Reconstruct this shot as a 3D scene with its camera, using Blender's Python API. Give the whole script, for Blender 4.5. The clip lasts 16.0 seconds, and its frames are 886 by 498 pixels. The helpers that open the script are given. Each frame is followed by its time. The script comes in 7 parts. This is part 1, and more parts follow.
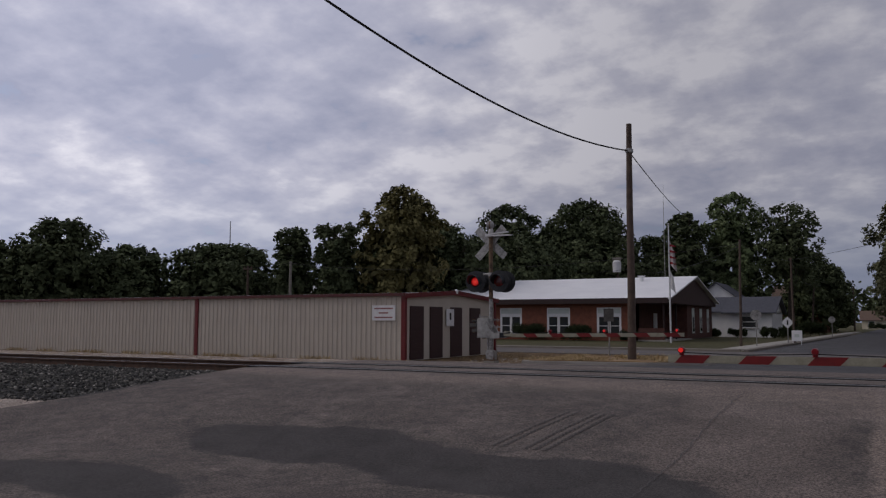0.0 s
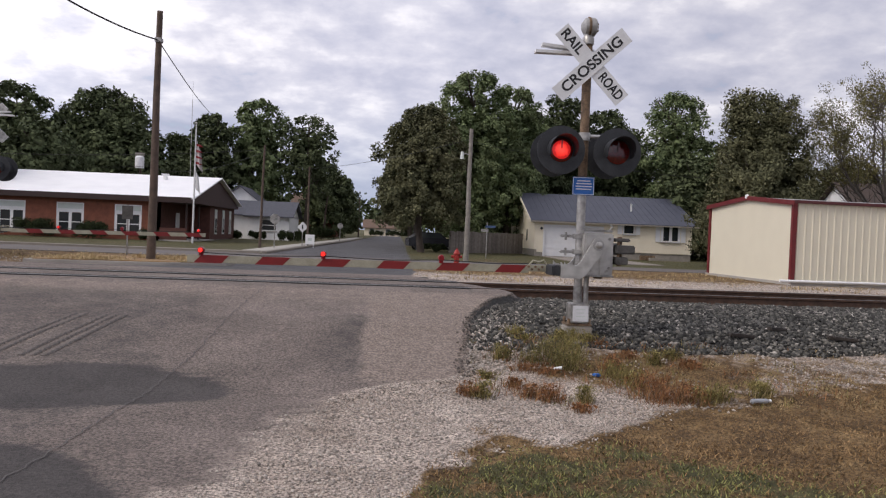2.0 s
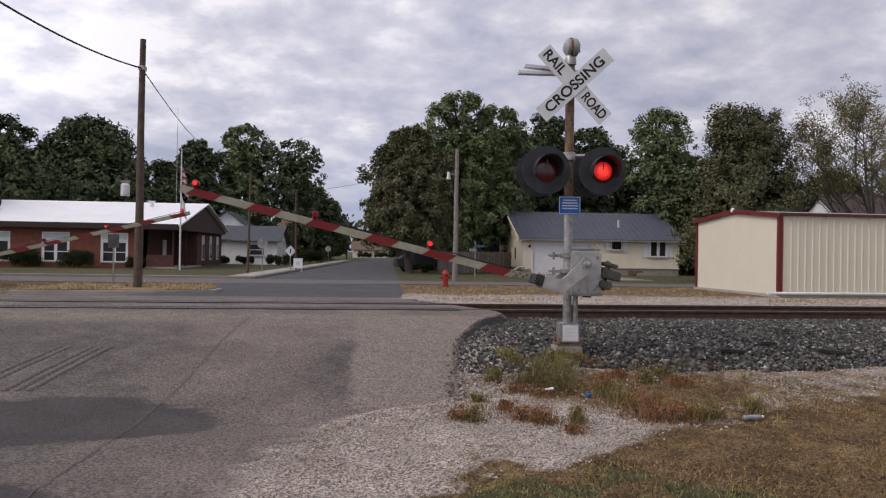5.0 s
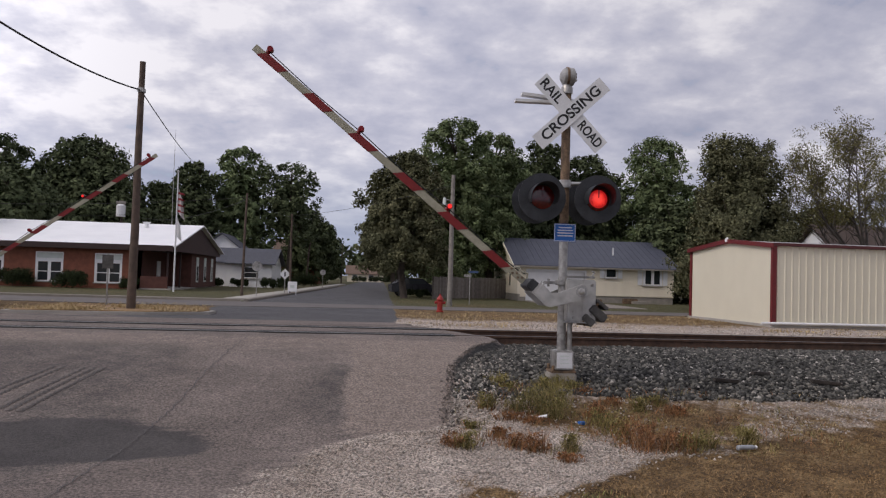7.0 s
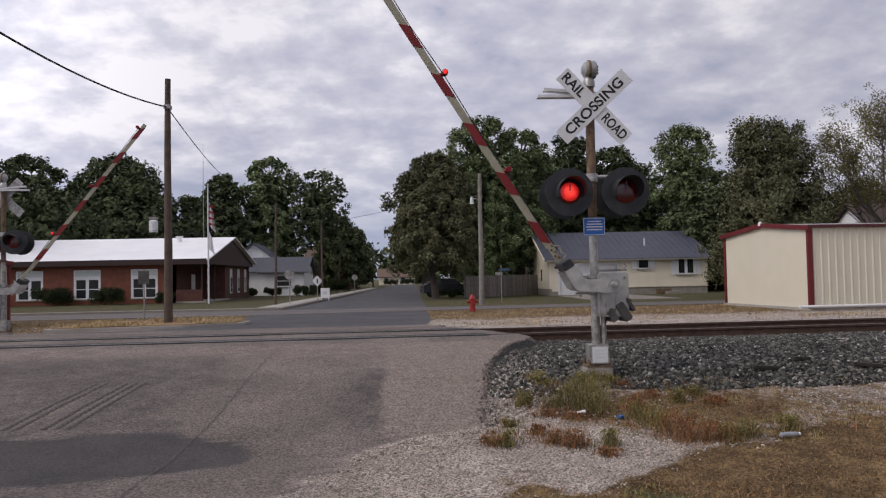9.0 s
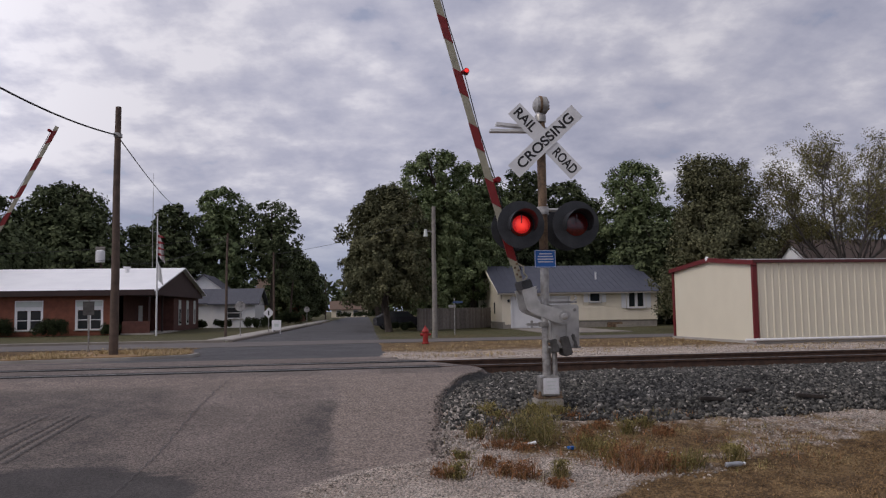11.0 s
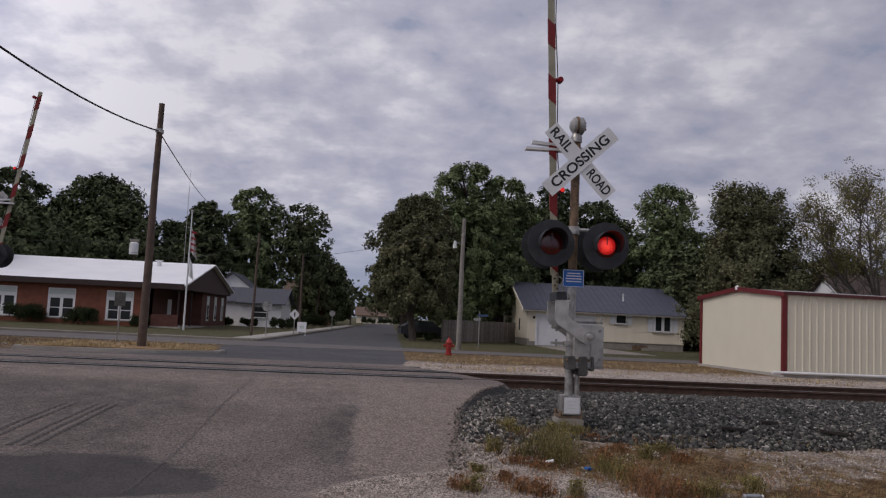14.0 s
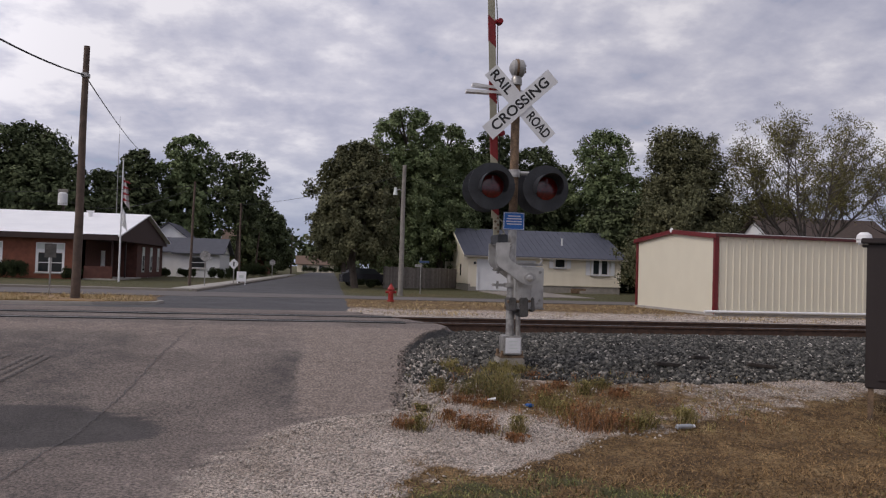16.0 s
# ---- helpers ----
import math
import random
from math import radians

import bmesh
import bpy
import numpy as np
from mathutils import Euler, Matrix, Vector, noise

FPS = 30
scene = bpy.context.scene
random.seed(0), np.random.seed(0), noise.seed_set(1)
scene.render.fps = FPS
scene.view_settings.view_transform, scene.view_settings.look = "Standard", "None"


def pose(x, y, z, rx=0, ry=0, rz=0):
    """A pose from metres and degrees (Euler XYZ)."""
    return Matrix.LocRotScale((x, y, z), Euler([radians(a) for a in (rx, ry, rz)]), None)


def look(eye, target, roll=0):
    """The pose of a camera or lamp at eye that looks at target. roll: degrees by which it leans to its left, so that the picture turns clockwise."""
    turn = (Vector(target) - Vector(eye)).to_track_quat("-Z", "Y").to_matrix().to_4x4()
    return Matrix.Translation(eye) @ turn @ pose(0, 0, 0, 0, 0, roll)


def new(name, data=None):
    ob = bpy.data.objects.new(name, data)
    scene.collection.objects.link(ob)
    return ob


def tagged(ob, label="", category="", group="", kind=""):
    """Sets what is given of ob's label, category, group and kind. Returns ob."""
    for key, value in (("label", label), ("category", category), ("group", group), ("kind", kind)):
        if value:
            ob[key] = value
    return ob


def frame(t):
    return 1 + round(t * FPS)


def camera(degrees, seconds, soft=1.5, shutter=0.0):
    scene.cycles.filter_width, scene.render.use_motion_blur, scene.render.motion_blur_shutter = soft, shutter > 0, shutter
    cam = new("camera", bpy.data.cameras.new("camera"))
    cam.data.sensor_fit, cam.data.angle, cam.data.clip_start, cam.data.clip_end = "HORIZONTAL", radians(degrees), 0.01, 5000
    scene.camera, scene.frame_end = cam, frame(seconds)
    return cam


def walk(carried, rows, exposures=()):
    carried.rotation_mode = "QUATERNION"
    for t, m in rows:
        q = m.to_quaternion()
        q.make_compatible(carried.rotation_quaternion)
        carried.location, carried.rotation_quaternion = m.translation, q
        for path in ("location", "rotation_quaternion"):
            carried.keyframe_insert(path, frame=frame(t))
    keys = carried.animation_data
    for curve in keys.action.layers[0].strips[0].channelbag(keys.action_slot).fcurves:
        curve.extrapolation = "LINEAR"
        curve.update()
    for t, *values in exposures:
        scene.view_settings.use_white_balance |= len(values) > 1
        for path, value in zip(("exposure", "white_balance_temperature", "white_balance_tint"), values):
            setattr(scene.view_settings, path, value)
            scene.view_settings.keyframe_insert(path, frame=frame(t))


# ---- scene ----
cam = camera(58.10, 16.0, 1.22)
# seconds, place, yaw, pitch, roll of a hand-held camera that sways a little on one spot
PATH = [
    (0, 0.000, 0.000, 1.490, 28.96, 5.19, -0.11),
    (0.1, 0.000, 0.000, 1.490, 21.74, 4.91, -1.23),
    (0.2, 0.000, 0.000, 1.490, 15.97, 4.62, -0.87),
    (0.3, 0.000, 0.000, 1.490, 10.85, 4.20, -0.01),
    (0.4, 0.000, 0.000, 1.490, 7.08, 3.52, 0.66),
    (0.5, 0.000, 0.000, 1.490, 4.83, 3.18, 1.20),
    (0.6, 0.000, 0.000, 1.490, 2.56, 1.46, 1.70),
    (1, 0.025, 0.095, 1.477, -2.97, -0.83, 1.18),
    (1.5, 0.004, 0.022, 1.477, -4.19, -0.58, 0.74),
    (2, 0.008, 0.053, 1.481, -4.29, -1.19, -2.31),
    (2.5, 0.011, 0.049, 1.483, -4.73, -0.80, -1.88),
    (3, 0.017, 0.091, 1.480, -5.02, -1.82, -2.14),
    (3.5, 0.021, 0.086, 1.489, -4.79, -1.70, -1.03),
    (6, 0.016, 0.070, 1.520, -5.62, 2.01, -1.27),
    (6.5, 0.008, 0.054, 1.515, -5.47, 2.57, -2.04),
    (7, 0.012, 0.058, 1.516, -5.50, 2.09, -1.71),
    (7.5, -0.001, -0.009, 1.511, -5.70, 1.69, -1.27),
    (8, 0.020, 0.081, 1.518, -5.66, 1.06, -0.42),
    (8.5, 0.021, 0.075, 1.519, -5.87, 1.52, -0.20),
    (9, 0.013, 0.034, 1.531, -3.25, 2.05, 1.14),
    (11.5, 0.035, -0.003, 1.507, -8.22, 4.58, -0.29),
    (12, 0.051, 0.040, 1.531, -9.28, 3.90, -1.72),
    (12.5, 0.040, 0.008, 1.533, -7.20, 5.34, -1.96),
    (13, -0.004, -0.129, 1.519, -7.13, 5.58, -2.80),
    (13.5, -0.021, -0.164, 1.521, -7.12, 5.41, -2.66),
    (14, -0.002, -0.099, 1.517, -4.83, 5.14, -2.70),
    (14.5, -0.009, -0.121, 1.515, -3.91, 4.74, -2.65),
    (15, -0.010, -0.113, 1.499, -5.00, 4.23, -2.74),
    (15.5, -0.028, -0.149, 1.474, -5.99, 1.94, -3.43),
    (16, -0.011, -0.106, 1.472, -9.03, 1.52, -1.73),
]
walk(cam, [(t, pose(x, y, z, 90 + p, r, w)) for t, x, y, z, w, p, r in PATH],
     exposures=[(0, -1.27, 6200, 13.5), (0.2, -0.97, 6200, 13), (0.4, -0.84, 6150, 12), (0.6, -0.48, 6250, 12), (0.8, -0.13, 6450, 11.5), (1.0, -0.01, 6450, 11.5), (3.5, 0.05, 6450, 11.5), (6.0, -0.29, 6390, 12.5), (9.0, -0.26, 6390, 12.5), (11.5, -0.54, 6290, 14), (12.6, -0.53, 6290, 14), (13.5, -0.63, 6290, 14), (14.5, -0.67, 6290, 14), (15.2, -0.61, 6290, 14), (16, -0.35, 6390, 13)])

# ---- world and sun ----
SUN_EL, SUN_AZ = radians(42), radians(246)
world = bpy.data.worlds.new("sky")
scene.world = world
world.use_nodes = True
wn, wl = world.node_tree.nodes, world.node_tree.links
wn.clear()


def wnode(kind, **kw):
    n = wn.new(kind)
    for k, v in kw.items():
        if k == "operation":
            n.operation = v
        else:
            n.inputs[int(k[1:])].default_value = v
    return n


w_out, w_bg = wn.new("ShaderNodeOutputWorld"), wn.new("ShaderNodeBackground")
w_sky = wn.new("ShaderNodeTexSky")
w_sky.sky_type, w_sky.sun_disc = "NISHITA", False
w_sky.sun_elevation, w_sky.sun_rotation = SUN_EL, SUN_AZ
w_skyc = wnode("ShaderNodeVectorMath", operation="SCALE")
w_skyc.inputs["Scale"].default_value = 0.11
wl.new(w_sky.outputs[0], w_skyc.inputs[0])
w_tc, w_sep = wn.new("ShaderNodeTexCoord"), wn.new("ShaderNodeSeparateXYZ")
wl.new(w_tc.outputs["Generated"], w_sep.inputs[0])
w_z = wnode("ShaderNodeMath", operation="MAXIMUM", _1=0.0)
wl.new(w_sep.outputs[2], w_z.inputs[0])
w_z2 = wnode("ShaderNodeMath", operation="ADD", _1=0.30)
wl.new(w_z.outputs[0], w_z2.inputs[0])
w_x, w_y = wnode("ShaderNodeMath", operation="DIVIDE"), wnode("ShaderNodeMath", operation="DIVIDE")
wl.new(w_sep.outputs[0], w_x.inputs[0]), wl.new(w_sep.outputs[1], w_y.inputs[0])
wl.new(w_z2.outputs[0], w_x.inputs[1]), wl.new(w_z2.outputs[0], w_y.inputs[1])
w_plane = wn.new("ShaderNodeCombineXYZ")
wl.new(w_x.outputs[0], w_plane.inputs[0]), wl.new(w_y.outputs[0], w_plane.inputs[1])


def cloud_noise(scale, detail, rough, distort, offset):
    n = wn.new("ShaderNodeTexNoise")
    for k, v in (("Scale", scale), ("Detail", detail), ("Roughness", rough), ("Distortion", distort)):
        n.inputs[k].default_value = v
    mv = wnode("ShaderNodeVectorMath", operation="ADD")
    mv.inputs[1].default_value = offset
    wl.new(w_plane.outputs[0], mv.inputs[0]), wl.new(mv.outputs[0], n.inputs["Vector"])
    return n


def ramp(nodes, links, source, stops):
    r = nodes.new("ShaderNodeValToRGB")
    e = r.color_ramp.elements
    while len(e) < len(stops):
        e.new(0.5)
    for el, (p, c) in zip(e, stops):
        el.position, el.color = p, (*c, 1)
    links.new(source, r.inputs[0])
    return r


w_big = cloud_noise(1.3, 3.0, 0.5, 0.0, (3.1, 1.7, 0))
w_fine = cloud_noise(6.5, 6.0, 0.55, 0.0, (7.7, 4.2, 2))
w_sum = wnode("ShaderNodeMath", operation="MULTIPLY_ADD", _1=0.5)
wl.new(w_big.outputs[0], w_sum.inputs[0])
w_half = wnode("ShaderNodeMath", operation="MULTIPLY", _1=0.5)
wl.new(w_fine.outputs[0], w_half.inputs[0]), wl.new(w_half.outputs[0], w_sum.inputs[2])
w_cloud = ramp(wn, wl, w_sum.outputs[0], [(0.36, (0.37, 0.385, 0.485)), (0.455, (0.475, 0.48, 0.57)), (0.525, (0.585, 0.58, 0.65)), (0.60, (0.80, 0.78, 0.81))])
w_gap = ramp(wn, wl, w_fine.outputs[0], [(0.27, (0.72, 0.72, 0.72)), (0.36, (1, 1, 1))])
# low sky: bluer and duller towards the horizon
w_low = wn.new("ShaderNodeMapRange")
w_low.interpolation_type = "SMOOTHSTEP"
w_low.inputs["From Min"].default_value, w_low.inputs["From Max"].default_value = 0.03, 0.19
w_low.inputs["To Min"].default_value, w_low.inputs["To Max"].default_value = 0.78, 0.0
wl.new(w_sep.outputs[2], w_low.inputs[0])
w_haze = wn.new("ShaderNodeMix")
w_haze.data_type = "RGBA"
w_haze.inputs[7].default_value = (0.30, 0.345, 0.46, 1)
wl.new(w_low.outputs[0], w_haze.inputs[0]), wl.new(w_cloud.outputs[0], w_haze.inputs[6])
w_mix = wn.new("ShaderNodeMix")
w_mix.data_type = "RGBA"
wl.new(w_gap.outputs[0], w_mix.inputs[0]), wl.new(w_skyc.outputs[0], w_mix.inputs[6]), wl.new(w_haze.outputs[2], w_mix.inputs[7])
# the cloud cover is thinner towards the west
w_dot = wnode("ShaderNodeVectorMath", operation="DOT_PRODUCT")
w_dot.inputs[1].default_value = (-0.886, 0.237, 0.40)
wl.new(w_tc.outputs["Generated"], w_dot.inputs[0])
w_side = wn.new("ShaderNodeMapRange")
w_side.interpolation_type = "SMOOTHSTEP"
w_side.inputs["From Min"].default_value, w_side.inputs["From Max"].default_value = 0.48, 1.0
w_side.inputs["To Min"].default_value, w_side.inputs["To Max"].default_value = 1.2, 2.3
wl.new(w_dot.outputs["Value"], w_side.inputs[0])
# and thicker again towards the east
w_east = wn.new("ShaderNodeMapRange")
w_east.interpolation_type = "SMOOTHSTEP"
w_east.inputs["From Min"].default_value, w_east.inputs["From Max"].default_value = 0.0, 0.45
w_east.inputs["To Min"].default_value, w_east.inputs["To Max"].default_value = 1.08, 0.94
wl.new(w_sep.outputs[0], w_east.inputs[0])
w_strength = wnode("ShaderNodeMath", operation="MULTIPLY")
wl.new(w_side.outputs[0], w_strength.inputs[0]), wl.new(w_east.outputs[0], w_strength.inputs[1])
wl.new(w_strength.outputs[0], w_bg.inputs[1])
wl.new(w_mix.outputs[2], w_bg.inputs[0]), wl.new(w_bg.outputs[0], w_out.inputs[0])

sun = new("sun", bpy.data.lights.new("sun", "SUN"))
sun.data.energy, sun.data.angle, sun.data.color = 1.4, radians(24), (1.0, 0.905, 0.77)
sun.matrix_world = look((0, 0, 40), (-40 * math.cos(SUN_EL) * math.sin(SUN_AZ), -40 * math.cos(SUN_EL) * math.cos(SUN_AZ), 40 - 40 * math.sin(SUN_EL)))

# ---- materials ----
MATS = {}


def material(name, c1, c2=None, scale=6.0, rough=0.8, bump=0.0, fine=60.0, metal=0.0, spread=0.0, emit=0.0, island=False, spec=0.4):
    """Two colours mixed by coarse and fine noise, with a bump from the fine noise; spread: change from piece to piece."""
    m = bpy.data.materials.new(name)
    m.use_nodes = True
    n, l = m.node_tree.nodes, m.node_tree.links
    b = n["Principled BSDF"]
    b.inputs["Roughness"].default_value, b.inputs["Metallic"].default_value = rough, metal
    b.inputs["Specular IOR Level"].default_value = spec
    c2 = c2 or tuple(c * 0.8 for c in c1)
    tc = n.new("ShaderNodeTexCoord")
    a1, a2 = n.new("ShaderNodeTexNoise"), n.new("ShaderNodeTexNoise")
    a1.inputs["Scale"].default_value, a2.inputs["Scale"].default_value = scale, fine
    a1.inputs["Detail"].default_value, a2.inputs["Detail"].default_value = 4, 3
    l.new(tc.outputs["Object"], a1.inputs["Vector"]), l.new(tc.outputs["Object"], a2.inputs["Vector"])
    av = n.new("ShaderNodeMath")
    av.operation = "MULTIPLY_ADD"
    av.inputs[1].default_value = 0.4
    hv = n.new("ShaderNodeMath")
    hv.operation, hv.inputs[1].default_value = "MULTIPLY", 0.6
    l.new(a1.outputs[0], hv.inputs[0]), l.new(a2.outputs[0], av.inputs[0]), l.new(hv.outputs[0], av.inputs[2])
    r = ramp(n, l, av.outputs[0], [(0.36, c2), (0.62, c1)])
    col = r.outputs[0]
    if spread:
        info = n.new("ShaderNodeNewGeometry" if island else "ShaderNodeObjectInfo")
        mr = n.new("ShaderNodeMapRange")
        mr.inputs["To Min"].default_value, mr.inputs["To Max"].default_value = 1 - spread, 1 + spread
        l.new(info.outputs["Random Per Island" if island else "Random"], mr.inputs[0])
        vm = n.new("ShaderNodeVectorMath")
        vm.operation = "SCALE"
        l.new(col, vm.inputs[0]), l.new(mr.outputs[0], vm.inputs["Scale"])
        col = vm.outputs[0]
    l.new(col, b.inputs["Base Color"])
    if bump:
        bp = n.new("ShaderNodeBump")
        bp.inputs["Strength"].default_value, bp.inputs["Distance"].default_value = bump, 0.02
        l.new(av.outputs[0], bp.inputs["Height"]), l.new(bp.outputs[0], b.inputs["Normal"])
    if emit:
        b.inputs["Emission Color"].default_value, b.inputs["Emission Strength"].default_value = (*c1, 1), emit
    MATS[name] = m
    return m


def glass(name, colour, rough=0.05):
    m = material(name, colour, colour, rough=rough, spec=0.8)
    return m


M_GALV = material("galvanised_steel", (0.50, 0.485, 0.46), (0.20, 0.19, 0.18), 3.5, 0.38, 0.04, 14, 0.6)
M_PAINT_GREY = material("silver_paint", (0.36, 0.355, 0.345), (0.21, 0.205, 0.20), 4, 0.5, 0.12, 60, 0.2)
M_SILVER = material("silver_enamel", (0.50, 0.49, 0.47), (0.29, 0.28, 0.265), 2.2, 0.36, 0.03, 9, 0.35)
M_IRON = material("dull_iron", (0.11, 0.105, 0.10), (0.05, 0.047, 0.044), 8, 0.6, 0.2, 60, 0.2)
M_RUST = material("rusty_pole", (0.25, 0.165, 0.10), (0.07, 0.05, 0.036), 9, 0.75, 0.2, 60, 0.2)
M_BLACK = material("black_paint", (0.036, 0.038, 0.043), (0.018, 0.019, 0.022), 8, 0.55, 0.1)
M_LENS = material("dark_red_lens", (0.13, 0.006, 0.006), (0.06, 0.003, 0.003), 20, 0.15, spec=0.7)
M_LAMPRED = material("red_lamp_glass", (0.24, 0.008, 0.014), (0.15, 0.005, 0.009), 20, 0.35, spec=0.3)
M_LIT_SMALL = material("lit_small_lens", (1.0, 0.03, 0.022), (1.0, 0.03, 0.022), 20, 0.3, emit=0.8)


def lit_lens(name, radius, heart, ring):
    """A glowing lens whose light falls off from its heart to its rim, broken by its prisms."""
    m = bpy.data.materials.new(name)
    m.use_nodes = True
    n, l = m.node_tree.nodes, m.node_tree.links
    b = n["Principled BSDF"]
    tc, flat, size = n.new("ShaderNodeTexCoord"), n.new("ShaderNodeVectorMath"), n.new("ShaderNodeVectorMath")
    flat.operation, size.operation = "MULTIPLY", "LENGTH"
    flat.inputs[1].default_value = (1 / radius, 0, 1 / radius)
    grain = n.new("ShaderNodeTexNoise")
    grain.inputs["Scale"].default_value, grain.inputs["Detail"].default_value = 26, 2
    l.new(tc.outputs["Object"], flat.inputs[0]), l.new(flat.outputs[0], size.inputs[0]), l.new(tc.outputs["Object"], grain.inputs["Vector"])
    mix = n.new("ShaderNodeMath")
    mix.operation, mix.inputs[1].default_value = "MULTIPLY_ADD", 0.5
    l.new(grain.outputs[0], mix.inputs[0]), l.new(size.outputs["Value"], mix.inputs[2])
    glow = ramp(n, l, mix.outputs[0], [(0.30, heart), (0.75, tuple(c * 0.5 + d * 0.5 for c, d in zip(heart, ring))), (1.0, ring)])
    b.inputs["Base Color"].default_value, b.inputs["Roughness"].default_value = (0.35, 0.01, 0.01, 1), 0.25
    l.new(glow.outputs[0], b.inputs["Emission Color"])
    b.inputs["Emission Strength"].default_value = 1.0
    return m


M_LIT = lit_lens("lit_red_lens", 0.128, (1.5, 0.07, 0.045), (0.42, 0.010, 0.010))
M_SIGN = material("white_sheeting", (0.74, 0.74, 0.75), (0.63, 0.63, 0.64), 6, 0.5)
M_INK = material("black_ink", (0.02, 0.02, 0.022), (0.014, 0.014, 0.015), 20, 0.6)
M_BLUE = material("blue_sheeting", (0.025, 0.14, 0.46), (0.02, 0.11, 0.38), 8, 0.5)
M_BOARD = material("cream_arm_paint", (0.36, 0.34, 0.26), (0.26, 0.245, 0.18), 6, 0.6, 0.1)
M_RED = material("red_arm_sheeting", (0.20, 0.012, 0.012), (0.15, 0.01, 0.01), 9, 0.5)
M_RAIL = material("rusty_rail", (0.125, 0.072, 0.048), (0.06, 0.038, 0.028), 8, 0.7, 0.2, 70, 0.3)
M_RAILTOP = material("worn_rail_head", (0.30, 0.28, 0.27), (0.2, 0.18, 0.17), 8, 0.35, 0.0, 70, 0.9)
M_TIE = material("creosoted_wood", (0.055, 0.045, 0.038), (0.03, 0.025, 0.022), 6, 0.85, 0.4, spread=0.3)
M_RUBBER = material("black_flangeway", (0.018, 0.017, 0.017), (0.01, 0.01, 0.01), 8, 0.8, 0.2)
M_METALWALL = material("cream_wall_sheet", (0.68, 0.635, 0.505), (0.65, 0.605, 0.48), 1.2, 0.5, 0.0, 20, spread=0.02)
M_METALWALL_OLD = material("grey_cream_wall_sheet", (0.52, 0.47, 0.40), (0.45, 0.40, 0.34), 0.9, 0.5, 0.0, 20, spread=0.025)
M_TRIM = material("red_metal_trim", (0.15, 0.016, 0.018), (0.11, 0.012, 0.014), 4, 0.45)
M_EAVE = material("dark_red_eave", (0.095, 0.022, 0.022), (0.07, 0.018, 0.018), 4, 0.5)
M_BROWN = material("dark_brown_door", (0.05, 0.022, 0.022), (0.036, 0.017, 0.017), 5, 0.55, spread=0.05)
M_ROOFMETAL = material("galvalume_roof", (0.45, 0.44, 0.43), (0.35, 0.34, 0.34), 2, 0.4, metal=0.4)
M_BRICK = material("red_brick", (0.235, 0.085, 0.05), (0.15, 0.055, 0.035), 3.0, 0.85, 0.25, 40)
# about half as bright as red_brick; used on the end and porch walls
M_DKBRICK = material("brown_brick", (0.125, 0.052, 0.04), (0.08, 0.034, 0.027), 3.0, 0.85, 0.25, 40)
M_FASCIA = material("brown_fascia", (0.045, 0.024, 0.022), (0.032, 0.018, 0.017), 3, 0.6)
M_GABLE = material("brown_gable_siding", (0.07, 0.038, 0.034), (0.055, 0.03, 0.028), 3, 0.7)
M_WHITEROOF = material("white_membrane_roof", (0.86, 0.86, 0.87), (0.78, 0.78, 0.8), 0.6, 0.5)
M_WHITE = material("white_paint", (0.82, 0.82, 0.82), (0.74, 0.74, 0.75), 2, 0.55)
M_PALEPANEL = material("pale_green_panel", (0.63, 0.67, 0.64), (0.54, 0.58, 0.55), 2, 0.55)
M_GLASS = glass("dark_window_glass", (0.025, 0.03, 0.033))
M_BLUEROOF = material("blue_grey_roof_sheet", (0.082, 0.088, 0.115), (0.062, 0.067, 0.09), 1.5, 0.5, 0.05, 20, 0.2)
M_SIDING = material("cream_siding", (0.85, 0.77, 0.615), (0.78, 0.705, 0.55), 1.5, 0.6)
M_FOUND = material("concrete_block", (0.33, 0.30, 0.26), (0.24, 0.22, 0.19), 4, 0.9, 0.3)
M_SHINGLE = material("grey_shingles", (0.088, 0.09, 0.108), (0.06, 0.062, 0.076), 5, 0.85, 0.4, 30)
M_SHINGLE_BR = material("brown_shingles", (0.16, 0.105, 0.075), (0.11, 0.075, 0.055), 5, 0.85, 0.4, 30)
M_SHINGLE_DK = material("dark_brown_shingles", (0.075, 0.052, 0.042), (0.05, 0.036, 0.03), 5, 0.85, 0.4, 30)
M_WOODPOLE = material("weathered_pole", (0.12, 0.085, 0.065), (0.065, 0.047, 0.038), 5, 0.85, 0.4, 50)
M_GREYPOLE = material("grey_weathered_pole", (0.27, 0.25, 0.22), (0.18, 0.165, 0.15), 5, 0.85, 0.4, 50)
M_FENCE = material("weathered_fence_board", (0.21, 0.185, 0.16), (0.13, 0.112, 0.098), 5, 0.85, 0.3, spread=0.25)
M_CONC = material("pale_concrete", (0.40, 0.375, 0.34), (0.30, 0.28, 0.25), 1.2, 0.9, 0.2, 30)
M_HYDRANT = material("red_hydrant_paint", (0.34, 0.028, 0.022), (0.24, 0.022, 0.017), 10, 0.5)
M_WIRE = material("black_cable", (0.015, 0.015, 0.016), (0.01, 0.01, 0.01), 10, 0.6)
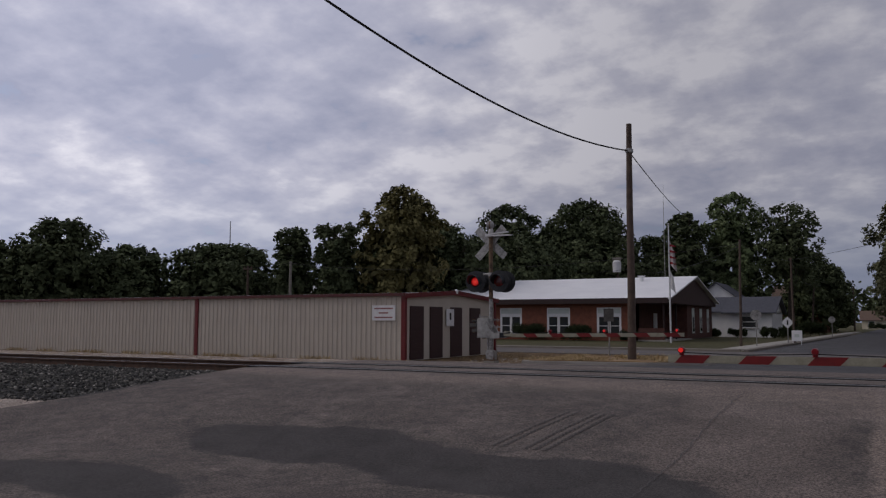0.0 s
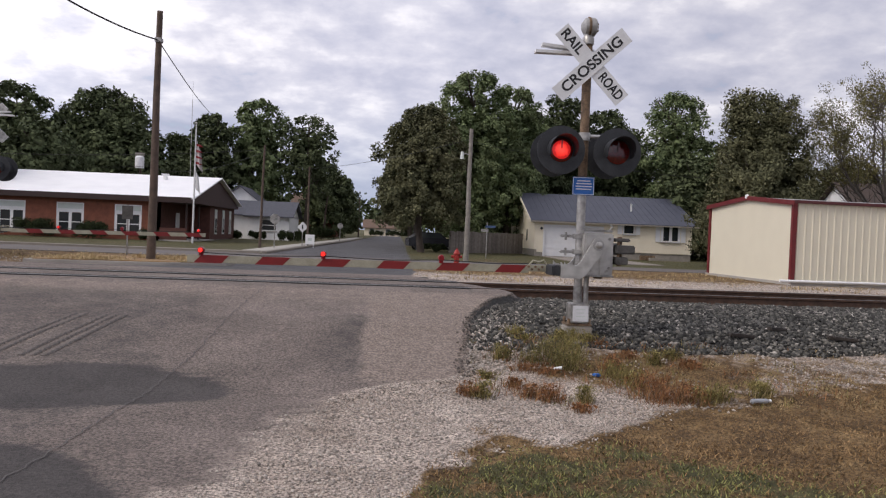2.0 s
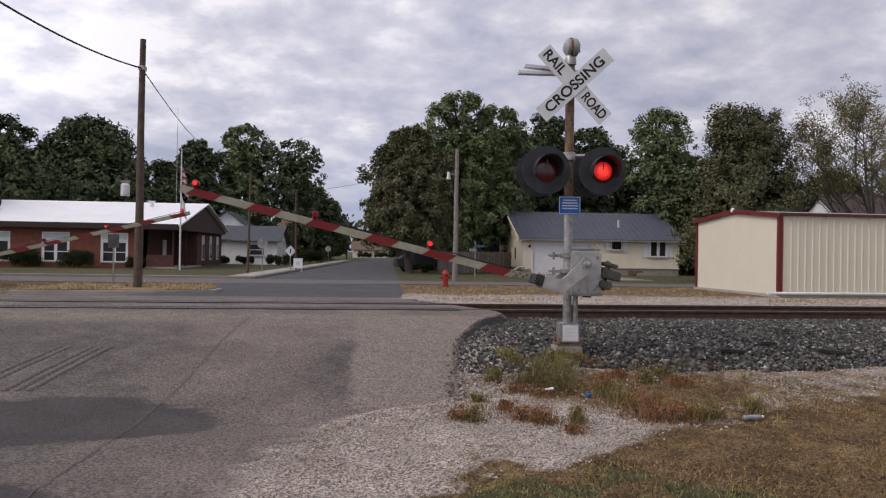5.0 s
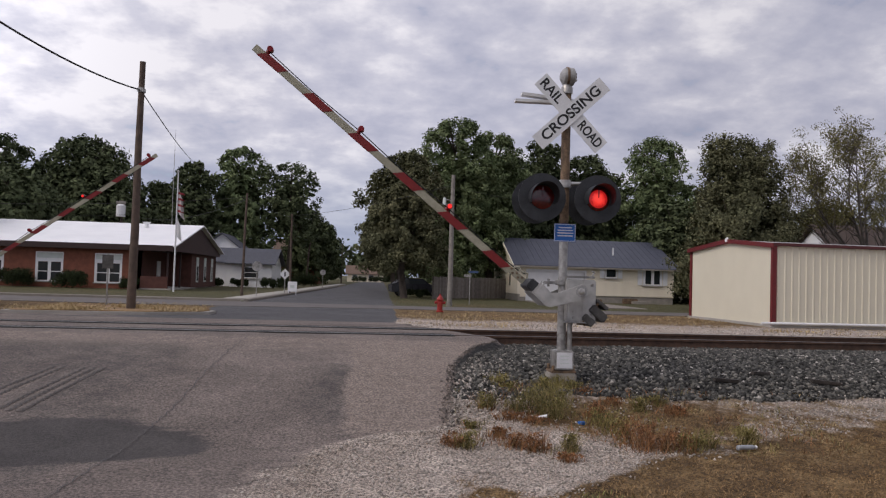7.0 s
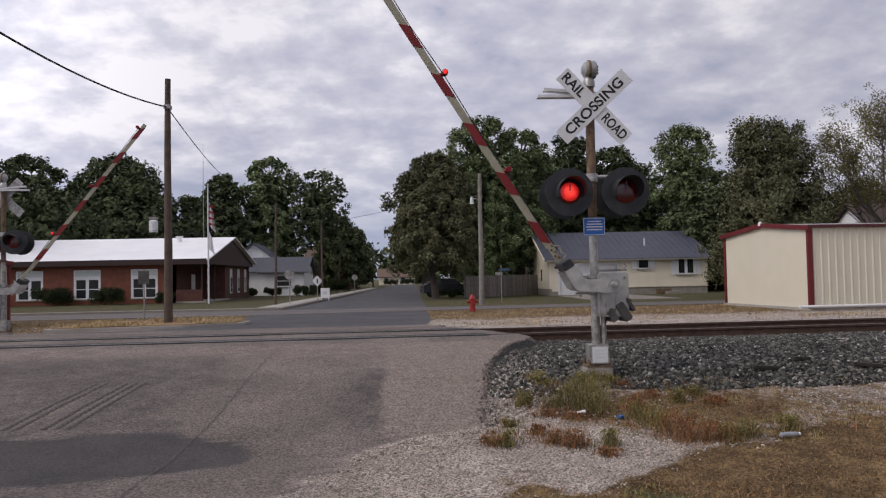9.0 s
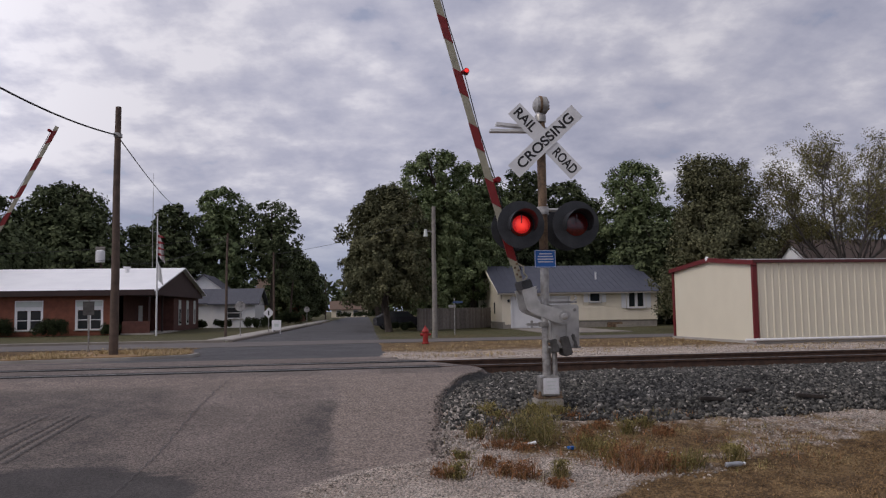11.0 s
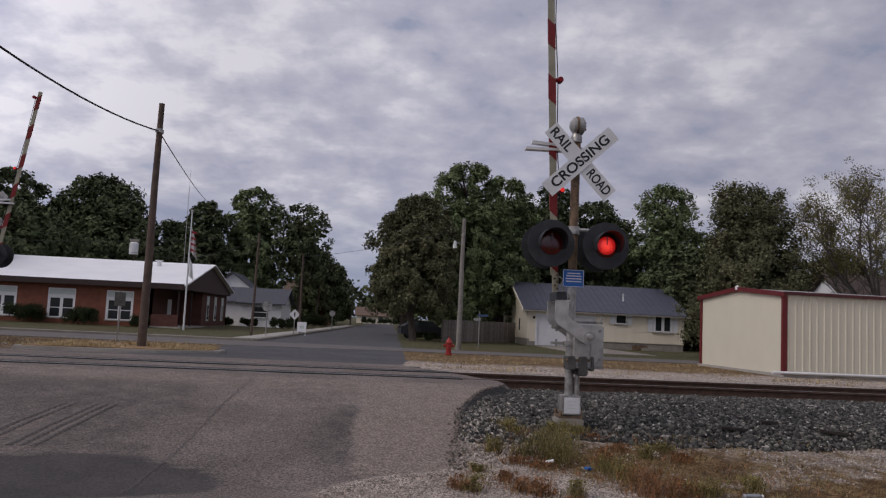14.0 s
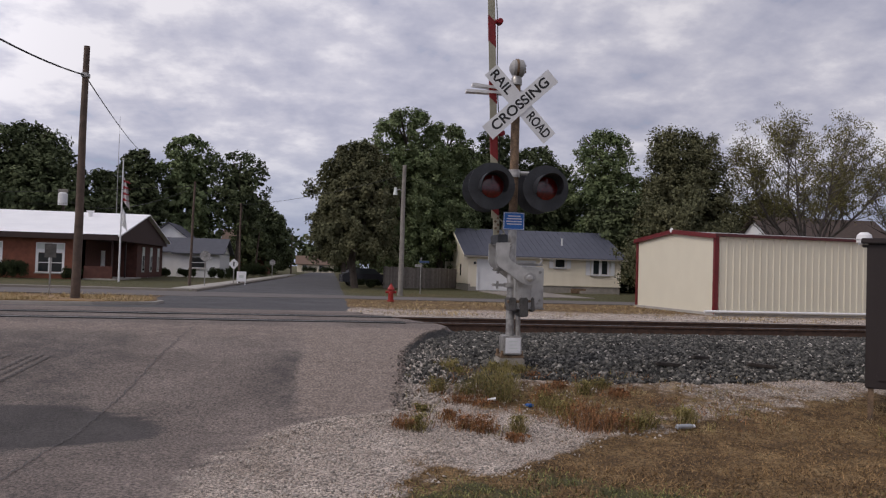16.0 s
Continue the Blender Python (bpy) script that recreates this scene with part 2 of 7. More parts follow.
def stone_material(name, stops):
    """Stones whose shade changes from piece to piece."""
    m = bpy.data.materials.new(name)
    m.use_nodes = True
    n, l = m.node_tree.nodes, m.node_tree.links
    geo = n.new("ShaderNodeNewGeometry")
    r = ramp(n, l, geo.outputs["Random Per Island"], stops)
    tc, t = n.new("ShaderNodeTexCoord"), n.new("ShaderNodeTexNoise")
    t.inputs["Scale"].default_value = 60
    l.new(tc.outputs["Object"], t.inputs["Vector"])
    v = n.new("ShaderNodeMapRange")
    v.inputs["To Min"].default_value, v.inputs["To Max"].default_value = 0.6, 1.4
    l.new(t.outputs[0], v.inputs[0])
    s = n.new("ShaderNodeVectorMath")
    s.operation = "SCALE"
    l.new(r.outputs[0], s.inputs[0]), l.new(v.outputs[0], s.inputs["Scale"])
    b = n["Principled BSDF"]
    b.inputs["Roughness"].default_value, b.inputs["Specular IOR Level"].default_value = 0.9, 0.2
    l.new(s.outputs[0], b.inputs["Base Color"])
    return m


M_STONE = stone_material("dark_ballast_stone", [(0.0, (0.022, 0.021, 0.020)), (0.45, (0.062, 0.061, 0.056)), (0.80, (0.122, 0.117, 0.105)), (0.965, (0.21, 0.195, 0.17)), (0.992, (0.42, 0.39, 0.35))])
M_PEBBLE = material("pale_limestone_chip", (0.46, 0.41, 0.36), (0.30, 0.265, 0.23), 9, 0.9, 0.2, 50, spread=0.45, island=True)
M_DRY = material("dry_grass_blade", (0.28, 0.175, 0.078), (0.135, 0.082, 0.034), 0.7, 0.8, spread=0.7, island=True)
M_GREENBLADE = material("green_grass_blade", (0.27, 0.225, 0.075), (0.12, 0.105, 0.036), 0.9, 0.8, spread=0.75, island=True)
M_LAWN = material("green_lawn_blade", (0.225, 0.215, 0.072), (0.085, 0.10, 0.03), 0.9, 0.8, spread=0.7, island=True)
M_RUSTWEED = material("rust_weed", (0.30, 0.14, 0.058), (0.15, 0.072, 0.032), 5, 0.8, spread=0.75, island=True)
M_BARK = material("tree_bark", (0.095, 0.075, 0.06), (0.05, 0.04, 0.033), 4, 0.9, 0.5, 30)
M_PALEBARK = material("pale_bark", (0.13, 0.112, 0.10), (0.08, 0.07, 0.062), 4, 0.9, 0.5, 30)
LEAF = {
    "green": material("maple_leaf", (0.19, 0.225, 0.11), (0.085, 0.118, 0.052), 0.6, 0.85, 0, 3, spread=0.4, island=True, spec=0.12),
    "dark": material("dark_leaf", (0.102, 0.12, 0.06), (0.054, 0.07, 0.035), 0.6, 0.85, 0, 3, spread=0.4, island=True, spec=0.12),
    "brown": material("bronzed_leaf", (0.155, 0.15, 0.082), (0.078, 0.084, 0.046), 0.5, 0.85, 0, 3, spread=0.4, island=True, spec=0.12),
    "yellow": material("yellowing_leaf", (0.20, 0.178, 0.075), (0.105, 0.10, 0.045), 0.5, 0.85, 0, 3, spread=0.4, island=True, spec=0.12),
    "bush": material("hedge_leaf", (0.040, 0.052, 0.022), (0.022, 0.030, 0.014), 2, 0.85, 0, 8, spread=0.4, island=True, spec=0.12),
}
M_FLAGRED = material("red_flag_cloth", (0.35, 0.04, 0.05), (0.28, 0.03, 0.04), 4, 0.8)
M_SLATE = material("faded_blue_plate", (0.06, 0.10, 0.20), (0.045, 0.08, 0.16), 6, 0.5)
M_BOTTLE = material("clear_plastic_bottle", (0.34, 0.35, 0.37), (0.26, 0.27, 0.29), 10, 0.2)
M_CABINET = material("dark_brown_cabinet", (0.030, 0.021, 0.020), (0.024, 0.017, 0.016), 3, 0.6)
M_CAR = material("dark_car_paint", (0.02, 0.02, 0.025), (0.015, 0.015, 0.02), 3, 0.25, spec=0.6)


# ---- shape helpers ----
class Mesh:
    """Collects vertices and faces of one mesh."""

    def __init__(self):
        self.v, self.f = [], []

    def add(self, verts, faces, m=None):
        k = len(self.v)
        self.v += [tuple(m @ Vector(p)) for p in verts] if m else [tuple(p) for p in verts]
        self.f += [tuple(i + k for i in f) for f in faces]
        return self

    def box(self, x0, x1, y0, y1, z0, z1, m=None, b=0.0):
        if b <= 0:
            vs = [(x, y, z) for z in (z0, z1) for y in (y0, y1) for x in (x0, x1)]
            return self.add(vs, [(0, 2, 3, 1), (4, 5, 7, 6), (0, 1, 5, 4), (2, 6, 7, 3), (0, 4, 6, 2), (1, 3, 7, 5)], m)
        bm = bmesh.new()
        bmesh.ops.create_cube(bm, size=1)
        for v in bm.verts:
            v.co = Vector(((x0 + x1) / 2 + v.co.x * (x1 - x0), (y0 + y1) / 2 + v.co.y * (y1 - y0), (z0 + z1) / 2 + v.co.z * (z1 - z0)))
        bmesh.ops.bevel(bm, geom=bm.edges[:], offset=b, segments=2, affect="EDGES")
        bm.verts.index_update()
        self.add([v.co.copy() for v in bm.verts], [[v.index for v in f.verts] for f in bm.faces], m)
        bm.free()
        return self

    def prism(self, outline, y0, y1, m=None):
        """An outline of (x, z) pushed from y0 to y1."""
        n = len(outline)
        vs = [(x, y0, z) for x, z in outline] + [(x, y1, z) for x, z in outline]
        fs = [tuple(range(n)), tuple(range(2 * n - 1, n - 1, -1))] + [(i, i + n, (i + 1) % n + n, (i + 1) % n) for i in range(n)]
        return self.add(vs, fs, m)

    def tube(self, pts, radii, n=12, caps=True):
        """A tube through points; radii: one or one a point."""
        pts = [Vector(p) for p in pts]
        radii = radii if isinstance(radii, (list, tuple)) else [radii] * len(pts)
        vs, fs = [], []
        for i, p in enumerate(pts):
            d = (pts[min(i + 1, len(pts) - 1)] - pts[max(i - 1, 0)]).normalized()
            a = d.orthogonal().normalized() if abs(d.z) > 0.9 else d.cross(Vector((0, 0, 1))).normalized()
            if abs(d.z) > 0.9:
                a = Vector((1, 0, 0)) - d * d.x
                a.normalize()
            c = d.cross(a)
            vs += [p + radii[i] * (math.cos(2 * math.pi * k / n) * a + math.sin(2 * math.pi * k / n) * c) for k in range(n)]
        for i in range(len(pts) - 1):
            fs += [(i * n + k, i * n + (k + 1) % n, (i + 1) * n + (k + 1) % n, (i + 1) * n + k) for k in range(n)]
        if caps:
            fs += [tuple(range(n - 1, -1, -1)), tuple(range((len(pts) - 1) * n, len(pts) * n))]
        return self.add(vs, fs)

    def ball(self, c, r, n=12, squash=1.0):
        vs, fs = [(c[0], c[1], c[2] - r * squash)], []
        rings = n // 2
        for i in range(1, rings):
            a = math.pi * i / rings - math.pi / 2
            vs += [(c[0] + r * math.cos(a) * math.cos(2 * math.pi * k / n), c[1] + r * math.cos(a) * math.sin(2 * math.pi * k / n), c[2] + r * squash * math.sin(a)) for k in range(n)]
        vs.append((c[0], c[1], c[2] + r * squash))
        fs += [(0, 1 + (k + 1) % n, 1 + k) for k in range(n)]
        for i in range(rings - 2):
            o = 1 + i * n
            fs += [(o + k, o + (k + 1) % n, o + n + (k + 1) % n, o + n + k) for k in range(n)]
        o = 1 + (rings - 2) * n
        fs += [(o + k, o + (k + 1) % n, len(vs) - 1) for k in range(n)]
        return self.add(vs, fs)

    def mesh(self, name, mat, smooth=False):
        me = bpy.data.meshes.new(name)
        me.from_pydata(self.v, [], self.f)
        me.materials.append(mat)
        if smooth:
            me.shade_smooth()
            me.set_sharp_from_angle(angle=radians(38))
        me.update()
        return me


def part(name, shape, mat, parent=None, label="", smooth=False, m=None):
    """Links a shape as one mesh object under a thing or a part."""
    data = shape if isinstance(shape, bpy.types.Mesh) else shape.mesh(name, mat, smooth)
    ob = new(name, data)
    if parent is not None:
        ob.parent = parent
    if m is not None:
        ob.matrix_basis = m
    return tagged(ob, label) if label else ob


def thing(name, m, label, category, group="", kind=""):
    ob = new(name)
    ob.empty_display_size = 0.2
    ob.matrix_basis = m
    return tagged(ob, label, category, group, kind)


def raw_mesh(name, verts, faces_per, mat):
    """A mesh from arrays: verts (n, 3), all faces with faces_per corners in order."""
    me = bpy.data.meshes.new(name)
    nv = len(verts)
    nf = nv // faces_per
    me.vertices.add(nv)
    me.vertices.foreach_set("co", np.asarray(verts, dtype=np.float32).ravel())
    me.loops.add(nv)
    me.loops.foreach_set("vertex_index", np.arange(nv, dtype=np.int32))
    me.polygons.add(nf)
    me.polygons.foreach_set("loop_start", np.arange(0, nv, faces_per, dtype=np.int32))
    me.materials.append(mat)
    me.update(calc_edges=True)
    return me


# ---- the lie of the land ----
SLANT = 0.043  # the track runs a little askew to the street
LAND_Y = (-3000, 5.5, 7.5, 9.0, 10.2, 11.6, 13.0, 15.9, 18, 20.4, 23, 25.5, 28, 3000)
ROAD_Z = (-0.15, -0.15, -0.10, 0.12, 0.30, 0.44, 0.535, 0.535, 0.47, 0.36, 0.15, 0.02, 0, 0)
BANK_Y = (-3000, 5.5, 7.5, 9.3, 10.2, 11.9, 12.7, 16.2, 17.3, 20.4, 23, 25.5, 28, 3000)
BANK_Z = (-0.165, -0.165, -0.115, 0.10, 0.27, 0.38, 0.385, 0.385, 0.34, 0.335, 0.13, 0.0, -0.015, -0.015)
EDGE_Y = (-60, 0, 3, 4.8, 5.6, 6.5, 7.5, 7.95, 8.15, 8.5, 9.2, 10.5, 11.5, 12.3, 12.9, 13.5, 14.6, 16.0, 18.0, 24.0, 29.3, 98, 400)
EDGE_X = (-3, -2.0, -1.5, -1.05, -0.95, -0.78, -0.5, 0.1, 0.75, 0.90, 0.98, 1.17, 1.44, 1.72, 2.15, 2.2, 1.8, 1.2, 0.7, 0.9, 1.2, 2.6, 7.9)
WEST_Y = (-60, 6.0, 8.3, 9.5, 11.0, 13.0, 16.0, 17.5, 21, 26, 28.0, 29.5, 36, 63, 93, 400)
WEST_X = (-20, -14.0, -12.6, -12.0, -11.75, -11.6, -11.6, -12.2, -12.6, -12.4, -8.2, -5.7, -6.6, -5.2, -3.7, 4.0)


def land(x, y, table_y, table_z):
    return np.interp(np.asarray(y) - SLANT * np.asarray(x), table_y, table_z)


def waves(x, y, scale, seed=0.0):
    """Smooth pseudo-noise of about -1 to 1."""
    s = np.sin(x * 1.7 * scale + seed) * np.cos(y * 1.3 * scale + 2.1 * seed) + 0.6 * np.sin((x + y) * 2.9 * scale + 1.3 + seed) + 0.5 * np.cos((x * 0.8 - y) * 4.7 * scale + 3.1 * seed) + 0.35 * np.sin(x * 9.1 * scale + y * 7.3 * scale)
    return s / 1.8


def step(a, b, x):
    k = np.clip((x - a) / (b - a), 0, 1)
    return k * k * (3 - 2 * k)


def masks(x, y):
    """Share of asphalt, pale gravel, living grass and dark ballast at a place; the rest is dry grass."""
    d_east = np.interp(y, EDGE_Y, EDGE_X) - x
    d_west = x - np.interp(y, WEST_Y, WEST_X)
    v = y - SLANT * x
    w = waves(x, y, 1.0)
    near = 1 - step(20, 24, y)
    soft = 0.12 + 0.85 * (1 - step(6.8, 8.2, y)) * near
    asphalt = step(-soft, soft, d_east + 0.10 * w) * step(-0.3, 0.3, d_west + 0.2 * w)
    # the edge of the mown verge
    verge = np.interp(x, (-2, 0.1, 0.29, 0.4, 0.83, 1.17, 1.43, 1.9, 2.51, 3.37, 4.39, 5.35, 6.06, 9, 14), (3.0, 4.6, 5.2, 5.68, 6.25, 6.35, 5.95, 6.5, 7.1, 7.6, 7.88, 8.4, 8.75, 9.0, 9.1))
    gravel = step(-0.3, 0.3, y - verge + 0.22 * w + 0.2 * waves(x, y, 2.7, 1.0))
    gravel = gravel * (1 - 0.44 * step(2.0, 3.4, x + 0.4 * w))
    gravel = np.where(y > 17, 0.80 * (1 - step(30, 34, y + 1.5 * w)) - 0.25 * step(0.2, 0.8, waves(x, y, 0.45, 2.0)), gravel)
    gravel = np.where((y > 17) & (x < -6), 0.55 * (1 - step(26, 29, y + w)), gravel)
    far_dry = step(27, 31, y) * (1 - step(36.5, 37.5, y))
    gravel = gravel * (1 - 0.6 * far_dry)
    dirt = np.exp(-((x - 2.9) / 1.5) ** 2 - ((y - 8.85) / 0.75) ** 2)
    gravel = gravel * (1 - 0.9 * dirt * (1 + 0.5 * waves(x, y, 2.3)))
    ballast = step(9.25, 9.55, v + 0.12 * w) * (1 - step(16.9, 17.5, v + 0.2 * w))
    green = np.where(y > 40, 0.75 + 0.2 * waves(x, y, 0.15), 0.0)
    lawn = np.interp(x, (0.2, 0.4, 0.8, 1.42, 2.0, 2.3, 2.6, 3.2, 3.7, 9), (4.9, 5.3, 6.0, 6.2, 6.15, 5.85, 5.6, 5.45, 5.25, 5.2))
    green = np.where(y < 12, np.clip(0.8 * (1 - step(-0.4, 0.4, y - lawn + 0.25 * w)) * (0.75 + 0.55 * waves(x, y, 2.6, 3.0) * (y > 2.2)), 0, 1) * step(-0.1, 0.4, verge - y), green)
    return np.stack([asphalt, np.clip(gravel, 0, 1), np.clip(green, 0, 1), ballast], -1).astype(np.float32)


def terrain_material(name, road=False):
    m = bpy.data.materials.new(name)
    m.use_nodes = True
    n, l = m.node_tree.nodes, m.node_tree.links
    b = n["Principled BSDF"]
    b.inputs["Roughness"].default_value, b.inputs["Specular IOR Level"].default_value = 0.9, 0.25
    tc = n.new("ShaderNodeTexCoord")

    def noise_at(scale, detail=5, rough=0.55, stretch=(1, 1, 1)):
        t = n.new("ShaderNodeTexNoise")
        t.inputs["Scale"].default_value, t.inputs["Detail"].default_value, t.inputs["Roughness"].default_value = scale, detail, rough
        mp = n.new("ShaderNodeMapping")
        mp.inputs["Scale"].default_value = stretch
        l.new(tc.outputs["Object"], mp.inputs[0]), l.new(mp.outputs[0], t.inputs["Vector"])
        return t.outputs[0]

    def blend(fac, a, c, mode="MIX"):
        t = n.new("ShaderNodeMix")
        t.data_type, t.blend_type = "RGBA", mode
        if isinstance(fac, float):
            t.inputs[0].default_value = fac
        else:
            l.new(fac, t.inputs[0])
        l.new(a, t.inputs[6]), l.new(c, t.inputs[7])
        return t.outputs[2]

    def ground_layer(stops, scale, detail=6, rough=0.65):
        return ramp(n, l, noise_at(scale, detail, rough), stops).outputs[0]

    grains = noise_at(55, 3, 0.7)
    asphalt = ground_layer([(0.3, (0.145, 0.122, 0.109)), (0.5, (0.195, 0.164, 0.146)), (0.7, (0.26, 0.218, 0.194))], 0.9)
    speck = ramp(n, l, noise_at(38, 2, 0.8), [(0.36, (0.22, 0.22, 0.22)), (0.5, (0.95, 0.95, 0.95)), (0.63, (1.9, 1.8, 1.72))]).outputs[0]
    gravel = ground_layer([(0.3, (0.31, 0.255, 0.21)), (0.52, (0.45, 0.38, 0.325)), (0.7, (0.57, 0.495, 0.43))], 1.6)
    speck2 = ramp(n, l, noise_at(44, 2, 0.85), [(0.37, (0.2, 0.19, 0.18)), (0.5, (0.92, 0.92, 0.92)), (0.63, (1.65, 1.63, 1.6))]).outputs[0]
    gravel = blend(0.95, gravel, speck2, "MULTIPLY")
    dry = ground_layer([(0.34, (0.070, 0.042, 0.019)), (0.5, (0.155, 0.098, 0.045)), (0.66, (0.29, 0.20, 0.098))], 2.6, 8, 0.75)
    dry = blend(0.75, dry, ramp(n, l, noise_at(34, 2, 0.8), [(0.38, (0.22, 0.2, 0.18)), (0.5, (1, 1, 1)), (0.64, (1.8, 1.75, 1.6))]).outputs[0], "MULTIPLY")
    green = ground_layer([(0.3, (0.035, 0.036, 0.014)), (0.5, (0.075, 0.072, 0.03)), (0.7, (0.15, 0.125, 0.06))], 5.0, 8, 0.75)
    ballast = ground_layer([(0.3, (0.018, 0.018, 0.018)), (0.5, (0.045, 0.044, 0.043)), (0.7, (0.11, 0.105, 0.10))], 22, 4, 0.8)
    mask = n.new("ShaderNodeAttribute")
    mask.attribute_name = "zone"
    sep = n.new("ShaderNodeSeparateColor")
    l.new(mask.outputs["Color"], sep.inputs[0])
    ragged = noise_at(4.0, 6, 0.7)

    def edge(channel, amount=0.55):
        """Makes the edge of a zone ragged."""
        a = n.new("ShaderNodeMath")
        a.operation = "MULTIPLY_ADD"
        a.inputs[1].default_value, a.inputs[2].default_value = amount * 2, -amount
        l.new(ragged, a.inputs[0])
        s = n.new("ShaderNodeMath")
        s.operation = "ADD"
        l.new(channel, s.inputs[0]), l.new(a.outputs[0], s.inputs[1])
        r = n.new("ShaderNodeMapRange")
        r.interpolation_type = "SMOOTHSTEP"
        r.inputs["From Min"].default_value, r.inputs["From Max"].default_value = 0.32, 0.68
        l.new(s.outputs[0], r.inputs[0])
        return r.outputs[0]

    col = blend(edge(sep.outputs[2], 0.7), dry, green)
    col = blend(edge(sep.outputs[1], 0.6), col, gravel)
    col = blend(edge(mask.outputs["Alpha"], 0.3), col, ballast)
    wear = n.new("ShaderNodeAttribute")
    wear.attribute_name = "wear"
    wsep = n.new("ShaderNodeSeparateColor")
    l.new(wear.outputs["Color"], wsep.inputs[0])
    tar_and_dark = ground_layer([(0.3, (0.066, 0.060, 0.058)), (0.7, (0.10, 0.091, 0.087))], 1.5)
    scuffed = ground_layer([(0.3, (0.235, 0.192, 0.165)), (0.7, (0.31, 0.258, 0.222))], 6.0)
    asphalt = blend(edge(wsep.outputs[1], 0.5), asphalt, scuffed)
    asphalt = blend(0.62, asphalt, speck, "MULTIPLY")
    newer = ground_layer([(0.3, (0.075, 0.073, 0.077)), (0.7, (0.115, 0.112, 0.116))], 0.5)
    asphalt = blend(edge(wsep.outputs[2], 0.3), asphalt, newer)
    smooth_dark = blend(0.3, tar_and_dark, speck, "MULTIPLY")
    asphalt = blend(edge(wsep.outputs[0], 0.3), asphalt, smooth_dark)
    col = blend(edge(sep.outputs[0], 0.5), col, asphalt)
    l.new(col, b.inputs["Base Color"])
    bp = n.new("ShaderNodeBump")
    bp.inputs["Strength"].default_value, bp.inputs["Distance"].default_value = 1.0, 0.03
    l.new(grains, bp.inputs["Height"]), l.new(bp.outputs[0], b.inputs["Normal"])
    return m


M_TERRAIN = terrain_material("mixed_ground")


def sheet(name, xs, ys, zf, mat, label, category):
    """A grid of ground over xs by ys; xs may be a function of y that gives a row of x."""
    rows = [np.asarray(xs(y) if callable(xs) else xs, dtype=float) for y in ys]
    nx, ny = len(rows[0]), len(ys)
    x = np.stack(rows)
    y = np.repeat(np.asarray(ys, dtype=float)[:, None], nx, 1)
    z = zf(x, y)
    me = bpy.data.meshes.new(name)
    i = np.arange(nx * ny).reshape(ny, nx)
    f = np.stack([i[:-1, :-1], i[:-1, 1:], i[1:, 1:], i[1:, :-1]], -1).reshape(-1, 4)
    me.from_pydata(np.stack([x, y, z], -1).reshape(-1, 3).tolist(), [], f.tolist())
    a = me.color_attributes.new("zone", "FLOAT_COLOR", "POINT")
    mk = masks(x.ravel(), y.ravel())
    # red asphalt, green gravel, blue grass, alpha ballast
    a.data.foreach_set("color", mk.ravel())
    xf, yf = x.ravel(), y.ravel()
    w = waves(xf, yf, 0.9, 1.0)

    def oval(cx, cy, rx, ry):
        return 1 - step(0.62, 1.15, np.sqrt(((xf - cx) / rx) ** 2 + ((yf - cy) / ry) ** 2) + 0.16 * w)

    # tar patches, a dark streak, and a broad darkening of the near asphalt's west side
    tar_and_dark = np.maximum.reduce([oval(-3.5, 7.55, 2.35, 0.80), oval(-6.4, 7.9, 2.2, 0.8), oval(-3.2, 5.05, 1.8, 0.95), 0.46 * (1 - step(-2.6, -1.7, xf + 0.3 * w)) * (1 - step(11.5, 13, yf)), 0.5 * step(-1.3, -0.3, xf + 0.1 * w) * (1 - step(-0.22, -0.10, xf + 0.05 * w)) * step(7.9, 8.3, yf) * (1 - step(10.3, 11.6, yf)), oval(-7.5, 5.6, 2.2, 0.7) * 0.8])
    lane = np.zeros_like(xf)
    for dx in (-0.35, -0.22, 0, 0.10, 0.2):
        lane = np.maximum(lane, 0.62 * (1 - step(0.02, 0.09, np.abs(xf - (-3.64 + dx + 0.17 * (yf - 8.5))))) * step(8.2, 8.6, yf) * (1 - step(10.0, 10.5, yf)))
    lane = np.maximum(lane, 0.55 * step(9.6, 12.4, yf) * (1 - step(12.6, 13.2, yf)))
    lane = np.maximum(lane, 0.85 * step(-0.25, -0.08, xf + 0.06 * w) * step(7.6, 8.2, yf) * (1 - step(12.4, 12.9, yf)))
    # the street beyond the track was paved later
    newer = step(18.2, 20.0, yf - SLANT * xf + 0.3 * w) * np.maximum(step(-9.5, -6.5, xf + 0.6 * w), step(30, 33, yf)) * 0.9
    a2 = me.color_attributes.new("wear", "FLOAT_COLOR", "POINT")
    a2.data.foreach_set("color", np.stack([tar_and_dark, lane, newer, 0 * tar_and_dark + 1], -1).astype(np.float32).ravel())
    me.materials.append(mat)
    me.shade_smooth()
    ob = new(name, me)
    return tagged(ob, label, category, kind="structure")


def spaced(*spans):
    """Positions along several spans (from, to, spacing)."""
    out = [np.arange(a, b, s) for a, b, s in spans]
    return np.concatenate(out + [[spans[-1][1]]])


gx = spaced((-2500, -300, 550), (-300, -60, 40), (-60, -20, 2), (-20, -13, 0.5), (-13, 9, 0.125), (9, 20, 0.5), (20, 60, 2), (60, 300, 40), (300, 2500, 550))
gy = spaced((-2500, -200, 575), (-200, -20, 30), (-20, 2, 2), (2, 13, 0.125), (13, 45, 0.4), (45, 100, 2.5), (100, 400, 25), (400, 3000, 520))
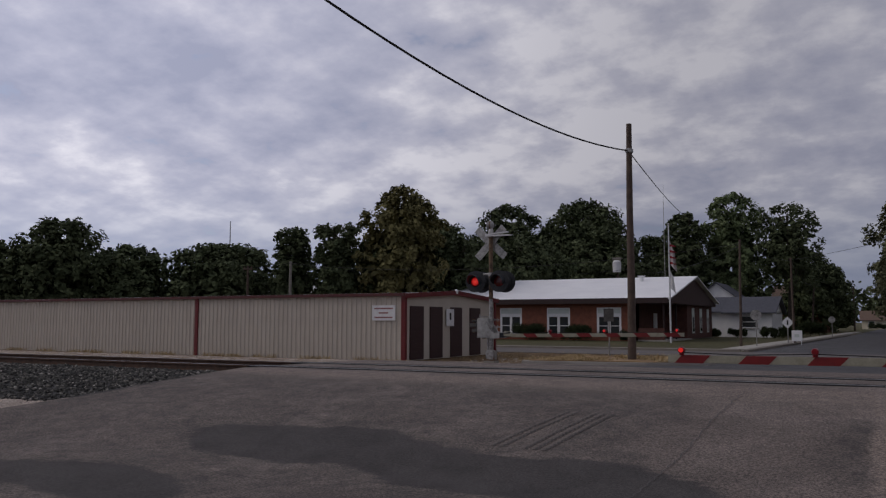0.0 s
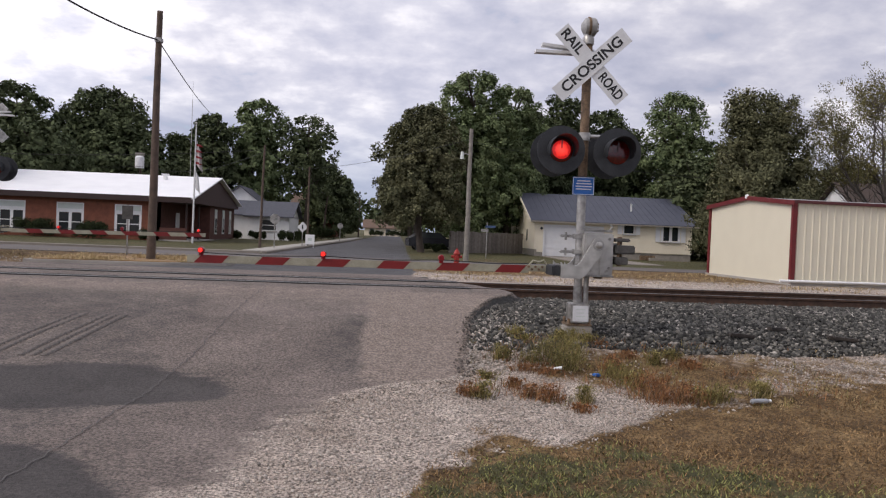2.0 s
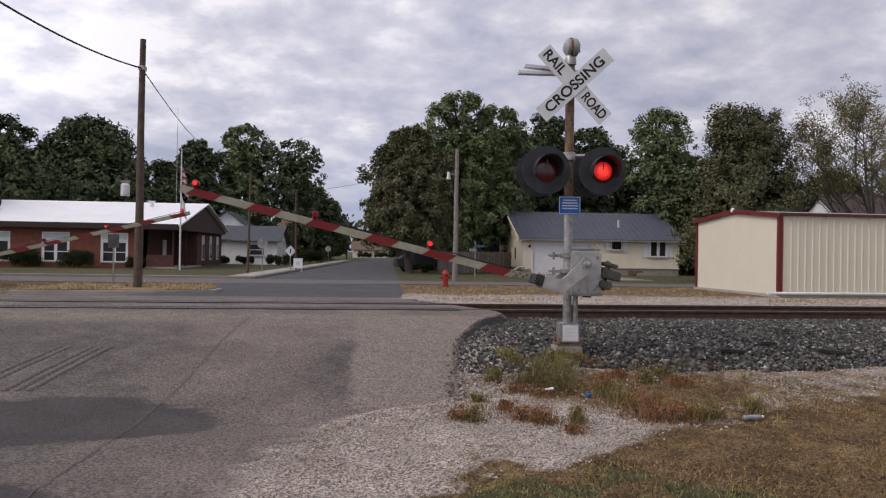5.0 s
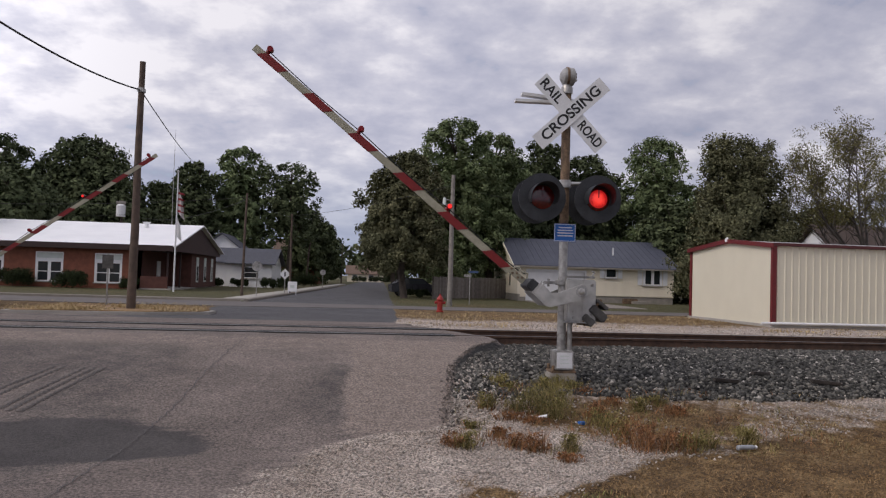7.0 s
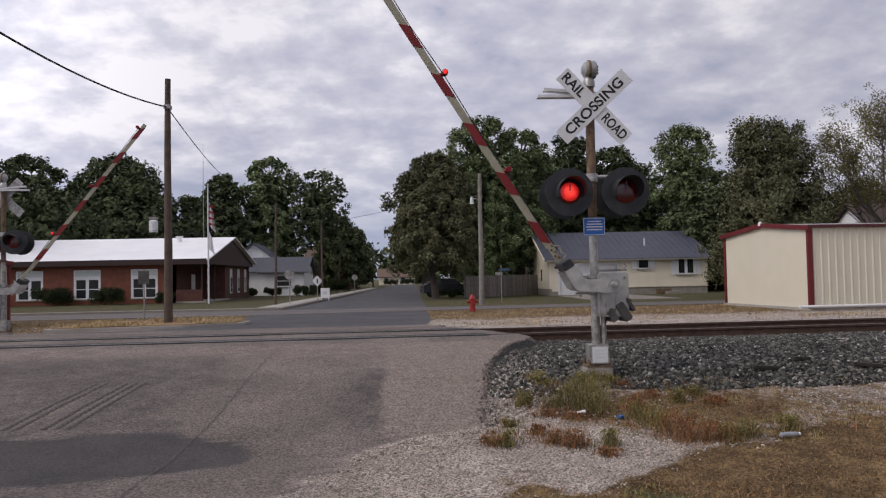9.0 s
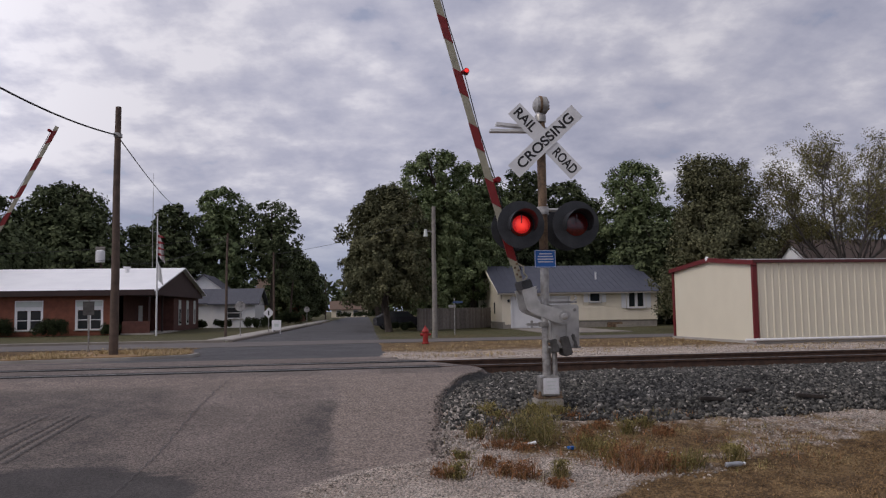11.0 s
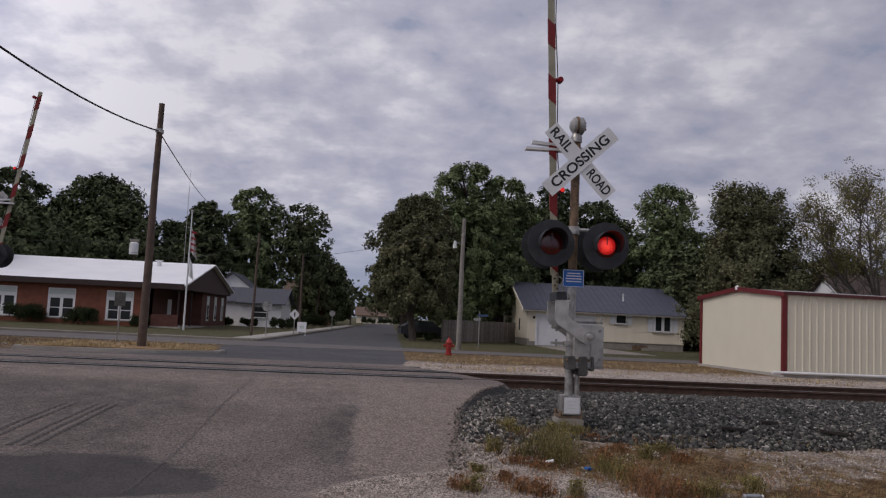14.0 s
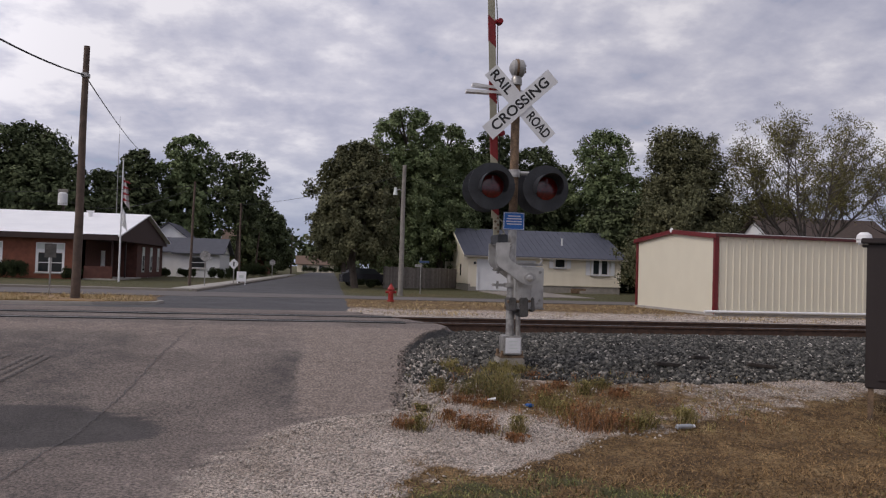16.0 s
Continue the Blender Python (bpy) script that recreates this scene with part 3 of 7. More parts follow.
sheet("ground", gx, gy, lambda x, y: land(x, y, BANK_Y, BANK_Z) + 0.012 * waves(x, y, 1.3) * (y < 40), M_TERRAIN,
      "dry grass, pale gravel and lawn on flat land", "ground")


def road_row(y):
    e, w = np.interp(y, EDGE_Y, EDGE_X), np.interp(y, WEST_Y, WEST_X)
    pad = 0.5 if y < 8.2 else 0.2
    return np.concatenate([np.linspace(w, e - 8.5, 12), np.linspace(e - 8.2, e - 2.5, 90), np.linspace(e - 2.4, e + pad, 30)]) if y < 13 else np.concatenate([np.linspace(w, e - 2.5, 102), np.linspace(e - 2.4, e + pad, 30)])


sheet("road", road_row, spaced((-60, 2, 4), (2, 13, 0.14), (13, 30, 0.25), (30, 100, 2), (100, 400, 25)),
      lambda x, y: land(x, y, LAND_Y, ROAD_Z) + 0.004 * waves(x, y, 0.8) - 0.07 * step(0.15, 0.5, x - np.interp(y, EDGE_Y, EDGE_X)) * (y < 8.3) - 0.13 * step(-0.02, 0.2, x - np.interp(y, EDGE_Y, EDGE_X) + 0.04 * waves(x, y, 4.0)) * (y >= 8.2) * (y < 17.5), M_TERRAIN, "worn grey asphalt street over the level crossing", "road")

# ---- side street, kerbs, pavement ----
def slab(name, pts, z0, z1, mat, label, category):
    """A flat slab over an outline of (x, y)."""
    s = Mesh()
    n = len(pts)
    s.add([(x, y, z) for z in (z0, z1) for x, y in pts], [tuple(range(n - 1, -1, -1)), tuple(range(n, 2 * n))] + [(i, (i + 1) % n, (i + 1) % n + n, i + n) for i in range(n)])
    ob = new(name, s.mesh(name, mat))
    return tagged(ob, label, category, kind="structure")


M_ASPHALT = material("smooth_asphalt", (0.14, 0.125, 0.117), (0.10, 0.089, 0.083), 0.8, 0.9, 0.3, 35)
M_CRACK = material("sealed_crack", (0.115, 0.104, 0.1), (0.085, 0.077, 0.075), 3, 0.8)
M_WALK = material("dull_footpath_concrete", (0.27, 0.24, 0.205), (0.19, 0.168, 0.145), 1.2, 0.9, 0.2, 30)
slab("side_street", [(-300, 36.0), (-6.4, 36.0), (1.7, 37.6), (300, 45.0), (300, 50.5), (1.9, 41.6), (-6.0, 41.9), (-300, 41.9)], -0.1, 0.012, M_ASPHALT, "grey asphalt side street along the railway", "road")
slab("pavement", [(-90, 42.3), (-7.2, 42.3), (-7.2, 43.7), (-90, 43.7)], -0.1, 0.09, M_WALK, "dull concrete footpath beside the lawn", "pavement")
slab("pavement_street", [(-7.6, 44), (-6.4, 44), (-3.2, 130), (-4.4, 130)], -0.1, 0.10, M_CONC, "pale concrete footpath along the street", "pavement")
for outline in ([(-90, 41.9), (-6.4, 41.9), (-6.4, 42.2), (-90, 42.2)], [(-6.25, 42.2), (-6.0, 42.2), (-3.4, 100), (-3.65, 100)]):
    slab("kerb", outline, -0.1, 0.12, M_WALK, "worn concrete kerb", "kerb")
slab("traffic_island", [(-11.5, 26.6), (-7.2, 27.3), (-5.4, 28.4), (-5.3, 29.4), (-7.0, 31.4), (-11.5, 31.2)], -0.1, 0.10, M_CONC, "concrete-edged island round the pole", "kerb")
slab("island_grass", [(-11.3, 26.8), (-7.2, 27.5), (-5.6, 28.5), (-5.5, 29.3), (-7.0, 31.2), (-11.3, 31.0)], 0.05, 0.13, M_DRY, "dry straw-coloured grass on the island", "grass")


def on_road(x, y):
    return float(land(x, y, LAND_Y, ROAD_Z)) + 0.004 * float(waves(x, y, 0.8))


def strip(name, pts, width, lift, mat, label, category, steps=30):
    """A thin band along a line on the road."""
    vs, fs = [], []
    seg = len(pts) - 1
    line = []
    for k in range(seg * steps + 1):
        i, u = min(k // steps, seg - 1), (k - min(k // steps, seg - 1) * steps) / steps
        (x0, y0), (x1, y1) = pts[i], pts[i + 1]
        line.append((x0 + (x1 - x0) * u + 0.018 * math.sin(k * 1.9) * (width < 0.1), y0 + (y1 - y0) * u))
    for k, (x, y) in enumerate(line):
        w = width * (1 + 0.3 * math.sin(k * 2.7) * (width < 0.1))
        a, c = line[max(k - 1, 0)], line[min(k + 1, len(line) - 1)]
        dx, dy = c[0] - a[0], c[1] - a[1]
        q = math.hypot(dx, dy)
        px, py = -dy / q * w / 2, dx / q * w / 2
        vs += [(x + px, y + py, on_road(x + px, y + py) + lift), (x - px, y - py, on_road(x - px, y - py) + lift)]
    fs = [(2 * k, 2 * k + 1, 2 * k + 3, 2 * k + 2) for k in range(len(line) - 1)]
    ob = new(name, Mesh().add(vs, fs).mesh(name, mat, True))
    return tagged(ob, label, category, kind="structure")


strip("road_crack", [(-1.8, 12.6), (-1.94, 8.6), (-2.14, 7.0), (-2.3, 4.5)], 0.011, 0.009, M_CRACK, "dark sealed crack along the asphalt", "crack")
M_SCUFF = material("pale_tyre_scuff", (0.17, 0.144, 0.128), (0.10, 0.084, 0.074), 9, 0.9, 0.3, 30)
M_SKID = material("dark_tyre_rubber", (0.085, 0.074, 0.068), (0.06, 0.052, 0.048), 7, 0.85, 0.3, 45)
for dx in (-0.42, -0.30, -0.02, 0.10, 0.22):
    strip("tyre_mark", [(-3.64 + dx, 8.45), (-3.52 + dx, 9.2), (-3.34 + dx * 0.9, 10.15)], 0.034, 0.007, M_SCUFF, "pale scuffed tyre mark on the asphalt", "tyre mark")
    strip("tyre_mark", [(-3.60 + dx, 8.45), (-3.48 + dx, 9.2), (-3.30 + dx * 0.9, 10.15)], 0.03, 0.0055, M_SKID, "dark tyre mark on the asphalt", "tyre mark")
# ---- railway ----
TRACK_Y, RAIL_Z = 14.45, 0.545
track_m = Matrix.Translation((0, TRACK_Y, 0)) @ pose(0, 0, 0, 0, 0, math.degrees(math.atan(SLANT)))
track = thing("railway_track", track_m, "single railway track with rusty rails on dark ties", "railway track", kind="structure")
profile = [(-0.07, 0), (0.07, 0), (0.07, 0.012), (0.012, 0.03), (0.009, 0.125), (0.036, 0.138), (0.036, 0.168), (-0.036, 0.168), (-0.036, 0.138), (-0.009, 0.125), (-0.012, 0.03), (-0.07, 0.012)]
for side in (-0.7525, 0.7525):
    s = Mesh()
    n = len(profile)
    for x in (-400, 400):
        s.v += [(x, side + u, RAIL_Z - 0.172 + w) for u, w in profile]
    s.f += [(i, (i + 1) % n, (i + 1) % n + n, i + n) for i in range(n)]
    rail = part("rail", s, M_RAIL, track)
    part("rail_head", Mesh().box(-400, 400, side - 0.03, side + 0.03, RAIL_Z - 0.004, RAIL_Z + 0.001), M_RAILTOP, rail, "worn bright running surface")
    for u in (-0.125, 0.125):
        part("flangeway", Mesh().box(-12.0, 1.5, side + u - 0.085, side + u + 0.085, RAIL_Z - 0.06, RAIL_Z + 0.002), M_RUBBER, track, "black flangeway filler in the crossing")
tie_mesh = Mesh().box(-0.115, 0.115, -1.3, 1.3, RAIL_Z - 0.35, RAIL_Z - 0.173, b=0.012).mesh("tie", M_TIE)
rng = random.Random(4)
for k in range(-80, 120):
    x = k * 0.52
    if -11.6 < x < 1.4:
        continue
    part("tie", tie_mesh, M_TIE, track, m=pose(x + rng.uniform(-0.03, 0.03), rng.uniform(-0.05, 0.05), rng.uniform(-0.01, 0.012), 0, 0, rng.uniform(-1.5, 1.5)))


# ---- crossing signals with gates ----
def lettering(text, height, m, name, parent, mat=None, width=None):
    cu = bpy.data.curves.new(name, "FONT")
    cu.body, cu.size, cu.align_x, cu.align_y, cu.extrude, cu.offset = text, height * 1.38, "CENTER", "CENTER", 0.001, 0.0038
    tmp = new("tmp_text", cu)
    dg = bpy.context.evaluated_depsgraph_get()
    me = bpy.data.meshes.new_from_object(tmp.evaluated_get(dg))
    bpy.data.objects.remove(tmp)
    me.materials.clear()
    me.materials.append(mat or M_INK)
    if width:
        xs = [v.co.x for v in me.vertices]
        k = width / (max(xs) - min(xs))
        for v in me.vertices:
            v.co.x *= k
    ob = new(name, me)
    ob.parent, ob.matrix_basis = parent, m
    return ob


PIVOT = (0.155, -0.29, 1.07)
GATE_LAMPS = (-4.95, -3.43, -1.93)


def light_unit(parent, x, z, face):
    """One flashing light: a round black background, a housing, a hood, a lens and the lit lamp. face 1: towards the driver."""
    m = pose(x, -0.235 * face, z, 0, 0, 0 if face > 0 else 180)
    s = Mesh()
    s.tube([(0, 0.0, 0), (0, 0.012, 0)], 0.305, 40)
    unit = part("flashing_light", s, M_BLACK, parent, "round black background of a flashing light", True, m)
    part("housing", Mesh().tube([(0, 0.012, 0), (0, 0.07, 0), (0, 0.15, 0), (0, 0.17, 0)], [0.19, 0.18, 0.11, 0.06], 28), M_BLACK, unit, smooth=True)
    s = Mesh()
    n = 30
    for r in (0.178, 0.170):
        for i in range(n + 1):
            a = radians(-25 + 230 * i / n)
            depth = -0.30 + 0.17 * (abs(i - n / 2) / (n / 2)) ** 2
            s.v += [(r * math.cos(a), 0, r * math.sin(a)), (r * math.cos(a), depth, r * math.sin(a))]
    q = 2 * (n + 1)
    for i in range(n):
        a = 2 * i
        s.f += [(a, a + 2, a + 3, a + 1), (q + a, q + a + 1, q + a + 3, q + a + 2), (a + 1, a + 3, q + a + 3, q + a + 1)]
    part("hood", s, M_BLACK, unit, smooth=True)
    part("lens", Mesh().tube([(0, -0.001, 0), (0, -0.012, 0), (0, -0.022, 0)], [0.153, 0.15, 0.10], 32), M_LENS, unit, "dark red glass lens", True)
    part("lens_bar", Mesh().box(-0.007, 0.007, -0.040, -0.034, 0.01, 0.135), M_LENS, unit)
    lamp = part("lamp", Mesh().tube([(0, 0.0, 0), (0, -0.012, 0), (0, -0.024, 0)], [0.128, 0.124, 0.09], 32), M_LIT, unit, "glowing red lamp face", True, pose(0, 0.03, 0))
    return lamp


def gate(parent, length):
    """The swinging gate: castings, striped board, lamps and counterweight, in the pivot's space."""
    out = [(-0.045, 0.08), (0.0, 0.092), (0.053, 0.074), (0.089, 0.02), (0.085, -0.045), (0.053, -0.12), (-0.115, -0.336), (-0.165, -0.40), (-0.22, -0.43), (-0.464, -0.42), (-0.464, -0.225), (-0.435, -0.255), (-0.30, -0.272), (-0.25, -0.25), (-0.21, -0.204), (-0.09, 0.0)]
    rim = [(x * 0.90 - 0.012, z * 0.86 - 0.03) for x, z in out]
    arm = part("gate_arm", Mesh().prism(out, -0.05, -0.012), M_SILVER, parent, "curved silver casting that carries the gate", False, pose(*PIVOT))
    part("arm_web", Mesh().prism(rim, -0.056, -0.049), M_SILVER, arm)
    part("gate_arm_rear", Mesh().prism(out, 0.40, 0.44), M_SILVER, arm)
    part("pivot_cap", Mesh().tube([(0, -0.085, 0), (0, -0.08, 0), (0, 0.46, 0)], [0.032, 0.042, 0.042], 20), M_GALV, arm, smooth=True)
    part("pivot_ring", Mesh().tube([(0, -0.068, 0), (0, -0.054, 0)], 0.07, 24), M_PAINT_GREY, arm, smooth=True)
    part("clamp", Mesh().box(-0.57, -0.455, -0.03, 0.42, -0.40, -0.27, b=0.012), M_BLACK, arm, "dark clamp at the foot of the board")
    part("cross_bar", Mesh().box(-0.52, -0.44, 0.0, 0.41, -0.385, -0.29, b=0.01), M_PAINT_GREY, arm)
    s = Mesh().box(-0.84, -0.54, 0.352, 0.388, -0.37, -0.29, b=0.004).tube([(-0.80, 0.36, -0.30), (-0.74, 0.36, -0.23), (-0.66, 0.36, -0.25), (-0.60, 0.36, -0.22), (-0.56, 0.36, -0.28)], 0.012, 8)
    plate = part("shear_plate", s, M_BOARD, arm, "battered pale plate with bolts and a bent wire")
    for k in range(5):
        part("bolt", Mesh().tube([(-0.62 - 0.045 * k, 0.335, -0.31 - 0.035 * (k % 2)), (-0.62 - 0.045 * k, 0.352, -0.31 - 0.035 * (k % 2))], 0.016, 8), M_RUST, plate)
    board = part("board", Mesh().box(-length, -0.80, 0.357, 0.383, -0.392, -0.298, b=0.004), M_BOARD, arm, "cream-painted board")
    x = 0.175 - length
    while x < -0.95:
        w, sl = min(0.345, -0.82 - x), 0.095
        part("red_stripe", Mesh().prism([(x, -0.295), (x + w, -0.295), (x + w - sl, -0.395), (x - sl, -0.395)], 0.352, 0.388), M_RED, board)
        x += 0.76
    part("wire", Mesh().tube([(-0.7, 0.37, -0.27), (-1.3, 0.37, -0.285), (-1.9, 0.37, -0.262), (-2.6, 0.37, -0.286), (-3.4, 0.37, -0.264), (-4.2, 0.37, -0.286), (0.17 - length, 0.37, -0.265)], 0.007, 6), M_WIRE, arm)
    lamps = []
    for lx in (0.17 - length, *GATE_LAMPS[1:]):
        s = Mesh().tube([(lx, 0.37, -0.30), (lx, 0.37, -0.265)], 0.03, 12).tube([(lx, 0.31, -0.235), (lx, 0.325, -0.235), (lx, 0.415, -0.235), (lx, 0.43, -0.235)], [0.033, 0.04, 0.04, 0.033], 18)
        g = part("gate_lamp", s, M_LAMPRED, arm, "small red lamp on the board", True)
        for face in (-1, 1):
            lamps.append((part("lamp_face", Mesh().tube([(0, 0, 0), (0, face * 0.012, 0)], [0.031, 0.026], 18), M_LIT_SMALL, g, "glowing red lamp face", True), lx, face))
    part("weight_lever", Mesh().box(0.03, 0.36, 0.18, 0.22, -0.12, 0.03, b=0.012), M_PAINT_GREY, arm)
    weight = part("counterweight", Mesh().box(0.25, 0.50, 0.04, 0.36, -0.105, 0.005, b=0.014), M_IRON, arm, "stacked dull grey counterweights")
    part("weight_plate", Mesh().box(0.25, 0.44, 0.06, 0.34, 0.05, 0.095, b=0.012), M_IRON, weight)
    part("weight_plate", Mesh().box(0.25, 0.42, 0.06, 0.34, -0.24, -0.145, b=0.012), M_IRON, weight)
    for a, c in ((0.30, 0.10), (0.38, 0.28)):
        part("weight_bolt", Mesh().tube([(a, c, -0.26), (a, c, 0.115)], 0.02, 10), M_RUST, weight)
    return arm, lamps


def signal(base, turn, length, notice=True):
    sig = thing("crossing_signal", base @ pose(0, 0, 0, 0, 0, turn), "steel crossing signal with crossbuck, flashing lights and striped gate", "crossing signal", "signals at the level crossing")
    part("foundation", Mesh().box(-0.17, 0.17, -0.17, 0.17, -0.25, 0.03, b=0.02), M_FOUND, sig, "weathered concrete foundation")
    part("base_plate", Mesh().box(-0.16, 0.16, -0.16, 0.16, 0.03, 0.055, b=0.005), M_RUST, sig, "rusty base plate")
    for a in (-0.13, 0.13):
        for c in (-0.13, 0.13):
            part("anchor_bolt", Mesh().tube([(a, c, 0.02), (a, c, 0.12)], 0.02, 8), M_RUST, sig)
    part("junction_box", Mesh().box(-0.115, 0.125, -0.17, 0.12, 0.07, 0.31, b=0.012), M_GALV, sig, "pale dented junction box")
    part("junction_plate", Mesh().box(-0.095, 0.105, -0.178, -0.168, 0.09, 0.29, b=0.003), M_SIGN, sig)
    for z, w in ((0.245, 0.12), (0.20, 0.09), (0.155, 0.12)):
        part("text_bar", Mesh().box(-w / 2 + 0.005, w / 2 + 0.005, -0.181, -0.177, z - 0.006, z + 0.006), M_PALEPANEL, sig)
    part("mast", Mesh().tube([(0, 0, 0.05), (0, 0, 1.75)], 0.056, 20), M_GALV, sig, "galvanised lower mast", True)
    part("upper_mast", Mesh().tube([(0, 0, 1.75), (0, 0, 3.67)], 0.058, 20), M_RUST, sig, "brown weathered upper mast", True)
    part("mast_cap", Mesh().tube([(0, 0, 3.63), (0, 0, 3.71), (0, 0, 3.75)], [0.075, 0.075, 0.05], 20), M_GALV, sig, smooth=True)
    bell = part("bell", Mesh().tube([(0.10, 0, 3.855), (0.08, 0, 3.855), (0.02, 0, 3.855), (-0.05, 0, 3.855), (-0.09, 0, 3.855)], [0.085, 0.115, 0.12, 0.107, 0.05], 24), M_PAINT_GREY, sig, "grey warning bell", True)
    part("bell_stem", Mesh().tube([(-0.01, 0, 3.71), (-0.01, 0, 3.80)], 0.05, 12), M_GALV, bell)
    for z in (3.80, 3.84, 3.88):
        part("bell_lug", Mesh().box(0.09, 0.125, -0.02, 0.02, z, z + 0.025), M_RUST, bell)
    part("bell_band", Mesh().tube([(-0.015, 0, 3.855), (0.015, 0, 3.855)], 0.125, 24), M_RUST, bell, smooth=True)
    part("conduit", Mesh().tube([(0.10, -0.02, 0.3), (0.10, -0.02, 0.62), (0.12, -0.02, 0.72)], 0.035, 12), M_GALV, sig, smooth=True)
    # crossbuck
    buck = part("crossbuck", Mesh().box(-0.05, 0.13, -0.074, -0.05, 3.27, 3.45), M_GALV, sig, "bracket of the crossbuck")
    for deg, y, words in ((43, -0.094, (("CROSSING", 0, 0.98),)), (-46.5, -0.108 + 0.026, (("RAIL", -0.385, 0.35), ("ROAD", 0.365, 0.38)))):
        bm = Matrix.Translation((0.04, y, 3.36)) @ pose(0, 0, 0, 0, -deg, 0)
        blade = part("blade", Mesh().box(-0.595, 0.595, -0.003, 0.003, -0.109, 0.109), M_SIGN, buck, "white crossbuck blade with black letters", False, bm)
        for text, cx, wd in words:
            lettering(text, 0.132, pose(cx, -0.0045, 0, 90, 0, 0), "lettering", blade, width=wd)
        part("blade_back", Mesh().box(-0.585, 0.585, 0.0035, 0.006, -0.105, 0.105), M_GALV, blade, "bare grey aluminium back")
        for cx in (-0.05, 0.05):
            part("bolt", Mesh().tube([(cx, -0.003, 0), (cx, -0.012, 0)], 0.012, 8), M_GALV, blade)
    side = part("side_crossbuck", Mesh().box(-0.08, 0.06, 0.02, 0.06, 3.50, 3.62), M_GALV, sig, "bracket of the crossbuck on the far face")
    for tilt, zz, ln in ((5, 3.575, 0.58), (0, 3.535, 0.66)):
        part("blade", Mesh().box(-ln, 0.1, -0.02, 0.10, -0.018, 0.018), M_SIGN, side, "white blade seen from its edge", False, pose(0, 0.08, zz, 0, tilt, 0))
    # lights on their crossarm
    part("crossarm", Mesh().tube([(-0.33, 0, 2.43), (-0.2, 0, 2.46), (0.2, 0, 2.46), (0.33, 0, 2.43)], 0.025, 12).tube([(0, 0, 2.40), (0, 0, 2.50)], 0.078, 16), M_GALV, sig, smooth=True)
    lamps = {}
    for face in (1, -1):
        for key, x in (("a", -0.345), ("b", 0.375)):
            lamps[(key, face)] = light_unit(sig, x, 2.245, face)
    if notice:
        notice_plate(sig)
    # gate mechanism
    mechanism(sig)
    arm, gate_lamps = gate(sig, length)
    return sig, lamps, arm, gate_lamps


def notice_plate(sig):
    plate = part("notice_plate", Mesh().box(-0.145, 0.137, -0.080, -0.074, 1.70, 1.93, b=0.002), M_BLUE, sig, "blue notice plate with white border")
    s = Mesh()
    for a, b, c, d in ((-0.141, 0.133, 1.705, 1.712), (-0.141, 0.133, 1.918, 1.925), (-0.141, -0.134, 1.712, 1.918), (0.126, 0.133, 1.712, 1.918)):
        s.box(a, b, -0.0825, -0.0795, c, d)
    part("plate_border", s, M_SIGN, plate)
    for z, w in ((1.88, 0.17), (1.845, 0.2), (1.81, 0.21), (1.775, 0.2)):
        part("text_bar", Mesh().box(-w / 2, w / 2, -0.0825, -0.0795, z - 0.007, z + 0.007), M_SIGN, plate)


def mechanism(sig):
    mech = part("mechanism_box", Mesh().box(0.015, 0.39, -0.20, 0.11, 0.68, 1.22, b=0.02), M_SILVER, sig, "grey gate mechanism box")
    part("box_door", Mesh().box(0.21, 0.382, -0.212, -0.198, 0.695, 1.205, b=0.008), M_SILVER, mech)
    for x, z in ((0.10, 0.82), (0.30, 0.74), (0.10, 0.74), (0.33, 1.15), (0.33, 0.78)):
        part("bolt", Mesh().tube([(x, -0.20, z), (x, -0.222, z)], 0.02, 10), M_GALV, mech, smooth=True)
    part("latch", Mesh().box(0.03, 0.40, -0.10, -0.06, 1.235, 1.265, b=0.006).tube([(0.36, -0.08, 1.26), (0.40, -0.08, 1.31), (0.37, -0.08, 1.33)], 0.012, 8), M_GALV, mech)
    part("base_flange", Mesh().box(0.0, 0.40, -0.215, 0.12, 0.665, 0.69, b=0.006), M_PAINT_GREY, mech)
    part("drain", Mesh().tube([(0.24, -0.05, 0.69), (0.24, -0.05, 0.64)], 0.06, 12), M_RUST, mech)
    for z in (0.97, 1.17):
        part("mast_clamp", Mesh().box(-0.09, 0.06, -0.09, 0.09, z - 0.03, z + 0.03, b=0.012).box(-0.26, -0.08, -0.05, 0.03, z - 0.018, z + 0.018, b=0.012).tube([(-0.19, -0.02, z - 0.05), (-0.19, -0.02, z + 0.05)], 0.016, 8), M_GALV, sig)


near_signal = signal(Matrix.Translation((2.54, 10.17, 0.33)) @ pose(0, 0, 0, 0, -0.1, 0), 0, 5.12)
far_signal = signal(Matrix.Translation((-9.75, 20.42, 0.37)), 182, 5.46, False)


# ---- storage buildings ----
def ribbed(width, height, ribs):
    """One wall sheet of trapezoid ribs, facing -y, from x 0 to width."""
    prof, p = [(0, 0)], width / ribs
    for k in range(ribs):
        c = (k + 0.5) * p
        prof += [(c - 0.05, 0), (c - 0.022, -0.03), (c + 0.022, -0.03), (c + 0.05, 0)]
    prof.append((width, 0))
    s = Mesh()
    n = len(prof)
    s.v += [(x, y, z) for z in (0, height) for x, y in prof]
    s.f += [(i, i + 1, i + 1 + n, i + n) for i in range(n - 1)]
    return s


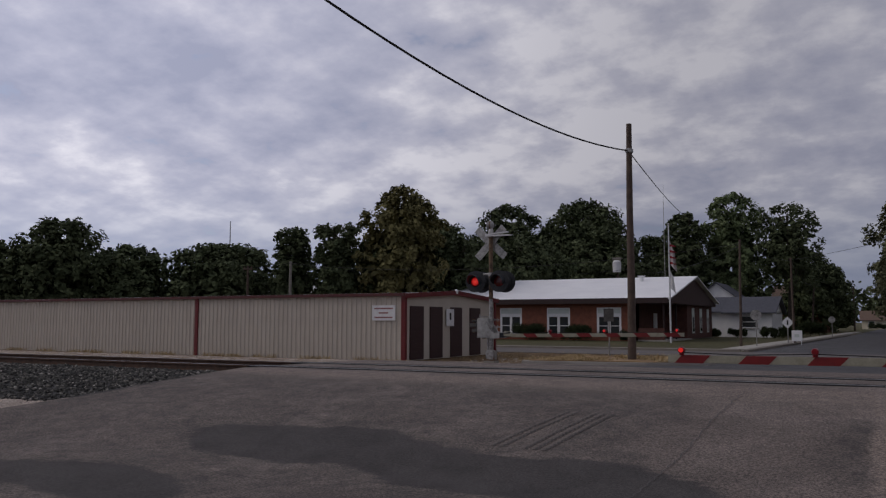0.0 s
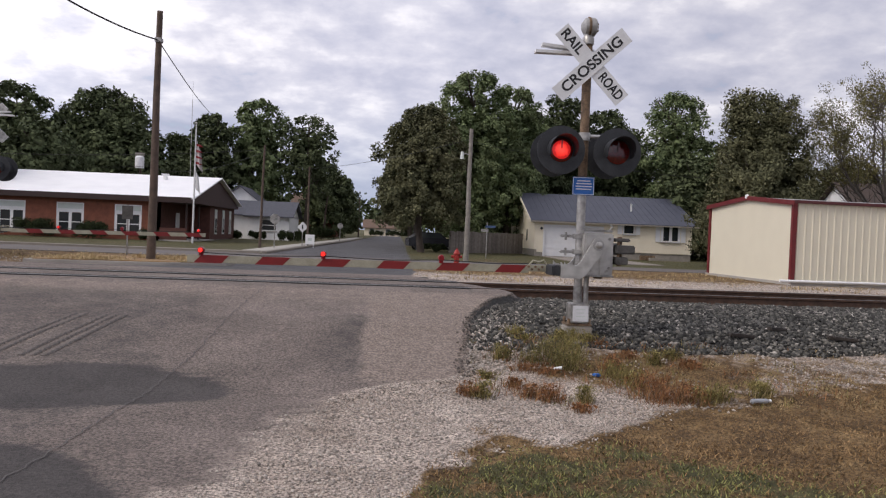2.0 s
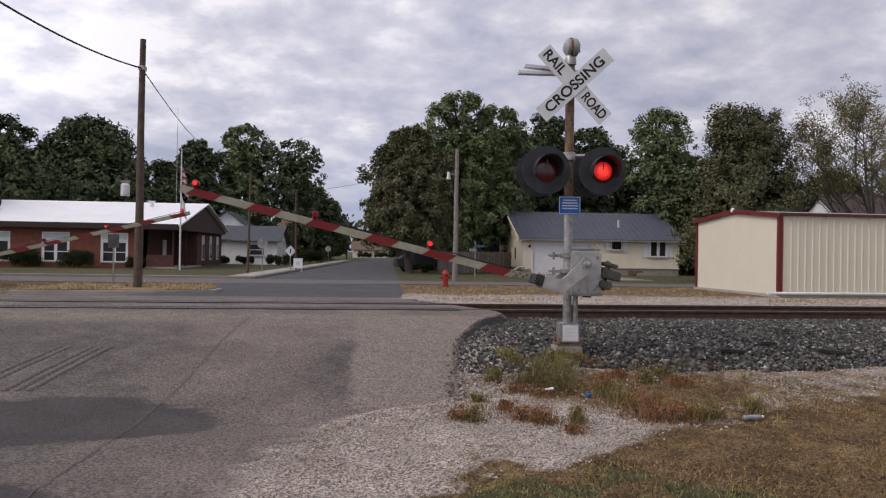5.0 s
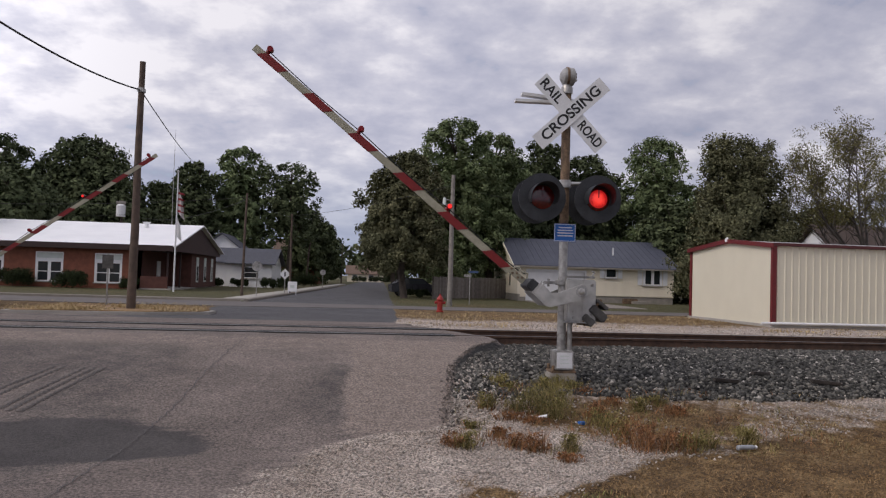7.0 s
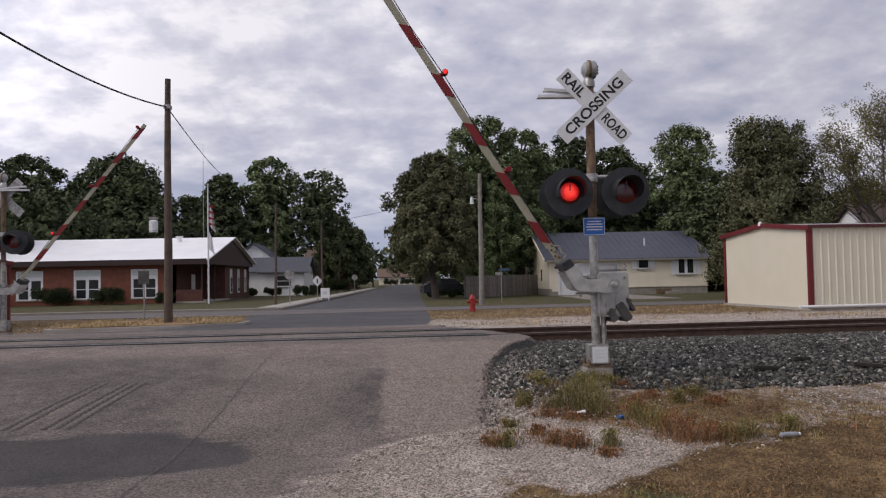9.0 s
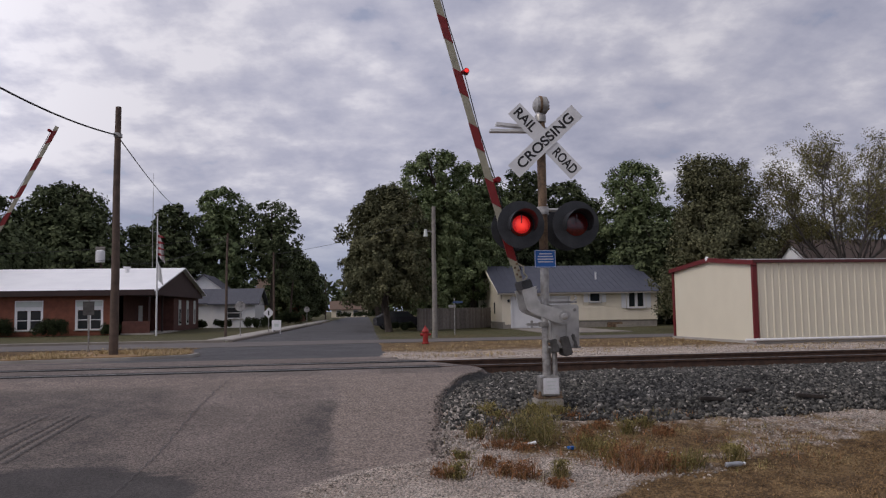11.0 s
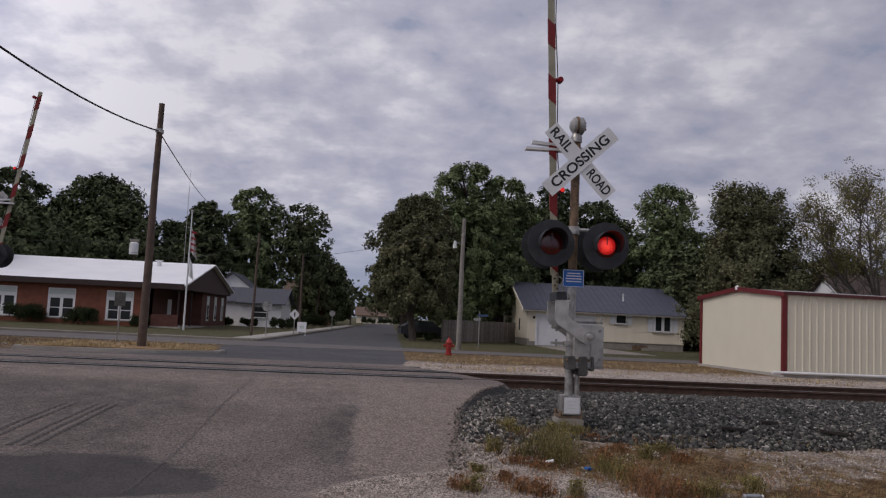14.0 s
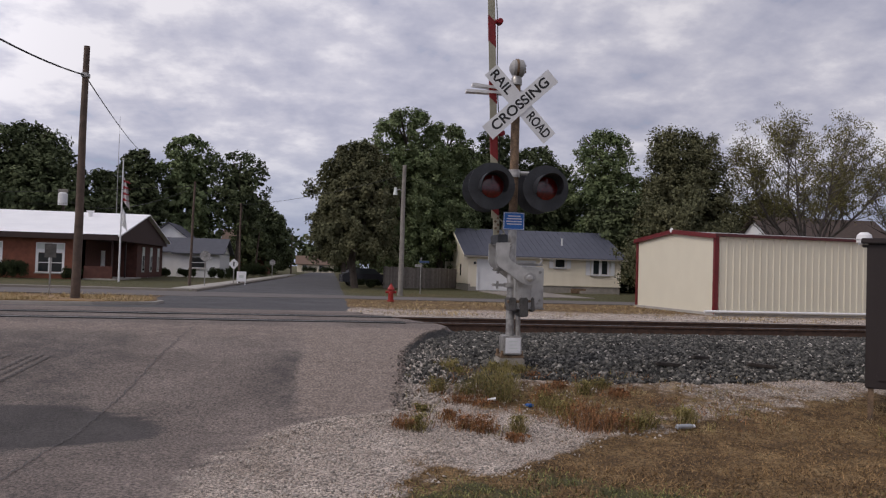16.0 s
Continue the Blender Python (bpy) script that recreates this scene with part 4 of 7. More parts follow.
def storage(name, m, length, depth, eave, peak, wall_mat, label, doors, seams, end_ribs, rib_step):
    """A low metal storage building: front wall along x facing -y, its end wall at x = 0."""
    b = thing(name, m, label, "storage building")
    part("core", Mesh().prism([(0.05, 0), (depth - 0.05, 0), (depth - 0.05, eave - 0.03), (depth / 2, peak - 0.03), (0.05, eave - 0.03)], 0.04, length - 0.04, Matrix(((0, 1, 0, 0), (1, 0, 0, 0), (0, 0, 1, 0), (0, 0, 0, 1)))), wall_mat, b)
    n = int(length / 0.91)
    me = ribbed(0.91, eave - 0.02, rib_step).mesh("wall_panel", wall_mat)
    for k in range(n):
        part("wall_panel", me, wall_mat, b, m=pose(k * 0.91, -0.0, 0.0))
    roof = Mesh()
    for y0, z0, y1, z1 in ((-0.12, eave - 0.02, depth / 2, peak), (depth + 0.12, eave - 0.02, depth / 2, peak)):
        roof.add([(-0.1, y0, z0), (length, y0, z0), (length, y1, z1), (-0.1, y1, z1), (-0.1, y0, z0 + 0.05), (length, y0, z0 + 0.03), (length, y1, z1 + 0.02), (-0.1, y1, z1 + 0.02)],
                 [(0, 1, 2, 3), (7, 6, 5, 4), (0, 4, 5, 1), (2, 6, 7, 3), (0, 3, 7, 4), (1, 5, 6, 2)])
    part("roof", roof, M_ROOFMETAL, b)
    part("eave_trim", Mesh().box(-0.13, length, -0.16, -0.05, eave - 0.06, eave + 0.06, b=0.01), M_EAVE, b, "dark red eave trim")
    rake = Mesh()
    for y0, z0, y1, z1 in ((-0.14, eave - 0.02, depth / 2, peak), (depth / 2, peak, depth + 0.14, eave - 0.02)):
        rake.add([(-0.15, y0, z0 - 0.12), (-0.15, y1, z1 - 0.12), (-0.15, y1, z1 + 0.06), (-0.15, y0, z0 + 0.06), (0.0, y0, z0 - 0.12), (0.0, y1, z1 - 0.12), (0.0, y1, z1 + 0.06), (0.0, y0, z0 + 0.06)],
                 [(0, 3, 2, 1), (4, 5, 6, 7), (0, 1, 5, 4), (3, 7, 6, 2), (0, 4, 7, 3), (1, 2, 6, 5)])
    part("rake_trim", rake, M_TRIM, b, "dark red gable trim")
    for x in [-0.02] + seams:
        part("corner_trim", Mesh().box(x - 0.09, x + 0.09, -0.055, 0.05, 0, eave - 0.03, b=0.006), M_TRIM, b, "dark red corner trim")
    for y in (0.10, depth - 0.05):
        part("corner_trim", Mesh().box(-0.055, -0.005, y - 0.09, y + 0.09, 0, eave - 0.05, b=0.006), M_TRIM, b, "dark red corner trim")
    part("end_wall", Mesh().prism([(0.02, 0), (depth - 0.02, 0), (depth - 0.02, eave - 0.05), (depth / 2, peak - 0.05), (0.02, eave - 0.05)], 0.0, 0.05, Matrix(((0, 1, 0, 0), (1, 0, 0, 0), (0, 0, 1, 0), (0, 0, 0, 1)))), wall_mat, b)
    for y0, w in doors:
        door = part("roller_door", Mesh().box(-0.03, -0.005, y0, y0 + w, 0.03, 2.08), M_BROWN, b, "dark brown roller door")
        slat = Mesh().box(-0.042, -0.028, y0 + 0.02, y0 + w - 0.02, 0.06, 0.17).mesh("slat", M_BROWN)
        for k in range(13):
            part("slat", slat, M_BROWN, door, m=pose(0, 0, k * 0.155))
    part("vent", Mesh().tube([(-0.17, depth / 2 - 0.02, peak + 0.02), (-0.10, depth / 2 - 0.02, peak + 0.02)], [0.09, 0.11], 16), M_WHITE, b, "white round ridge cap", True)
    return b


west_store = storage("storage_building", Matrix.Translation((-15.9, 25.65, 0)) @ Matrix.Rotation(radians(0.5), 4, "Z"), 52, 8.2, 2.5, 2.72, M_METALWALL_OLD,
                     "long low cream metal storage building with dark red trim", [(0.45, 1.05), (2.0, 1.05), (3.75, 1.05), (5.55, 1.05)], [10.6], 0, 4)
mirrored = set()
for ob in west_store.children_recursive:
    if ob.data and ob.data.name not in mirrored:
        mirrored.add(ob.data.name)
        for v in ob.data.vertices:
            v.co.x = -v.co.x
        ob.data.flip_normals()
    ob.location.x = -ob.location.x
board = part("store_sign", Mesh().box(-1.36, -0.32, -0.075, -0.045, 1.52, 2.10, b=0.004), M_SIGN, west_store, "white sign board with faded red writing")
M_FADED = material("faded_red_ink", (0.30, 0.12, 0.12), (0.25, 0.1, 0.1), 9, 0.6)
for z, w in ((1.98, 0.84), (1.81, 0.42), (1.64, 0.80)):
    part("text_bar", Mesh().box(-0.84 - w / 2, -0.84 + w / 2, -0.080, -0.073, z - 0.026, z + 0.026), M_FADED, board)
notice = part("door_notice", Mesh().box(0.05, 0.085, 3.3, 3.95, 1.30, 2.0, b=0.003), M_SIGN, west_store, "white notice with a dark mark")
part("mark", Mesh().box(0.084, 0.09, 3.55, 3.7, 1.55, 1.85), M_INK, notice)
east_store = storage("storage_building", Matrix.Translation((15.8, 29.7, 0.05)) @ Matrix.Rotation(math.atan(0.06), 4, "Z"), 30, 7.0, 3.16, 3.46, M_METALWALL,
                     "cream metal storage building with dark red trim and white pipe", [], [], 0, 3)
part("base_rail", Mesh().tube([(-0.6, -0.16, 0.10), (30, -0.16, 0.14)], 0.055, 10), M_WHITE, east_store, "white pipe along the foot of the wall", True)
part("slab", Mesh().box(-0.1, 30, -0.1, 7.1, -0.3, 0.04), M_CONC, east_store, "concrete floor slab")
part("downspout", Mesh().box(7.6, 7.85, -0.24, -0.1, 2.85, 3.15, b=0.02), M_WHITE, east_store, "white wall lamp")


# ---- houses ----
def window(parent, x0, x1, z0, z1, y, face=-1, panel=0.0, split=1, sash=True, name="window"):
    """A framed window in a wall that faces -y, from x0 to x1; panel: height of an opaque panel above the sashes."""
    f = 0.07
    s = Mesh()
    s.box(x0, x0 + f, y - 0.05, y + 0.06, z0, z1).box(x1 - f, x1, y - 0.05, y + 0.06, z0, z1).box(x0 + f, x1 - f, y - 0.05, y + 0.06, z0, z0 + f).box(x0 + f, x1 - f, y - 0.05, y + 0.06, z1 - f, z1)
    w = part(name, s, M_WHITE, parent, "white-framed window")
    top = z1 - panel
    if panel:
        part("window_panel", Mesh().box(x0 + f, x1 - f, y - 0.03, y + 0.02, top + 0.25, z1 - f), M_PALEPANEL, w, "pale green panel above the sashes")
        part("window_panel", Mesh().box(x0 + f, x1 - f, y - 0.032, y + 0.02, top - 0.02, top + 0.25), M_WHITE, w)
    for k in range(split):
        a = x0 + f + (x1 - x0 - 2 * f) * k / split
        b = x0 + f + (x1 - x0 - 2 * f) * (k + 1) / split
        g = 0.11 if split > 1 else 0.03
        part("pane", Mesh().box(a + g, b - g, y - 0.005, y + 0.03, z0 + f + 0.03, top - 0.05), M_GLASS, w, "dark glass pane")
        if split > 1:
            part("mullion", Mesh().box(a, a + g, y - 0.035, y + 0.02, z0 + f, top), M_WHITE, w)
            part("mullion", Mesh().box(b - g, b, y - 0.035, y + 0.02, z0 + f, top), M_WHITE, w)
        if sash:
            m = (z0 + top) / 2
            part("sash_bar", Mesh().box(a + g, b - g, y - 0.03, y + 0.01, m - 0.03, m + 0.03), M_WHITE, w)
    part("sill", Mesh().box(x0 - 0.06, x1 + 0.06, y - 0.10, y + 0.05, z0 - 0.07, z0), M_CONC, w)
    return w


def roof_slopes(parent, mat, x0, x1, y0, y1, eave, ridge, over=0.4, thick=0.14, label=""):
    """Two slopes with the ridge along x."""
    ym = (y0 + y1) / 2
    k = (ridge - eave) / (ym - y0)
    for ya, sgn in ((y0 - over, 1), (y1 + over, -1)):
        za = eave - over * k
        s = Mesh().add([(x0 - over, ya, za), (x1 + over, ya, za), (x1 + over, ym, ridge), (x0 - over, ym, ridge),
                        (x0 - over, ya, za + thick), (x1 + over, ya, za + thick), (x1 + over, ym, ridge + thick), (x0 - over, ym, ridge + thick)],
                       [(0, 1, 2, 3), (7, 6, 5, 4), (0, 4, 5, 1), (2, 6, 7, 3), (0, 3, 7, 4), (1, 5, 6, 2)])
        part("roof_slope", s, mat, parent, label)


SWAP = Matrix(((0, 1, 0, 0), (1, 0, 0, 0), (0, 0, 1, 0), (0, 0, 0, 1)))


def gable_wall(x, thick, y0, y1, base, eave, ridge):
    """An end wall across y with its gable."""
    return Mesh().prism([(y0, base), (y1, base), (y1, eave), ((y0 + y1) / 2, ridge), (y0, eave)], x, x + thick, SWAP)


def brick_building():
    b = thing("brick_building", pose(0, 0, 0), "long red brick office with white roof and covered porch", "building")
    x0, x1, xp, y0, y1 = -62.0, -14.9, -16.9, 62.0, 81.2
    # front wall pieces between the windows
    wins = [(-28.75 + d, -26.75 + d) for d in (-25.2, -20.2, -15.2, -10.1, -5.05, 0.0, 4.25, 8.5)]
    edges = [x0] + [v for w in wins for v in w] + [xp]
    for a, c in zip(edges[::2], edges[1::2]):
        part("brick_pier", Mesh().box(a, c, y0, y0 + 0.3, 0, 3.0), M_BRICK, b, "red brick wall")
    for a, c in wins:
        part("brick_apron", Mesh().box(a, c, y0 + 0.02, y0 + 0.3, 0, 0.35), M_BRICK, b)
        window(b, a, c, 0.42, 2.62, y0 + 0.06, panel=0.72, split=2)
        part("brick_head", Mesh().box(a, c, y0 + 0.02, y0 + 0.3, 2.62, 3.0), M_BRICK, b)
    part("fascia", Mesh().box(x0, x1 + 0.45, y0 - 0.62, y0 - 0.45, 2.92, 3.34), M_FASCIA, b, "dark brown fascia")
    part("soffit", Mesh().box(x0, x1, y0 - 0.6, y1, 2.94, 3.0), M_FASCIA, b)
    part("side_brick", Mesh().box(x1 - 0.3, x1, y0 + 8.4, y1, 0, 3.0), M_DKBRICK, b, "darker brick end wall")
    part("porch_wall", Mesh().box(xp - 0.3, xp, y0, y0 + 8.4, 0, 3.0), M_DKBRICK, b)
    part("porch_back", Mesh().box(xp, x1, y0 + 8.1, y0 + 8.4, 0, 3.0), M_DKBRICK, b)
    part("porch_floor", Mesh().box(xp, x1 + 0.3, y0 - 0.3, y0 + 8.4, -0.2, 0.10), M_CONC, b)
    part("porch_rail", Mesh().box(xp, x1, y0 + 0.0, y0 + 0.18, 0.1, 1.0), M_DKBRICK, b, "low darker brick porch wall")
    part("porch_door", Mesh().box(xp, xp + 0.08, y0 + 4.6, y0 + 5.6, 0.1, 2.2), M_WHITE, b)
    for y in (y0 + 0.1, y0 + 4.2):
        part("porch_post", Mesh().box(x1 - 0.12, x1, y - 0.06, y + 0.06, 0.1, 2.96), M_FASCIA, b)
    for k in range(3):
        ya = y0 + 10.0 + k * 3.3
        w = part("narrow_window", Mesh().box(x1 - 0.02, x1 + 0.05, ya, ya + 0.9, 0.5, 2.7), M_PALEPANEL, b, "tall narrow window")
        part("pane", Mesh().box(x1 + 0.04, x1 + 0.06, ya + 0.12, ya + 0.78, 0.65, 1.9), M_GLASS, w)
    part("back_wall", Mesh().box(x0, x1, y1 - 0.3, y1, 0, 3.0), M_BRICK, b)
    part("west_wall", gable_wall(x0, 0.3, y0, y1, 0, 3.2, 5.25), M_BRICK, b)
    part("gable", Mesh().prism([(y0 - 0.5, 2.95), (y1 + 0.5, 2.95), (y1 + 0.5, 3.15), ((y0 + y1) / 2, 5.32), (y0 - 0.5, 3.15)], x1 + 0.05, x1 + 0.3, SWAP), M_GABLE, b, "brown boarded gable")
    roof_slopes(b, M_WHITEROOF, x0, x1 + 0.05, y0, y1, 3.34, 5.38, 0.6, 0.1, "white roof covering")
    part("roof_vent", Mesh().tube([(-18.6, 69.5, 4.9), (-18.6, 69.5, 5.3), (-18.6, 69.5, 5.5)], [0.18, 0.18, 0.36], 14), M_WHITE, b, "white roof vent", True)
    part("roof_vent", Mesh().tube([(-30.0, 66.5, 4.2), (-30.0, 66.5, 4.7), (-30.0, 66.5, 4.85)], [0.25, 0.25, 0.45], 14), M_GALV, b, "grey roof vent", True)
    part("floor", Mesh().box(x0, x1, y0 + 0.05, y1, -0.2, 0.05), M_CONC, b)
    return b


brick_building()


def siding(parent, x0, x1, z0, z1, y, mat, course=0.2):
    """Lapped boards on a wall that faces -y."""
    n = int((z1 - z0) / course)
    me = Mesh().prism([(0, 0), (0.03, 0.0), (0.012, course), (0, course)], x0, x1, Matrix(((0, 1, 0, 0), (-1, 0, 0, 0), (0, 0, 1, 0), (0, 0, 0, 1)))).mesh("siding_board", mat)
    for k in range(n):
        part("siding_board", me, mat, parent, m=pose(0, y, z0 + k * course))


def cream_house():
    b = thing("cream_house", pose(0, 0, 0), "cream sided bungalow with blue-grey metal roof and white garage door", "house")
    x0, x1, y0, y1, eave, ridge = 11.35, 23.5, 59.3, 70.4, 2.74, 4.90
    part("foundation", Mesh().box(x0 + 0.05, 12.0, y0 + 0.05, y1, -0.2, 0.52).box(16.65, x1 - 0.05, y0 + 0.05, y1, -0.2, 0.52).box(12.0, 16.65, y0 + 0.3, y1, -0.2, 0.1), M_FOUND, b, "grey block foundation")
    part("end_wall", gable_wall(x0, 0.2, y0, y1, 0.5, eave, ridge - 0.05), M_SIDING, b, "cream gable wall")
    part("end_wall", gable_wall(x1 - 0.2, 0.2, y0, y1, 0.5, eave, ridge - 0.05), M_SIDING, b)
    gx0, gx1 = 12.15, 16.5
    part("front_wall", Mesh().box(x0 + 0.2, gx0, y0, y0 + 0.2, 0.3, eave).box(gx1, x1 - 0.2, y0, y0 + 0.2, 0.5, eave).box(gx0, gx1, y0, y0 + 0.2, 2.26, eave), M_SIDING, b, "cream front wall")
    siding(b, gx1 + 0.15, 17.6, 0.55, 2.7, y0 - 0.002, M_SIDING)
    siding(b, 19.45, 20.6, 0.55, 2.7, y0 - 0.002, M_SIDING)
    siding(b, 17.6, 19.45, 0.55, 1.75, y0 - 0.002, M_SIDING)
    siding(b, 20.6, 23.1, 0.55, 1.35, y0 - 0.002, M_SIDING)
    siding(b, 23.1, 23.4, 0.55, 2.7, y0 - 0.002, M_SIDING)
    part("back_wall", Mesh().box(x0 + 0.2, x1 - 0.2, y1 - 0.2, y1, 0.5, eave), M_SIDING, b)
    door = part("garage_door", Mesh().box(gx0, gx1, y0 + 0.10, y0 + 0.16, 0.02, 2.26), M_WHITE, b, "white sectional garage door")
    for k in range(4):
        part("door_panel", Mesh().box(gx0 + 0.04, gx1 - 0.04, y0 + 0.075, y0 + 0.105, 0.04 + k * 0.555, 0.57 + k * 0.555, b=0.01), M_WHITE, door)
    part("door_trim", Mesh().box(gx0 - 0.14, gx0, y0 - 0.03, y0 + 0.1, 0, 2.4).box(gx1, gx1 + 0.14, y0 - 0.03, y0 + 0.1, 0, 2.4).box(gx0, gx1, y0 - 0.03, y0 + 0.1, 2.26, 2.4), M_WHITE, b)
    for a, c, z0, z1, n in ((18.1, 19.0, 1.88, 2.66, 1), (21.05, 22.55, 1.42, 2.68, 2)):
        w = window(b, a, c, z0, z1, y0 - 0.04, split=n, sash=False)
        for xa in (a - 0.42, c + 0.06):
            part("shutter", Mesh().box(xa, xa + 0.36, y0 - 0.08, y0 - 0.03, z0, z1, b=0.01), M_WHITE, b, "white shutter")
    part("side_window", Mesh().box(x0 - 0.03, x0 + 0.05, 62.2, 62.6, 1.1, 2.0), M_GLASS, b)
    roof_slopes(b, M_BLUEROOF, x0, x1, y0, y1, eave + 0.02, ridge, 0.42, 0.10, "ribbed blue-grey metal roof")
    ym, rise = (y0 + y1) / 2, (ridge - eave - 0.02) / ((y1 - y0) / 2)
    run = math.hypot(ym - y0 + 0.42, (ym - y0 + 0.42) * rise)
    rib = Mesh().box(-0.025, 0.025, 0, run, 0, 0.018).mesh("roof_rib", M_BLUEROOF)
    for k in range(28):
        part("roof_rib", rib, M_BLUEROOF, b, m=pose(x0 - 0.4 + k * 0.47, y0 - 0.42, eave + 0.02 - 0.42 * rise + 0.10, math.degrees(math.atan(rise)), 0, 0))
    part("fascia", Mesh().box(x0 - 0.42, x1 + 0.42, y0 - 0.47, y0 - 0.42, eave - 0.19, eave - 0.09), M_FOUND, b, "dull grey-brown eave board")
    for sg in (0, 1):
        ya, yb = (y0 - 0.45, (y0 + y1) / 2) if sg == 0 else (y1 + 0.45, (y0 + y1) / 2)
        za = eave - 0.12
        part("bargeboard", Mesh().add([(x0 - 0.45, ya, za - 0.1), (x0 - 0.45, yb, ridge - 0.08), (x0 - 0.45, yb, ridge + 0.12), (x0 - 0.45, ya, za + 0.1), (x0 - 0.40, ya, za - 0.1), (x0 - 0.40, yb, ridge - 0.08), (x0 - 0.40, yb, ridge + 0.12), (x0 - 0.40, ya, za + 0.1)],
                                      [(0, 3, 2, 1), (4, 5, 6, 7), (0, 1, 5, 4), (3, 7, 6, 2), (0, 4, 7, 3), (1, 2, 6, 5)]), M_SIDING, b)
    part("roof_vent", Mesh().tube([(19.3, 61.3, 3.7), (19.3, 61.3, 4.25), (19.3, 61.3, 4.3)], [0.07, 0.07, 0.1], 10), M_WHITE, b, "white roof vent", True)
    planter = part("planter", Mesh().box(19.4, 20.5, y0 - 0.55, y0 - 0.2, 0, 0.34, b=0.02), M_RUST, b, "rusty low planter by the wall")
    part("soil", Mesh().box(19.45, 20.45, y0 - 0.5, y0 - 0.25, 0.34, 0.37), M_BARK, planter)
    part("porch_lamp", Mesh().ball((11.85, 59.2, 2.1), 0.11, 10), M_BLACK, b)
    part("step", Mesh().box(20.0, 21.2, y0 - 0.9, y0 + 0.05, -0.1, 0.2), M_FOUND, b)
    return b


cream_house()
slab("driveway", [(11.6, 46.5), (17.0, 47.0), (16.9, 59.3), (11.9, 59.3)], -0.1, 0.03, M_WALK, "dull concrete driveway to the garage", "driveway")


def small_house(name, label, x0, x1, y0, y1, eave, ridge, wall, roof, along_x, wins, doors=()):
    b = thing(name, pose(0, 0, 0), label, "house")
    part("wall_block", Mesh().box(x0, x1, y0, y1, -0.1, eave), wall, b)
    if along_x:
        for x in (x0, x1 - 0.2):
            part("gable", gable_wall(x, 0.2, y0, y1, eave - 0.1, eave, ridge - 0.05), wall, b)
        roof_slopes(b, roof, x0, x1, y0, y1, eave + 0.02, ridge, 0.45, 0.12)
    else:
        xm = (x0 + x1) / 2
        for y in (y0, y1 - 0.2):
            part("gable", Mesh().prism([(x0, eave - 0.1), (x1, eave - 0.1), (x1, eave), (xm, ridge - 0.05), (x0, eave)], y, y + 0.2), wall, b)
        k = (ridge - eave) / (xm - x0)
        for xa in (x0 - 0.45, x1 + 0.45):
            za = eave - 0.45 * k
            part("roof_slope", Mesh().add([(xa, y0 - 0.45, za), (xa, y1 + 0.45, za), (xm, y1 + 0.45, ridge), (xm, y0 - 0.45, ridge), (xa, y0 - 0.45, za + 0.12), (xa, y1 + 0.45, za + 0.12), (xm, y1 + 0.45, ridge + 0.12), (xm, y0 - 0.45, ridge + 0.12)],
                                          [(0, 1, 2, 3), (7, 6, 5, 4), (0, 4, 5, 1), (2, 6, 7, 3), (0, 3, 7, 4), (1, 5, 6, 2)]), roof, b)
    for a, c, z0, z1 in wins:
        window(b, a, c, z0, z1, y0 - 0.02, sash=True)
    return b


small_house("white_house", "small white house with a grey shingle roof", -14.0, -9.75, 84.0, 93.0, 2.45, 4.0, M_WHITE, M_SHINGLE, True, [(-12.6, -11.0, 0.9, 2.1)])
small_house("white_annex", "low white side wing with a grey roof", -17.5, -14.0, 85.5, 92.0, 2.6, 4.0, M_WHITE, M_SHINGLE, True, [])
small_house("grey_house", "pale house with a grey gable behind the white house", -18.9, -14.3, 93.6, 101.0, 4.1, 5.85, M_WHITE, M_SHINGLE, False, [(-17.1, -16.1, 3.0, 4.0)])
small_house("far_house", "low tan house with brown roof at the street's end", -4.6, 4.2, 196, 204, 2.0, 3.9, M_SIDING, M_SHINGLE_BR, True, [(-3.4, -2.2, 0.8, 1.7), (0.6, 1.8, 0.8, 1.7)])
small_house("brick_house", "red brick house among trees along the street", -14.5, -7.5, 128, 137, 4.6, 7.0, M_BRICK, M_SHINGLE_BR, True, [(-13, -11.8, 2.8, 4.0), (-10, -8.8, 2.8, 4.0)])
small_house("roof_house", "house with brown roof behind the storage building", 36.4, 47.0, 58.0, 66.0, 3.9, 6.7, M_WHITE, M_SHINGLE_DK, True, [])


